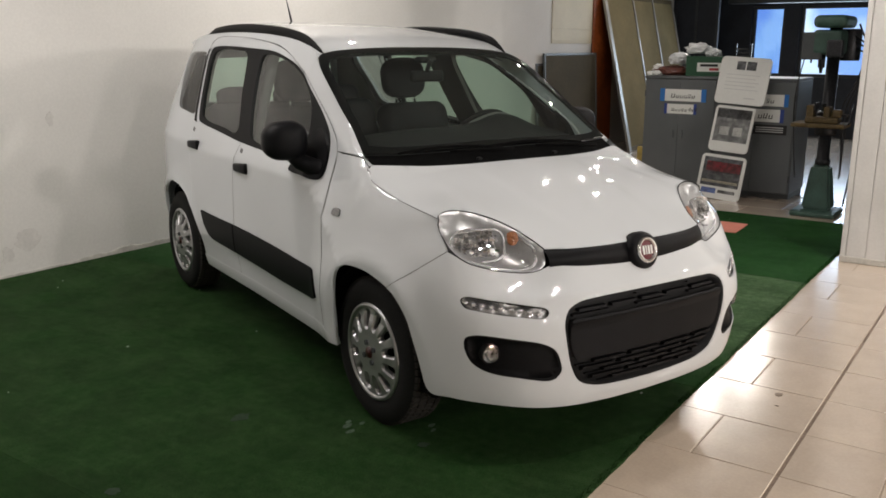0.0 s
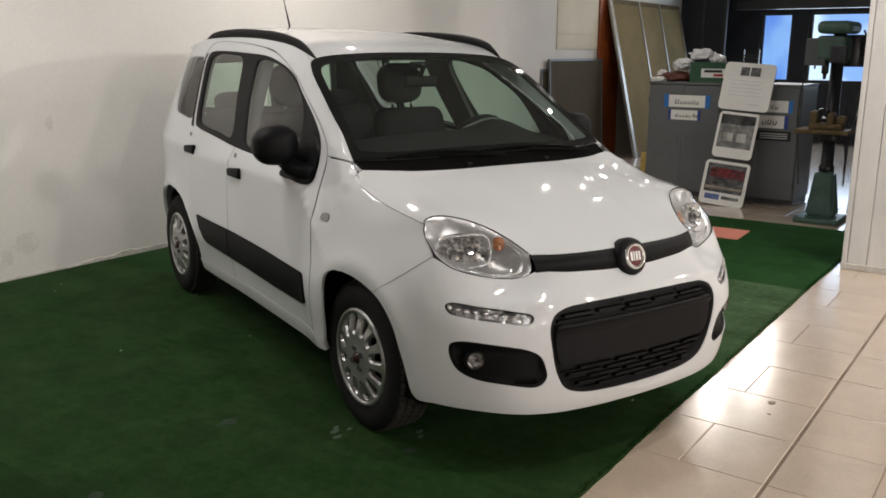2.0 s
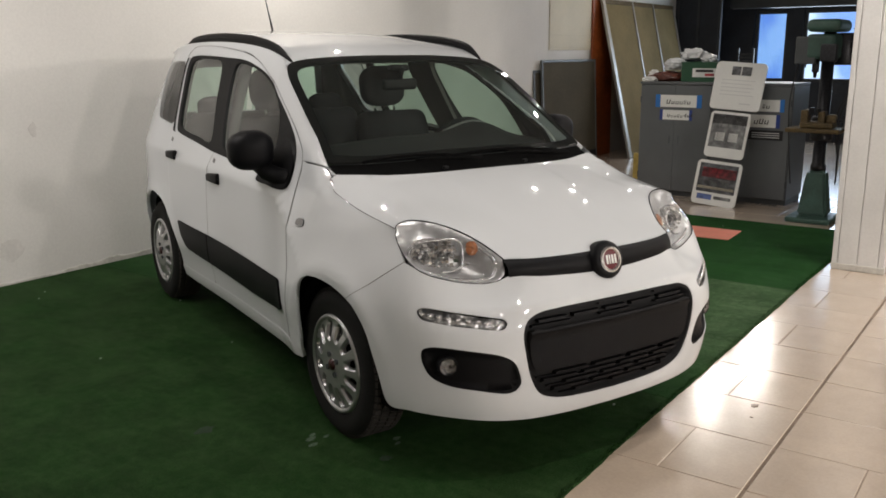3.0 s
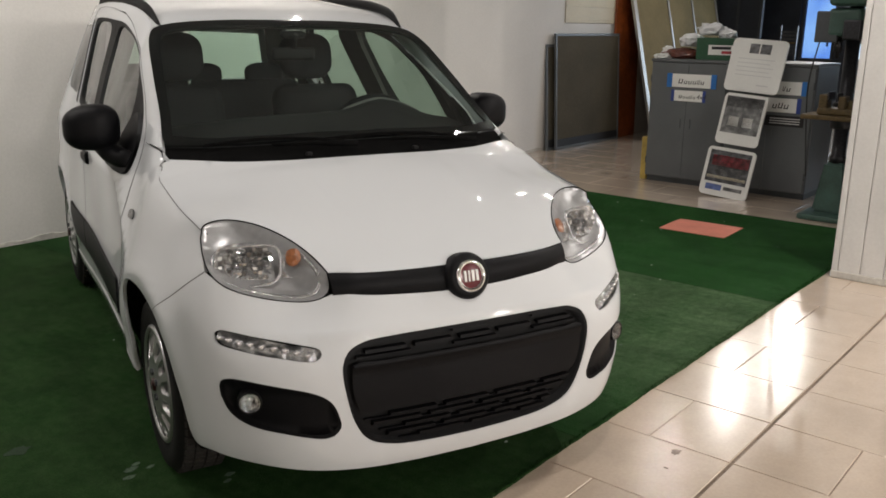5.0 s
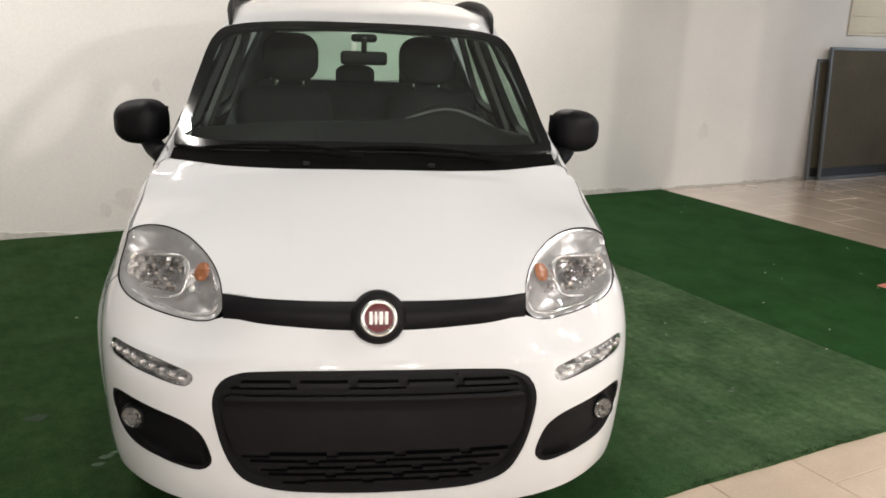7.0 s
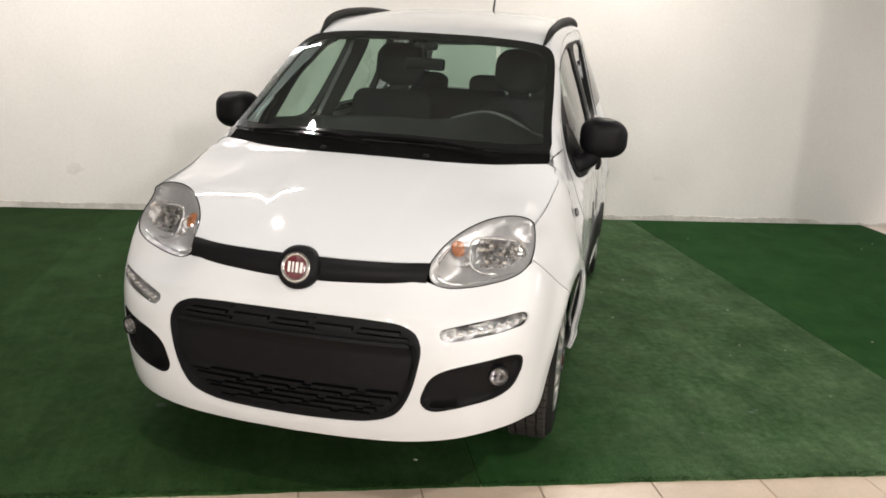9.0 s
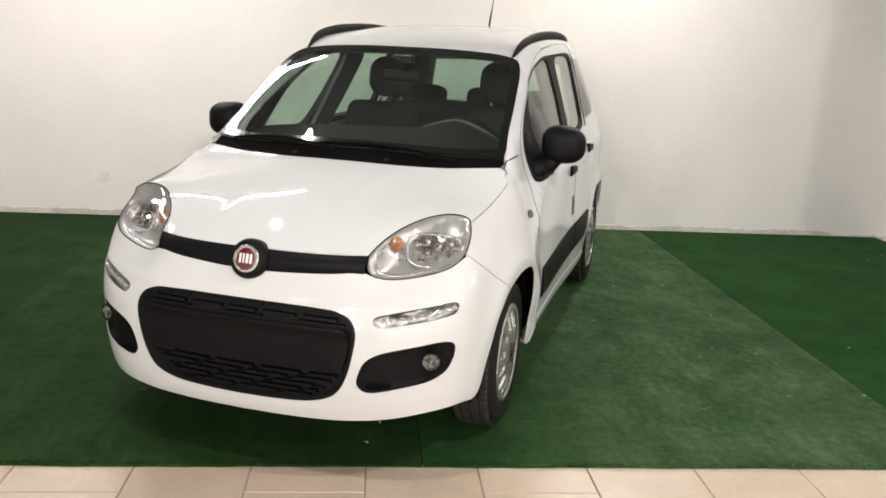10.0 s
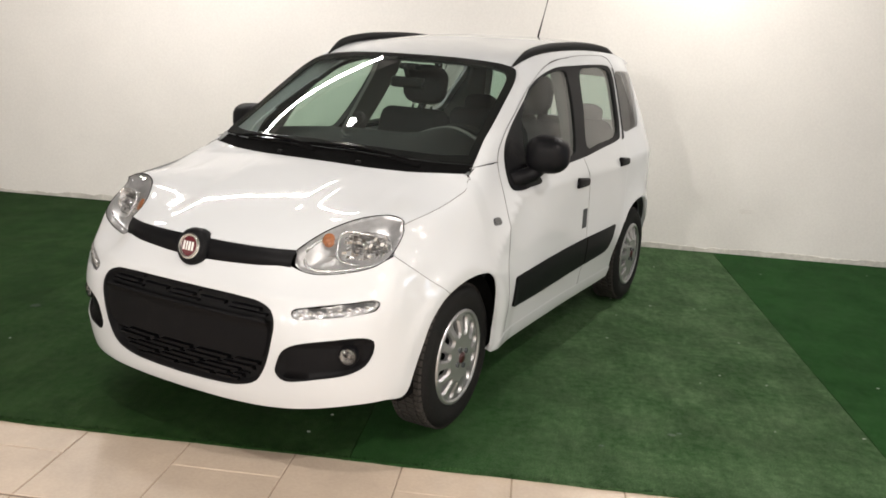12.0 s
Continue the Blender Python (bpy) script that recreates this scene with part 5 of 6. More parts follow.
# -- door mirrors --
for side in (1, -1):
    bm = bmesh.new()
    bmesh.ops.create_cube(bm, size=2)
    bmesh.ops.bevel(bm, geom=bm.edges[:], offset=0.75, segments=6, profile=0.5, affect="EDGES")
    for vtx in bm.verts:
        c = vtx.co
        taper = 1 - 0.14 * max(c.x, 0) if c.z > 0 else 1 - 0.05 * c.x
        c.z *= taper
        c.y *= 0.75 + 0.25 * (1 - c.x * c.x * 0.4)
    bmesh.ops.scale(bm, vec=(0.093, 0.085, 0.08), verts=bm.verts)
    bmesh.ops.transform(bm, matrix=Matrix.Translation((side * 0.806, 1.452, 1.029)) @ Matrix.Rotation(radians(side * 14), 4, "Z") @ Matrix.Diagonal((side, 1, 1, 1)), verts=bm.verts)
    if side < 0:
        bmesh.ops.reverse_faces(bm, faces=bm.faces)
    mir = part("door_mirror", bm_mesh("door_mirror", bm, BLACK, True), car, "black plastic door mirror")
    v, t = tube([(side * 0.7, 1.31, 0.92), (side * 0.725, 1.36, 0.926), (side * 0.757, 1.405, 0.942), (side * 0.785, 1.43, 0.977)], [0.034, 0.036, 0.036, 0.034], 14)
    part("mirror_arm", mesh_of("mirror_arm", v, t, BLACK, smooth=True), mir)
    foot_loop = spline([(1.603, 0.89), (1.615, 0.96), (1.668, 1.02), (1.76, 1.07), (1.79, 1.05), (1.8, 0.96), (1.84, 0.9), (1.72, 0.89)], 0.02, True)[::-1]
    panel("mirror_foot", shell, foot_loop, BLACK, mir, label="black mirror foot", lift=0.012, skirt=0.02, mirror=side < 0)
    g = box_bm((0.14, 0.004, 0.11), 0.0015, 1, (0, 0, 0))
    bmesh.ops.transform(g, matrix=Matrix.Translation((side * 0.789, 1.522, 1.026)) @ Matrix.Rotation(radians(side * 14), 4, "Z"), verts=g.verts)
    part("mirror_glass", bm_mesh("mirror_glass", g, CHROME), mir, "silvered mirror glass")

# -- roof rails and aerial --
for side in (1, -1):
    pts = spline([(0.52, 1.64, 1.352), (0.526, 1.7, 1.386), (0.534, 1.79, 1.419), (0.541, 1.98, 1.449), (0.545, 2.2, 1.464), (0.545, 2.45, 1.472), (0.542, 2.75, 1.467), (0.536, 2.95, 1.453), (0.53, 3.09, 1.432)], 0.04)
    rad = [0.009 + 0.0105 * min(1.0, i / 4, (len(pts) - 1 - i) / 4) for i in range(len(pts))]
    pts = [p + np.array([-0.012, 0.045, 0.012 + RAKE * p[1]]) for p in pts]
    v, t = tube([p * np.array([side, 1, 1]) for p in pts], rad, 10, 0.75)
    rail = part("roof_rail", mesh_of("roof_rail", v, t, BLACK_SOFT, smooth=True), car, "black roof rail")
    v, t = [], []
    low = [(p[0] * side, p[1], p[2]) for p in pts]
    foot = []
    for p in pts:
        z = float(top(p[0], p[1])[2]) - 0.01
        foot.append((p[0] * side, p[1], z))
    n = len(low)
    for e in (-0.007, 0.007):
        v += [(p[0] + e, p[1], p[2]) for p in low] + [(p[0] + e, p[1], p[2]) for p in foot]
    for i in range(n - 1):
        a = [i, i + 1, n + i + 1, n + i]
        t += [tuple(a), tuple(2 * n + k for k in reversed(a))]
    part("rail_web", mesh_of("rail_web", v, t, BLACK_SOFT), rail)
v, t = lathe([(0.022, 0.0), (0.02, 0.012), (0.008, 0.02), (0.0, 0.021)], 16, "z", (0.014, 3.17, 1.52))
aerial = part("aerial", mesh_of("aerial", v, t, BLACK_SOFT, smooth=True), car, "thin black roof aerial")
v, t = tube([(0.014, 3.17, 1.533), (0.014, 3.19, 1.578), (0.014, 3.235, 1.668), (0.014, 3.38, 1.968)], [0.006, 0.006, 0.003, 0.002], 8)
part("aerial_rod", mesh_of("aerial_rod", v, t, BLACK_SOFT, smooth=True), aerial)

# -- wipers --
for x0, y0, x1, y1 in ((0.42, 0.962, -0.13, 0.952), (-0.06, 0.938, -0.52, 1.004)):
    a, b = top(x0, y0) + [0, 0, 0.012], top(x1, y1) + [0, 0, 0.02]
    mids = [top(x0 + (x1 - x0) * k / 8, y0 + (y1 - y0) * k / 8 + 0.012 * math.sin(k / 8 * math.pi)) + [0, -0.004, 0.013] for k in range(9)]
    v, t = tube(mids, 0.006, 6)
    wiper = part("wiper", mesh_of("wiper", v, t, GAP, smooth=True), car, "black windscreen wiper")
    arm = [top(x0 + (x1 - x0) * k, y0 + (y1 - y0) * k - 0.02) + [0, -0.006, 0.02 - 0.006 * k] for k in (-0.08, 0.1, 0.3, 0.55)]
    v, t = tube(arm, [0.01, 0.008, 0.006, 0.004], 8)
    part("wiper_arm", mesh_of("wiper_arm", v, t, GAP, smooth=True), wiper)
for x in (-0.2, 0.2):
    p = top(x, 0.905)
    bm = box_bm((0.022, 0.018, 0.012), 0.004, 2, (p[0], p[1], p[2] + 0.004))
    part("washer_jet", bm_mesh("washer_jet", bm, BLACK_SOFT), car)

# -- cabin --
part("underbody", bm_mesh("underbody", box_bm((1.42, 2.9, 0.08), 0.02, 2, (0, 1.92, 0.25)), GAP), car, "black underbody")
part("front_tray", bm_mesh("front_tray", box_bm((1.0, 0.5, 0.05), 0.01, 1, (0, 0.48, 0.26)), GAP), car)
part("engine_block", bm_mesh("engine_block", box_bm((1.02, 0.45, 0.36), 0.02, 1, (0, 0.63, 0.47)), GAP), car)
part("bulkhead", bm_mesh("bulkhead", box_bm((1.22, 0.04, 0.6), 0.01, 1, (0, 1.06, 0.58)), GAP), car)
v, t = [], []
dash_prof = [(1.04, 0.94), (1.08, 0.964), (1.25, 1.02), (1.39, 1.044), (1.45, 1.047), (1.48, 1.03), (1.505, 0.95), (1.5, 0.72), (1.44, 0.6), (1.3, 0.52)]
for i in range(25):
    x = -0.62 + 1.24 * i / 24
    hump = 0.058 * math.exp(-((x - 0.325) / 0.135) ** 2)
    for y, z in dash_prof:
        v.append((x, y + 0.02 * math.cos(x * 2), z + (hump if 1.0 < z and y > 1.3 else 0.4 * hump if 1.0 < z else 0) - 0.1 * x * x))
m = len(dash_prof)
t = [(i * m + k, i * m + k + 1, (i + 1) * m + k + 1, (i + 1) * m + k) for i in range(24) for k in range(m - 1)]
dash = part("dashboard", mesh_of("dashboard", v, t, DASH, smooth=True), car, "dark grey dashboard")
v, t = tube([(-0.56, 1.485, 1.003), (-0.3, 1.495, 1.026), (0.0, 1.5, 1.035), (0.12, 1.5, 1.041)], 0.007, 8)
part("dash_trim", mesh_of("dash_trim", v, t, DASH_GREY, smooth=True), dash, "pale grey trim edge")
v, t = tube(spline([(0.16, 1.49, 1.05), (0.24, 1.49, 1.077), (0.325, 1.49, 1.09), (0.41, 1.485, 1.07), (0.5, 1.475, 1.025), (0.53, 1.47, 0.99)], 0.03), 0.009, 8)
part("cluster_hood", mesh_of("cluster_hood", v, t, DASH_GREY, smooth=True), dash, "grey instrument hood edge")
sw = Matrix.Translation((0.33, 1.64, 0.93)) @ Matrix.Rotation(radians(-62), 4, "X")
v, t = lathe([(0.185 + 0.016 * math.cos(a), 0.016 * math.sin(a)) for a in np.linspace(0, 2 * math.pi, 10, endpoint=False)], 36, "z", closed=True)
steer = part("steering_wheel", mesh_of("steering_wheel", [sw @ Vector(p) for p in v], t, BLACK_SOFT, smooth=True), car, "black steering wheel")
bm = box_bm((0.15, 0.12, 0.04), 0.02, 3, (0, -0.02, -0.01))
box_bm((0.34, 0.03, 0.02), 0.008, 2, (0, 0.01, -0.005), bm)
box_bm((0.03, 0.17, 0.02), 0.008, 2, (0, -0.09, -0.005), bm)
bmesh.ops.transform(bm, matrix=sw, verts=bm.verts)
part("steering_hub", bm_mesh("steering_hub", bm, BLACK_SOFT, True), steer)


def cushion(name, size, at, tilt, parent, soft=0.08, label="", mat=None):
    bm = box_bm(size, soft, 4)
    for vtx in bm.verts:
        vtx.co.x *= 1 - 0.16 * max(vtx.co.z / size[2], 0)
    bmesh.ops.transform(bm, matrix=Matrix.Translation(at) @ Matrix.Rotation(radians(tilt), 4, "X"), verts=bm.verts)
    return part(name, bm_mesh(name, bm, mat or SEAT, True), parent, label)


def headrest(size, at, tilt, parent):
    """A rounded pad."""
    bm = bmesh.new()
    bmesh.ops.create_cube(bm, size=2)
    bmesh.ops.bevel(bm, geom=bm.edges[:], offset=0.7, segments=5, profile=0.5, affect="EDGES")
    bmesh.ops.scale(bm, vec=[v / 2 for v in size], verts=bm.verts)
    bmesh.ops.transform(bm, matrix=Matrix.Translation(at) @ Matrix.Rotation(radians(tilt), 4, "X"), verts=bm.verts)
    return part("headrest", bm_mesh("headrest", bm, SEAT, True), parent)


for x in (-0.34, 0.34):
    st = cushion("front_seat", (0.5, 0.52, 0.2), (x, 1.95, 0.52), 6, car, 0.08, "dark cloth front seat")
    cushion("seat_back", (0.46, 0.15, 0.6), (x, 2.24, 0.81), -16, st, 0.07)
    headrest((0.26, 0.12, 0.22), (x * 0.94, 2.37, 1.232), -10, st)
    for e in (-0.06, 0.06):
        v, t = tube([(x * 0.94 + e, 2.33, 1.06), (x * 0.94 + e, 2.365, 1.2)], 0.007, 8)
        part("headrest_rod", mesh_of("headrest_rod", v, t, CHROME, smooth=True), st)
bench = cushion("rear_bench", (1.2, 0.5, 0.18), (0, 2.86, 0.55), 4, car, 0.07, "dark cloth rear bench")
cushion("bench_back", (1.18, 0.15, 0.58), (0, 3.1, 0.79), -16, bench, 0.06)
for x in (-0.36, 0.0, 0.36):
    headrest((0.22, 0.1, 0.13), (x, 3.2, 1.098), -10, bench)
bm = box_bm((0.18, 0.03, 0.052), 0.014, 3, (0.0, 1.62, 1.27))
rv = part("rear_view_mirror", bm_mesh("rear_view_mirror", bm, BLACK_SOFT, True), car, "black rear-view mirror")
v, t = tube([(0, 1.62, 1.29), (0, 1.6, 1.325), (0, 1.585, 1.345)], 0.011, 8)
part("mirror_stem", mesh_of("mirror_stem", v, t, BLACK_SOFT, smooth=True), rv)
bm = box_bm((0.1, 0.05, 0.03), 0.012, 2, (0.0, 1.63, 1.345))
part("sensor_pod", bm_mesh("sensor_pod", bm, BLACK_SOFT, True), car)
for mirrored in (False, True):
    # inner trim of the centre and rear pillars, and the inside of the doors
    in_a = np.array([(2.36, 0.93), (2.56, 0.93), (2.8, 1.44), (2.56, 1.42)])
    panel("pillar_trim", shell, in_a, LINING, car, lift=-0.05, skirt=0.02, mirror=mirrored, step=0.06)
    panel("door_lining", shell, np.array([(1.6, 0.32), (3.05, 0.32), (3.15, 0.98), (2.4, 0.94), (1.65, 0.9)]), DASH, car, lift=-0.06, skirt=0, mirror=mirrored, step=0.08)
    panel("quarter_lining", shell, np.array([(3.22, 0.98), (3.24, 1.03), (3.34, 1.33), (3.4, 1.42), (3.85, 1.38), (4.15, 1.35), (4.1, 0.9), (3.3, 0.9)]), LINING, car,
          holes=[quarter_pane * 1.0], lift=-0.05, skirt=0, mirror=mirrored, step=0.06)
rear_pane_loop = np.array([(S_END - 0.5, 1.03), (S_END - 0.02, 1.02), (S_END - 0.02, 1.315), (S_END - 0.46, 1.3)])
for mirrored in (False, True):
    g = panel("tailgate_glass", shell, rear_pane_loop, GLASS, car, lift=-0.004, skirt=0, mirror=mirrored, step=0.06, label="tinted tailgate glass")
    g.visible_shadow = False


# ---- ceiling lamps, the added fill ones included ----
for lx, ly in LAMP_SPOTS:
    lamp_thing = thing("downlight", "round white recessed ceiling lamp, some added as fill light", "lamp", "ceiling downlights", (lx, ly, CEILING))
    v, t = lathe([(0.115, 0.0), (0.115, -0.008), (0.1, -0.014), (0.085, -0.008), (0.082, -0.001)], 28)
    part("lamp_ring", mesh_of("lamp_ring", v, t, CHROME, smooth=True), lamp_thing)
tube_thing = thing("tube_light", "long white fluorescent ceiling lamp", "lamp", at=(-1.25, 2.98, CEILING))
box("lamp_body", (-1.05, -0.05, -0.045), (1.05, 0.05, 0), WHITE_WOOD, tube_thing)
for ex in (-1.03, 1.03):
    box("lamp_cap", (ex - 0.015, -0.03, -0.085), (ex + 0.015, 0.03, -0.045), WHITE_WOOD, tube_thing)

# ---- carpet ----
random.seed(11)


def carpet(x0, x1, mat, label):
    """One strip of grass carpet with a slightly ragged front edge."""
    n = int((x1 - x0) / 0.02)
    verts, faces = [], []
    wob = 0.0
    for i in range(n + 1):
        x = x0 + (x1 - x0) * i / n
        wob = 0.9 * wob + random.uniform(-0.0015, 0.0015)
        y = EDGE_Y + wob + 0.003 * math.sin(x * 5)
        lift = 0.01 * math.exp(-((x - 1.05) / 0.06) ** 2)
        verts += [(x, y, FLOOR_Z), (x, y + 0.002, -0.002 + lift), (x, y + 0.006, lift), (x, y + 0.12, 0), (x, WALL_Y - 0.008, 0), (x, WALL_Y - 0.008, FLOOR_Z)]
        if i:
            a = 6 * i
            faces += [(a - 6 + k, a + k, a + k + 1, a - 5 + k) for k in range(5)]
    m = 6 * n
    faces += [(0, 1, 2, 3, 4, 5), (m + 5, m + 4, m + 3, m + 2, m + 1, m)]
    ob = tagged(new("carpet_strip", mesh_of("carpet_strip", verts, faces, mat)), label, "carpet", "carpet strips")
    # loose tufts along the front edge
    v, f = [], []
    for _ in range(int((x1 - x0) * 420)):
        x, y = random.uniform(x0, x1), EDGE_Y + random.uniform(-0.002, 0.02)
        a, r, h = random.uniform(0, 6.28), random.uniform(0.002, 0.004), random.uniform(0.006, 0.015)
        dx, dy = random.uniform(-0.006, 0.006), random.uniform(-0.012, 0.002)
        k = len(v)
        v += [(x - r * math.cos(a), y - r * math.sin(a), -0.003), (x + r * math.cos(a), y + r * math.sin(a), -0.003), (x + dx, y + dy, h - 0.003)]
        f.append((k, k + 1, k + 2))
    fr = part("fringe", mesh_of("fringe", v, f, mat), ob)
    fr["kind"] = "stuff"
    return ob


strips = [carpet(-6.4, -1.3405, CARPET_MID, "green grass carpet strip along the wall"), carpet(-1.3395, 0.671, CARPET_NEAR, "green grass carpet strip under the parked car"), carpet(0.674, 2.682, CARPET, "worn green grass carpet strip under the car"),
          carpet(2.686, 4.74, CARPET_DARK, "deep green grass carpet strip beside the car")]


def blot(name, x, y, r, mat, parent, z=0.0012, stretch=1.0, seed=1):
    rnd = random.Random(seed)
    pts = [(x + r * stretch * (0.6 + 0.5 * rnd.random()) * math.cos(a), y + r * (0.6 + 0.5 * rnd.random()) * math.sin(a)) for a in np.linspace(0, 2 * math.pi, 17)[:-1]]
    v = [(x, y, z + 0.001)] + [(a, b, z) for a, b in pts] + [(a, b, z - 0.003) for a, b in pts]
    n = len(pts)
    f = [(0, 1 + i, 1 + (i + 1) % n) for i in range(n)] + [(1 + i, 1 + n + i, 1 + n + (i + 1) % n, 1 + (i + 1) % n) for i in range(n)]
    return part(name, mesh_of(name, v, f, mat), parent)


blot("oil_stain", -0.65, 1.5, 0.035, STAIN, strips[1], seed=2, stretch=1.3)
blot("oil_stain", -0.43, 0.78, 0.025, STAIN, strips[1], seed=3)
blot("oil_stain", 0.2, 1.55, 0.03, STAIN, strips[1], seed=8)
blot("oil_stain", -1.28, 1.41, 0.03, STAIN, strips[1], seed=9)
for k, (x, y, r) in enumerate(((-0.47, 1.11, 0.016), (-0.44, 1.13, 0.012), (-0.5, 1.07, 0.014), (-0.42, 1.08, 0.01), (-0.28, 0.85, 0.012), (-0.31, 0.82, 0.01), (1.87, 0.64, 0.012), (1.9, 0.66, 0.008), (1.58, 0.47, 0.01))):
    blot("scuff_mark", x, y, r, SCUFF, strips[1] if x < 0.67 else strips[2], seed=20 + k, stretch=1.6)
random.seed(3)
for k in range(46):
    x, y = random.uniform(-1.3, 4.6), random.uniform(0.2, 3.9)
    own = strips[1] if x < 0.67 else strips[2] if x < 2.68 else strips[3]
    blot("fluff", x, y, random.uniform(0.002, 0.0055), SPECK, own, 0.003, 1.5, 60 + k)

# ---- pillar ----
pillar = setting(new("pillar"), "square white painted boarded pillar with chipped foot", "pillar")
PX0, PX1, PY0, PY1 = 3.42, 3.88, -0.222, 0.095
box("pillar_core", (PX0 + 0.012, PY0 + 0.012, FLOOR_Z), (PX1 - 0.012, PY1 - 0.012, CEILING), WHITE_WOOD, pillar, bevel=0)
for a, b in ((0.0, 0.035), (0.04, 0.16), (0.165, 0.28), (0.285, 0.317)):
    box("cladding_board", (PX0, PY0 + a, 0.03), (PX0 + 0.014, PY0 + b, CEILING - 0.002), WHITE_WOOD, pillar, bevel=0.003)
    box("cladding_board", (PX1 - 0.014, PY0 + a, 0.03), (PX1, PY0 + b, CEILING - 0.002), WHITE_WOOD, pillar, bevel=0.003)
for a, b in ((0.018, 0.1), (0.105, 0.225), (0.23, 0.35), (0.355, 0.442)):
    box("cladding_board", (PX0 + a, PY0, 0.03), (PX0 + b, PY0 + 0.0115, CEILING - 0.002), WHITE_WOOD, pillar, bevel=0.003)
    box("cladding_board", (PX0 + a, PY1 - 0.0115, 0.03), (PX0 + b, PY1, CEILING - 0.002), WHITE_WOOD, pillar, bevel=0.003)
box("pillar_foot", (PX0 - 0.004, PY0 - 0.004, FLOOR_Z), (PX1 + 0.004, PY1 + 0.004, 0.035), DIRTY_PLASTER, pillar, "chipped dirty foot", bevel=0.006)

# ---- pink sheet on the carpet ----
sheet = thing("sheet", "flat pink sheet lying on green carpet", "sheet", at=(4.055, 1.165, 0.001), turn=(0, 0, 2))
v, f = [], []
for i in range(9):
    for j in range(9):
        x, y = -0.19 + 0.38 * i / 8, -0.235 + 0.47 * j / 8
        v.append((x, y, 0.004 + 0.002 * math.sin(9 * x + 5 * y)))
f = [(i * 9 + j, i * 9 + 9 + j, i * 9 + 10 + j, i * 9 + j + 1) for i in range(8) for j in range(8)]
me = mesh_of("sheet_face", v, f, PINK)
ob = part("sheet_face", me, sheet)
mod = ob.modifiers.new("thick", "SOLIDIFY")
mod.thickness, mod.offset = 0.004, -1


# ---- grey cabinets with their signs ----
def cabinet(y0, y1, label):
    """A steel cabinet: body, doors, handles, plinth; its front faces west."""
    c = thing("cabinet", label, "cabinet", "grey cabinets", (5.65, y0, FLOOR_Z))
    w = y1 - y0
    box("body", (0.02, 0, 0.05), (0.6, w, 1.1), STEEL, c, bevel=0.006)
    box("top_panel", (-0.004, -0.002, 1.102), (0.605, w + 0.002, 1.126), STEEL, c, bevel=0.004)
    box("plinth", (0.05, 0.01, 0), (0.58, w - 0.01, 0.048), STEEL_DARK, c, bevel=0.002)
    for a, b in ((0.012, w / 2 - 0.0009), (w / 2 + 0.0009, w - 0.012)):
        d = box("door", (0.0, a, 0.06), (0.0185, b, 1.095), STEEL, c, bevel=0.002)
        hy = b - 0.045 if a < w / 3 else a + 0.045
        box("door_handle", (-0.012, hy - 0.008, 0.52), (-0.0015, hy + 0.008, 0.6), STEEL, d, bevel=0.004)
        for z in (0.2, 0.95):
            box("hinge", (-0.006, (a if a < w / 3 else b) - 0.006, z - 0.03), (-0.0015, (a if a < w / 3 else b) + 0.006, z + 0.03), STEEL_DARK, d, bevel=0.002)
    return c


cabinet(1.705, 2.435, "grey steel cabinet with paper signs on its doors")
cabinet(0.965, 1.7, "grey steel cabinet with paper signs beside a drill press")


def sign(name, y0, y1, z0, z1, label, tape, tape_w, word, ends=(True, True), script=""):
    """A paper strip taped to the cabinet front; word: widths and heights of its plain bars."""
    s = thing(name, label, "sign", "paper signs", (5.648, (y0 + y1) / 2, (z0 + z1) / 2))
    w, h = y1 - y0, z1 - z0
    a0 = -w / 2 + (tape_w * 0.8 if ends[0] else 0)
    a1 = w / 2 - (tape_w * 0.8 if ends[1] else 0)
    box("paper", (-0.0022, a0, -h / 2), (0.0, a1, h / 2), PAPER, s, bevel=0)
    for use, lo, hi in ((ends[0], -w / 2, -w / 2 + tape_w), (ends[1], w / 2 - tape_w, w / 2)):
        if use:
            box("tape", (-0.0036, lo, -h / 2 - 0.004), (-0.0024, hi, h / 2 + 0.004), tape, s, bevel=0)
    total = sum(a for a, _ in word) + 0.012 * (len(word) - 1)
    y = total / 2 - (0.05 if script else 0) + (0.06 if script else 0)
    bm = bmesh.new()
    for a, b in word:
        # plain italic blocks of a letter's size
        blk = Matrix.Translation((-0.0032, y - a / 2, -h * 0.28 + b / 2)) @ Matrix(((1, 0, 0, 0), (0, 1, -0.18, 0), (0, 0, 1, 0), (0, 0, 0, 1)))
        for q in (-0.36, 0.36):
            box_bm((0.0014, a * 0.24, b * 0.8), 0, 1, (0, a * q, 0), bm, blk)
        box_bm((0.0014, a * 0.46, b * 0.16), 0, 1, (0, 0, -b * 0.3), bm, blk)
        y -= a + 0.012
    part("word_bars", bm_mesh("word_bars", bm, INK), s, "plain dark bars for a word")
    if script:
        cu = bpy.data.curves.new("script", "FONT")
        cu.body, cu.size, cu.extrude, cu.align_x, cu.shear = script, h * 0.62, 0.0006, "LEFT", 0.2
        ob = new("number_text", cu)
        ob.data.materials.append(INK)
        ob.parent = s
        ob.matrix_basis = Matrix.Translation((-0.0034, y + 0.002, -h * 0.24)) @ Matrix(((0, 0, -1, 0), (-1, 0, 0, 0), (0, 1, 0, 0), (0, 0, 0, 1)))
    return s


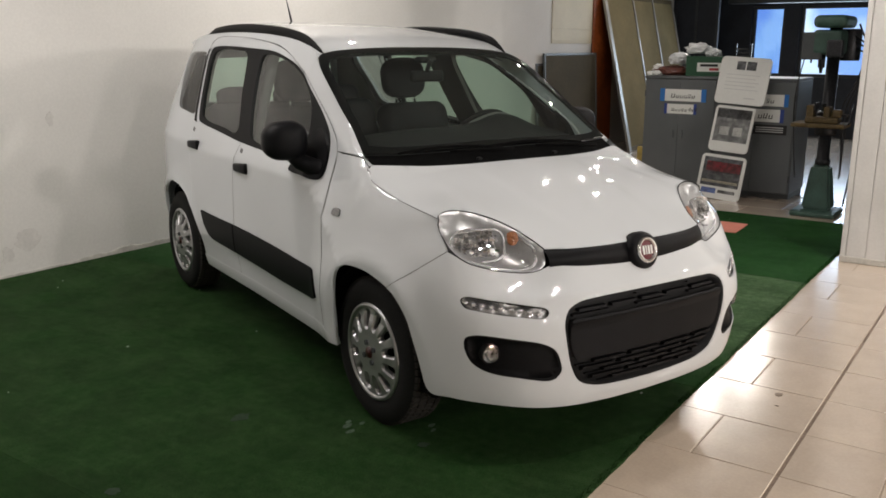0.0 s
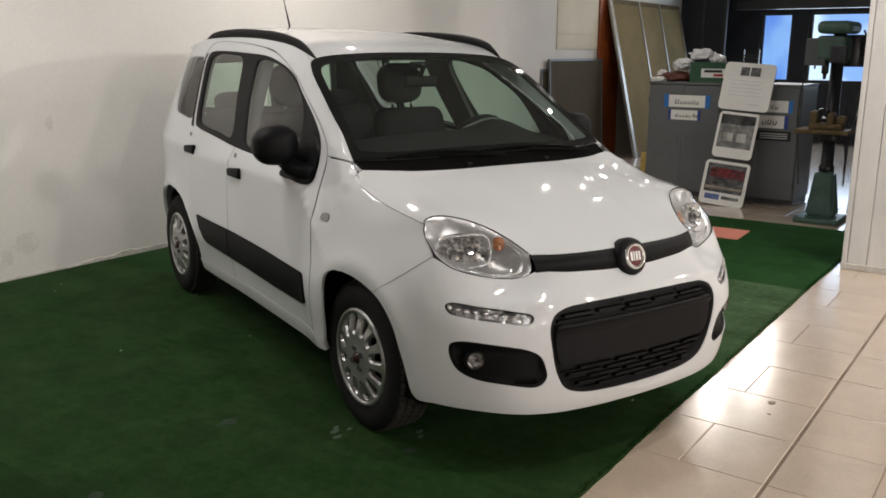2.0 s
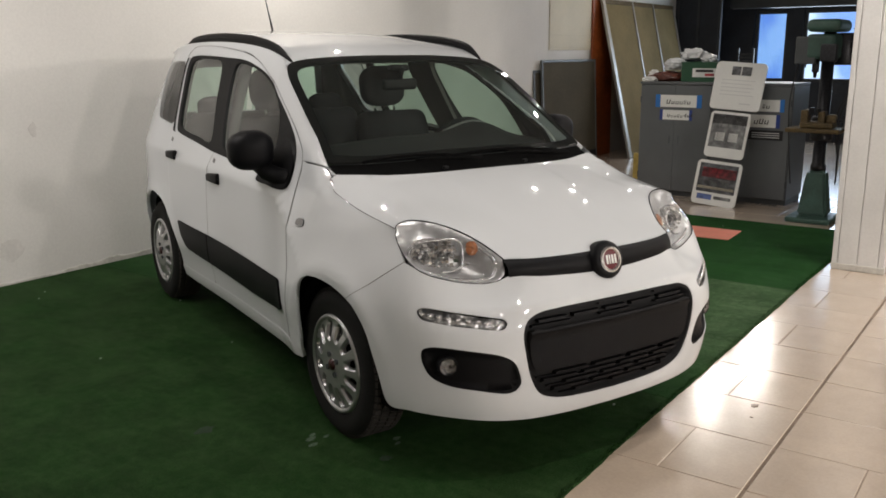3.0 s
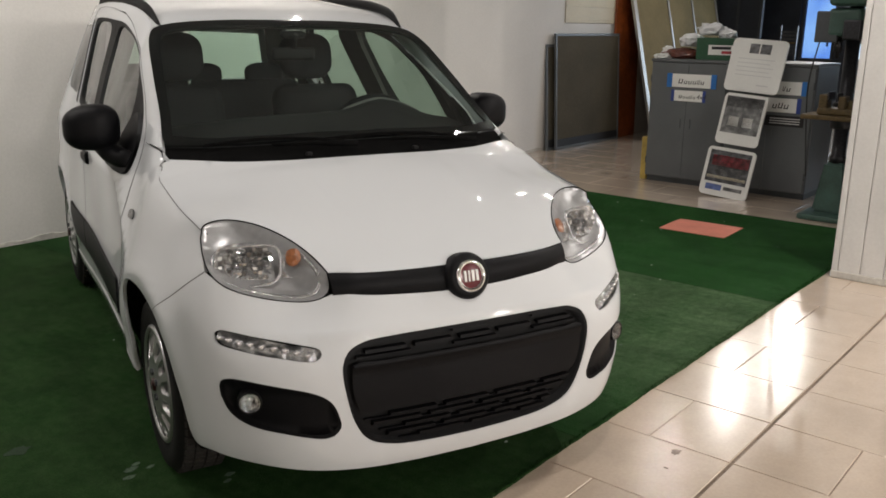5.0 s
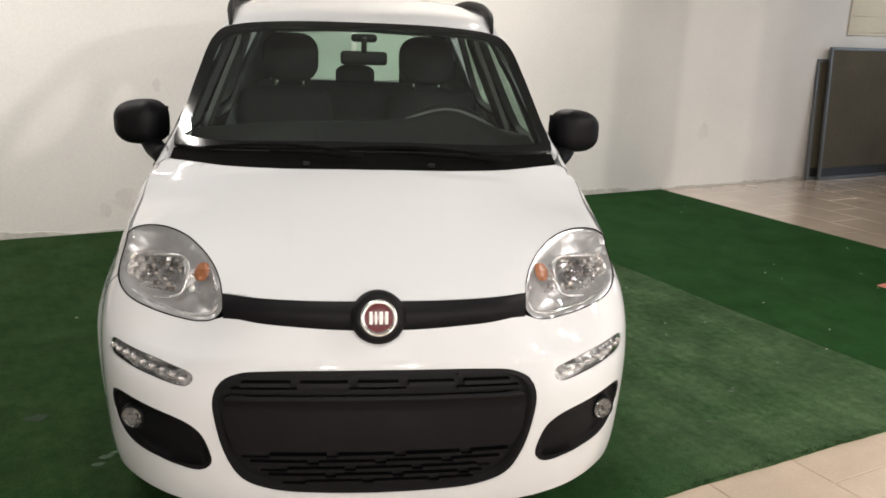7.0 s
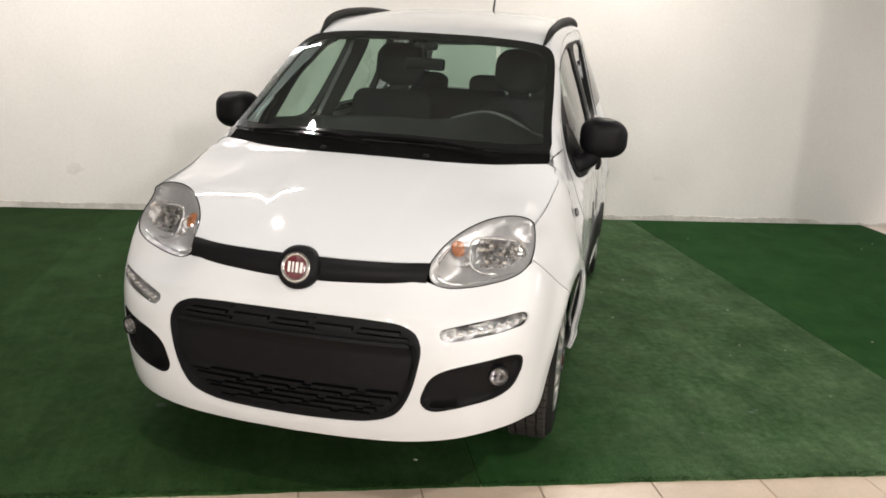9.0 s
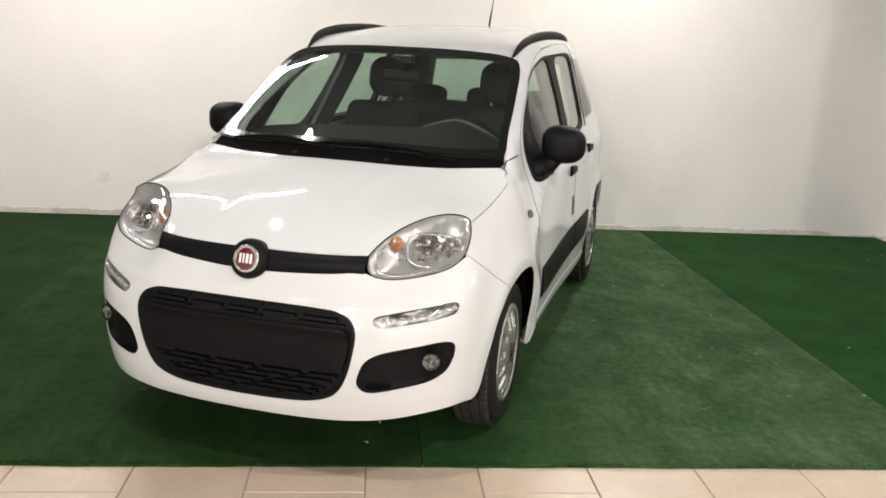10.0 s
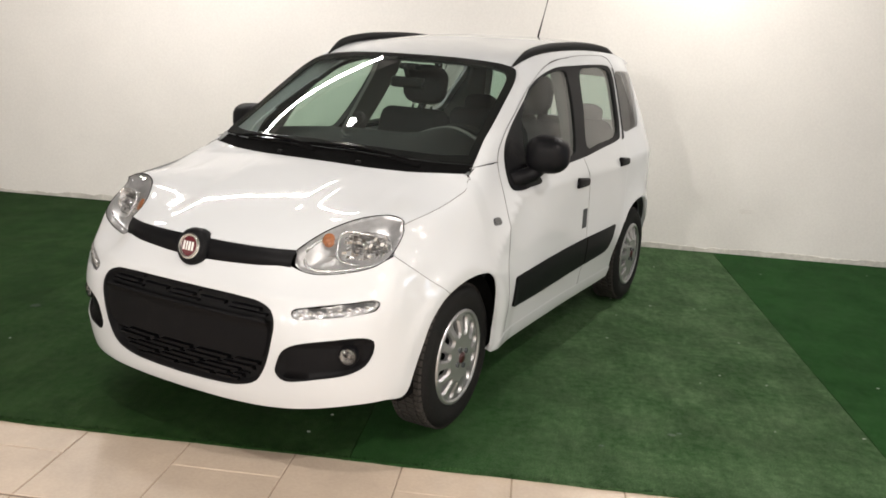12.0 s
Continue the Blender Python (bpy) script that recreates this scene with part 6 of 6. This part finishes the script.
sign("sign", 1.803, 2.268, 0.875, 0.992, "white paper sign with dark word and blue tape", BLUE, 0.05, [(0.038, 0.052), (0.03, 0.036), (0.03, 0.036), (0.03, 0.036), (0.02, 0.05), (0.03, 0.036)])
sign("sign", 1.891, 2.219, 0.752, 0.847, "small white paper sign with navy tape", NAVY, 0.03, [(0.026, 0.036), (0.02, 0.026), (0.02, 0.026), (0.02, 0.036), (0.02, 0.026)], script="4x4")
sign("sign", 1.035, 1.36, 0.862, 0.97, "white paper sign with dark word and blue tape", BLUE, 0.04, [(0.02, 0.05), (0.03, 0.036)], (True, False))
sign("sign", 1.065, 1.4, 0.715, 0.832, "white paper sign with bold dark word", NAVY, 0.035, [(0.036, 0.045), (0.036, 0.06), (0.036, 0.045)], (True, False))
plate = thing("plate", "black plate with pale lines on grey cabinet", "plate", at=(5.648, 1.19, 0.645))
box("plate_face", (-0.004, -0.16, -0.045), (0, 0.16, 0.045), INK, plate, bevel=0.001)
for z in (-0.02, 0.0, 0.02):
    box("print_line", (-0.0052, -0.13, z - 0.004), (-0.0042, 0.12, z + 0.004), GREY_INK, plate, bevel=0)


# ---- three white display boards leaning in a row ----
def rounded_board(w, h, r, thick):
    """A flat board with round corners, its face to -x, about its middle in y and z."""
    pts = []
    for cy, cz, a0 in ((w / 2 - r, h / 2 - r, 0), (-w / 2 + r, h / 2 - r, 90), (-w / 2 + r, -h / 2 + r, 180), (w / 2 - r, -h / 2 + r, 270)):
        pts += [(cy + r * math.cos(radians(a0 + d)), cz + r * math.sin(radians(a0 + d))) for d in range(0, 91, 15)]
    n = len(pts)
    v = [(-thick / 2, a, b) for a, b in pts] + [(thick / 2, a, b) for a, b in pts]
    f = [tuple(range(n))[::-1], tuple(range(n, 2 * n))] + [(i, (i + 1) % n, n + (i + 1) % n, n + i) for i in range(n)]
    return v, [tuple(reversed(q)) for q in f]


def display_board(zc, yc, w, h, tilt, label, prints):
    lean_m = Matrix.Translation((5.318 + 0.215 * zc, yc, zc)) @ Matrix.Rotation(math.atan(0.215), 4, "Y") @ Matrix.Rotation(radians(tilt), 4, "X")
    b = thing("display_board", label, "board", "leaning display boards")
    b.matrix_world = lean_m
    v, f = rounded_board(w, h, 0.04, 0.018)
    part("board", mesh_of("board", v, f, BOARD), b)
    for nm, y0, y1, z0, z1, mat in prints:
        box(nm, (-0.0115, -y1, z0), (-0.0098, -y0, z1), mat, b, bevel=0)
    return b


display_board(1.09, 1.437, 0.465, 0.44, 3.5, "white rounded board with two small photos", [("photo", -0.08, 0.0, 0.1, 0.18, PHOTO_DARK), ("photo", 0.012, 0.1, 0.1, 0.18, PHOTO_DARK)]
              + [("print_line", -0.16, 0.15 - 0.03 * (k % 2), 0.05 - 0.034 * k, 0.056 - 0.034 * k, GREY_INK) for k in range(5)] + [("print_line", 0.04, 0.14, -0.165, -0.155, GREY_INK)])
display_board(0.645, 1.478, 0.37, 0.43, 4, "white rounded board with a dark grey photo", [("photo", -0.16, 0.16, -0.12, 0.19, PHOTO_MID), ("photo_detail", -0.11, -0.02, -0.06, 0.02, PAPER), ("photo_detail", 0.015, 0.1, -0.06, 0.02, PAPER),
              ("photo_detail", -0.16, 0.16, 0.1, 0.187, PHOTO_DARK)])
display_board(0.2, 1.518, 0.42, 0.415, 4, "white rounded board with a red photo", [("photo", -0.18, 0.18, -0.09, 0.18, PHOTO_DARK), ("photo_detail", -0.15, 0.17, 0.05, 0.14, PHOTO_RED), ("photo_detail", -0.12, 0.12, -0.02, 0.04, PHOTO_MID), ("photo_detail", -0.17, 0.17, -0.06, -0.035, CREAM), ("photo_detail", -0.16, -0.02, -0.16, -0.11, PHOTO_BLUE), ("photo_detail", 0.0, 0.16, -0.15, -0.12, PHOTO_MID)])


# ---- things on the cabinets ----
def lump(name, size, at, mat, parent, seed, rough=0.35, turn=0):
    """A crumpled soft form."""
    bm = bmesh.new()
    bmesh.ops.create_icosphere(bm, subdivisions=3, radius=1)
    for vtx in bm.verts:
        k = 1 + rough * noise.noise(vtx.co * 2.2 + Vector((seed, 0, 0))) + 0.5 * rough * noise.noise(vtx.co * 6 + Vector((0, seed, 0)))
        vtx.co *= k
        vtx.co.z = max(vtx.co.z, -0.55)
    bmesh.ops.scale(bm, vec=size, verts=bm.verts)
    bmesh.ops.rotate(bm, matrix=Matrix.Rotation(radians(turn), 3, "Z"), verts=bm.verts)
    bmesh.ops.translate(bm, vec=(at[0], at[1], at[2] + 0.55 * size[2]), verts=bm.verts)
    return part(name, bm_mesh(name, bm, mat), parent)


TOP_Z = 1.118
gb = thing("box", "green cardboard box with white label on cabinet", "box", at=(5.9, 1.86, TOP_Z), turn=(0, 0, 4))
for nm, lo, hi in (("box_front", (-0.14, -0.21, 0), (-0.132, 0.21, 0.19)), ("box_back", (0.132, -0.21, 0), (0.14, 0.21, 0.19)), ("box_side", (-0.132, -0.21, 0), (0.132, -0.202, 0.19)),
                   ("box_side", (-0.132, 0.202, 0), (0.132, 0.21, 0.19)), ("box_base", (-0.132, -0.202, 0), (0.132, 0.202, 0.006))):
    box(nm, lo, hi, GREEN_BOX, gb, bevel=0.002)
box("label", (-0.1415, -0.13, 0.045), (-0.1402, 0.1, 0.13), PAPER, gb, "white label", bevel=0)
for k, (z, y0, y1) in enumerate(((0.105, -0.1, 0.07), (0.068, -0.11, -0.02))):
    box("print_bar", (-0.1426, y0, z - 0.012), (-0.1416, y1, z + 0.012), INK if k == 0 else PHOTO_RED, gb, bevel=0)
bag = thing("plastic_bag", "crumpled white plastic bags on cabinet", "bag", at=(0, 0, 0))
lump("bag_fold", (0.12, 0.11, 0.075), (5.95, 2.2, 1.225), BAG, bag, 3.1)
lump("bag_fold", (0.11, 0.12, 0.07), (6.0, 2.02, 1.33), BAG, bag, 7.7, 0.4)
lump("bag_fold", (0.09, 0.07, 0.05), (5.9, 1.84, 1.3), BAG, bag, 11.3, 0.5)
lump("bag_fold", (0.1, 0.12, 0.06), (6.03, 2.16, TOP_Z), BAG, bag, 12.9, 0.4)
pack = thing("package", "brown wrapped package on grey cabinet", "package", at=(0, 0, 0))
lump("package_body", (0.12, 0.19, 0.06), (5.88, 2.25, TOP_Z), BROWN_PACK, pack, 5.2, 0.25)
paper_thing = thing("paper_scrap", "crumpled white paper on cabinet edge", "paper", at=(0, 0, 0))
lump("paper_fold", (0.09, 0.07, 0.03), (5.76, 2.38, TOP_Z), PAPER, paper_thing, 9.4, 0.5)
lump("paper_fold", (0.05, 0.05, 0.05), (5.9, 2.4, TOP_Z + 0.03), PAPER, paper_thing, 2.4, 0.5)
plank = thing("plank", "short yellow wooden plank beside the cabinet", "plank", at=(5.74, 2.475, FLOOR_Z))
box("plank_body", (-0.03, -0.03, 0), (0.03, 0.03, 0.4), YELLOW_WOOD, plank, bevel=0.005)

# ---- drill press ----
drill = thing("drill_press", "old green pillar drill standing beside cabinets", "drill press", at=(5.12, 0.6, FLOOR_Z))
bm = box_bm((0.42, 0.36, 0.045), 0.015, 2, (0, 0, 0.0225))
part("base_plate", bm_mesh("base_plate", bm, MACHINE_GREEN), drill)
bm = bmesh.new()
bmesh.ops.create_cube(bm, size=1)
bmesh.ops.scale(bm, vec=(0.22, 0.24, 0.38), verts=bm.verts)
for vtx in bm.verts:
    if vtx.co.z > 0:
        vtx.co.x *= 0.6
        vtx.co.y *= 0.62
bmesh.ops.bevel(bm, geom=bm.edges[:], offset=0.02, segments=2, affect="EDGES")
bmesh.ops.translate(bm, vec=(0.04, 0, 0.235), verts=bm.verts)
part("pedestal", bm_mesh("pedestal", bm, MACHINE_GREEN), drill)
v, t = lathe([(0.0, 0.42), (0.062, 0.42), (0.062, 0.47), (0.05, 0.48), (0.05, 1.64), (0.0, 1.64)], 24)
part("column", mesh_of("column", [(p[0] + 0.05, p[1], p[2]) for p in v], t, OILY, smooth=True), drill, "dark oily steel column")
bm = box_bm((0.3, 0.42, 0.035), 0.008, 2, (-0.08, 0.02, 0.775))
box_bm((0.12, 0.14, 0.1), 0.02, 2, (0.05, 0, 0.735), bm)
part("table", bm_mesh("table", bm, BRASSY), drill, "rust-yellow work table")
bm = box_bm((0.18, 0.26, 0.05), 0.012, 2, (-0.1, 0.0, 0.818))
box_bm((0.13, 0.06, 0.11), 0.012, 2, (-0.1, 0.1, 0.885), bm)
box_bm((0.12, 0.05, 0.1), 0.01, 2, (-0.1, -0.03, 0.88), bm)
box_bm((0.08, 0.08, 0.07), 0.016, 2, (-0.09, -0.1, 0.87), bm)
vise = part("vise", bm_mesh("vise", bm, BRASSY), drill, "rusty machine vise")
bm = box_bm((0.14, 0.014, 0.06), 0.004, 1, (-0.1, 0.0605, 0.93))
box_bm((0.13, 0.014, 0.06), 0.004, 1, (-0.1, 0.0045, 0.92), bm)
part("vise_jaw", bm_mesh("vise_jaw", bm, OILY), vise, "dark steel vise jaws")
v, t = tube([(-0.2, -0.215, 0.8), (-0.1, -0.215, 0.87), (-0.02, -0.215, 0.95)], 0.009, 8)
part("vise_handle", mesh_of("vise_handle", v, t, OILY, smooth=True), vise)
v, t = tube([(-0.1, -0.08, 0.86), (-0.1, -0.2, 0.86)], 0.012, 8)
part("vise_screw", mesh_of("vise_screw", v, t, OILY, smooth=True), vise)
bm = box_bm((0.34, 0.22, 0.2), 0.03, 3, (-0.02, 0.02, 1.45))
part("head", bm_mesh("head", bm, MACHINE_GREEN), drill, "green gearbox head")
bm = box_bm((0.46, 0.26, 0.1), 0.04, 3, (0.0, 0.0, 1.615))
part("belt_cover", bm_mesh("belt_cover", bm, MACHINE_GREEN), drill, "green belt cover")
v, t = lathe([(0.0, -0.14), (0.08, -0.14), (0.085, -0.12), (0.085, 0.1), (0.07, 0.12), (0.0, 0.12)], 22, "z")
part("motor", mesh_of("motor", [(p[0] + 0.16, p[1] - 0.1, p[2] + 1.44) for p in v], t, OILY, smooth=True), drill, "dark electric motor")
v, t = lathe([(0.0, 1.2), (0.012, 1.2), (0.016, 1.24), (0.028, 1.25), (0.028, 1.36), (0.0, 1.36)], 18)
part("spindle", mesh_of("spindle", [(p[0] - 0.1, p[1] + 0.06, p[2]) for p in v], t, OILY, smooth=True), drill, "steel spindle and chuck")
for k in range(3):
    a = radians(120 * k + 40)
    v, t = tube([(-0.05, 0.14, 1.42), (-0.05 + 0.14 * math.cos(a), 0.16, 1.42 + 0.14 * math.sin(a))], 0.008, 8)
    part("feed_lever", mesh_of("feed_lever", v, t, OILY, smooth=True), drill)
v, t = tube(spline([(0.2, -0.15, 1.6), (0.24, -0.22, 1.4), (0.22, -0.2, 1.0), (0.2, -0.22, 0.6), (0.15, -0.18, 0.06)], 0.05), 0.008, 8)
part("power_cable", mesh_of("power_cable", v, t, INK, smooth=True), drill, "black power cable")
v, t = tube(spline([(-0.05, 0.2, 1.36), (-0.02, 0.26, 1.0), (0.0, 0.24, 0.6), (-0.02, 0.2, 0.3)], 0.05), 0.005, 8)
part("power_cable", mesh_of("power_cable", v, t, INK, smooth=True), drill, "black power cable")

bm = box_bm((0.1, 0.12, 0.14), 0.012, 2, (-0.17, -0.05, 1.4))
part("switch_box", bm_mesh("switch_box", bm, OILY), drill, "dark switch box")
bm = box_bm((0.05, 0.16, 0.22), 0.01, 2, (-0.16, 0.13, 1.42))
part("depth_gauge", bm_mesh("depth_gauge", bm, STEEL_DARK), drill, "dark depth stop")
v, t = lathe([(0.0, 0.72), (0.085, 0.72), (0.09, 0.74), (0.09, 0.9), (0.075, 0.92), (0.0, 0.92)], 20)
part("table_clamp", mesh_of("table_clamp", [(p[0] + 0.05, p[1], p[2] - 0.04) for p in v], t, OILY, smooth=True), drill, "dark clamp on column")
for k in range(3):
    v, t = tube(spline([(0.1, -0.12 - 0.02 * k, 1.52 - 0.06 * k), (0.06, -0.24 - 0.03 * k, 1.42 - 0.05 * k), (0.08, -0.2 - 0.02 * k, 1.15), (0.1, -0.1 - 0.03 * k, 0.9), (0.12, -0.13, 0.5 - 0.1 * k)], 0.05), 0.007, 8)
    part("hose", mesh_of("hose", v, t, INK, smooth=True), drill, "black rubber hose")

chest = thing("tool_chest", "dark metal tool chest standing behind pillar drill", "chest", at=(6.3, -0.3, FLOOR_Z))
box("chest_body", (0, 0, 0.03), (0.5, 0.78, 0.5), DARK_WALL, chest, bevel=0.008)
box("chest_lid", (-0.008, -0.008, 0.502), (0.508, 0.788, 0.54), STEEL_DARK, chest, bevel=0.008)
box("chest_plinth", (0.02, 0.02, 0), (0.48, 0.76, 0.029), INK, chest, bevel=0.002)

# ---- panels by the white wall ----
def leaning_panel(x0, x1, h, gap, label):
    p = thing("panel", label, "panel", "leaning panels", (x0, WALL_Y - gap, FLOOR_Z), (-3, 0, 0))
    w = x1 - x0
    box("panel_face", (0.03, -0.02, 0.12), (w - 0.03, -0.006, h - 0.03), SLATE, p, bevel=0)
    for lo, hi in (((0, -0.028, 0), (0.03, 0, h)), ((w - 0.03, -0.028, 0), (w, 0, h)), ((0.03, -0.028, h - 0.03), (w - 0.03, 0, h)), ((0.03, -0.028, 0), (w - 0.03, 0, 0.03))):
        box("frame_bar", lo, hi, STEEL, p, bevel=0.003)
    box("foot_strip", (0.03, -0.024, 0.031), (w - 0.03, -0.002, 0.119), INK, p, "black foot strip", bevel=0.002)
    return p


leaning_panel(6.74, 8.22, 1.32, 0.1, "grey framed panel leaning on white wall")
leaning_panel(6.62, 7.9, 1.2, 0.05, "second grey framed panel behind the first")
post = thing("board", "tall orange stained wooden board standing against white wall", "board", at=(8.14, 4.175, FLOOR_Z), turn=(-1, 0, 0))
box("board_body", (0, -0.012, 0), (0.62, 0.012, 2.13), WOOD_ORANGE, post, bevel=0.004)
frame_thing = thing("partition_frame", "aluminium partition with pale panes leaning", "partition", at=(8.36, 3.67, FLOOR_Z), turn=(-13.2, 0, 0))
for x in (0.0, 0.93, 1.68, 2.5):
    box("upright", (x - 0.04 * (x == 0) - 0.022, -0.018, 0), (x + 0.022, 0.018, 2.16), ALU, frame_thing, bevel=0.003)
for z in (0.03, 2.13):
    box("rail", (0.023, -0.016, z - 0.03), (2.477, 0.016, z + 0.03), BRASSY, frame_thing, "brown rail", bevel=0.003)
for a, b in ((0.023, 0.907), (0.953, 1.657), (1.703, 2.477)):
    box("pane", (a, -0.005, 0.061), (b, 0.005, 2.099), PALE_PANE, frame_thing, "pale translucent pane", bevel=0)
# dark partition and shelf before the far windows
part_dark = thing("screen", "dark grey office screen before far windows", "screen", at=(11.24, 3.5, FLOOR_Z))
box("screen_face", (0, 0, 0), (0.05, 0.72, 2.6), DARK_WALL, part_dark, bevel=0.004)
for y in (0.0, 0.34, 0.68):
    box("screen_post", (-0.02, y, 0), (-0.001, y + 0.04, 2.6), STEEL_DARK, part_dark, bevel=0.003)
rack = thing("rack", "small dark slatted rack beside far window", "rack", at=(10.9, 2.98, FLOOR_Z))
for k in range(7):
    box("rack_slat", (-0.02, -0.11, 1.05 + 0.05 * k), (0.02, 0.1, 1.075 + 0.05 * k), BRASSY if k == 3 else STEEL_DARK, rack, bevel=0.003)
for y in (-0.125, 0.1):
    box("rack_post", (-0.02, y, 0), (0.02, y + 0.024, 1.45), STEEL_DARK, rack, bevel=0.002)

# ---- floor tiles: columns 0.385 m wide, alternate ones shifted; one wide joint runs along the hall ----
COL, ROW, JOINT_X, JOINT_Y = 0.388, 0.61, 0.088, -0.33
tile_meshes = {}


def tile_mesh(w, d):
    key = (round(w, 3), round(d, 3))
    if key not in tile_meshes:
        e = 0.0025
        x, y = key[0] / 2, key[1] / 2
        v = [(-x, -y, -0.008), (x, -y, -0.008), (x, y, -0.008), (-x, y, -0.008), (-x, -y, -e), (x, -y, -e), (x, y, -e), (-x, y, -e),
             (-x + e, -y + e, 0), (x - e, -y + e, 0), (x - e, y - e, 0), (-x + e, y - e, 0)]
        f = [(8, 9, 10, 11)] + [(a, a + 1 if a % 4 < 3 else a - 3, (a + 1 if a % 4 < 3 else a - 3) + 4, a + 4) for a in range(8)]
        tile_meshes[key] = mesh_of("tile", v, f, TILE)
    return tile_meshes[key]


rest_v, rest_f = [], []
rng = random.Random(4)


def lay(x0, x1, y0, y1, close):
    gap = 0.0035
    a, b, c, d = x0 + gap / 2, x1 - gap / 2, y0 + (0.006 if abs(y0 - JOINT_Y) < 1e-6 else gap / 2), y1 - (0.006 if abs(y1 - JOINT_Y) < 1e-6 else gap / 2)
    if b - a < 0.02 or d - c < 0.02:
        return
    me = tile_mesh(b - a, d - c)
    at = ((a + b) / 2, (c + d) / 2, FLOOR_Z)
    if close:
        ob = part("tile", me, floor)
        ob.matrix_basis = pose(*at, rng.uniform(-0.12, 0.12), rng.uniform(-0.12, 0.12), 0)
    else:
        k = len(rest_v)
        rest_v.extend((v.co[0] + at[0], v.co[1] + at[1], v.co[2] + at[2]) for v in me.vertices)
        rest_f.extend(tuple(i + k for i in p.vertices) for p in me.polygons)


for col in range(-18, 32):
    x0 = JOINT_X + COL * col
    x1 = x0 + COL
    first = JOINT_Y - (0.0 if col % 2 else ROW - 0.3) - ROW * 18
    cuts = sorted({JOINT_Y} | {round(first + ROW * k, 4) for k in range(29)})
    for y0, y1 in zip(cuts, cuts[1:]):
        if x1 <= 4.72 and x0 >= -6.3:
            y1 = min(y1, EDGE_Y + 0.03)
        y0 = max(y0, SOUTH)
        if y1 - y0 < 0.03 or y1 > 5.3:
            continue
        close = -3.0 < x0 < 5.0 and -1.9 < y0
        lay(x0, x1, y0, y1, close)
rest = part("tile_field", mesh_of("tile_field", rest_v, rest_f, TILE), floor, "beige tiles further off")
rest["kind"] = "stuff"
blot("glue_spot", 0.815, -0.156, 0.016, GROUT, floor, FLOOR_Z + 0.0015, 1.6, 31)
blot("glue_spot", 0.69, -0.18, 0.008, GROUT, floor, FLOOR_Z + 0.0015, 0.5, 33)
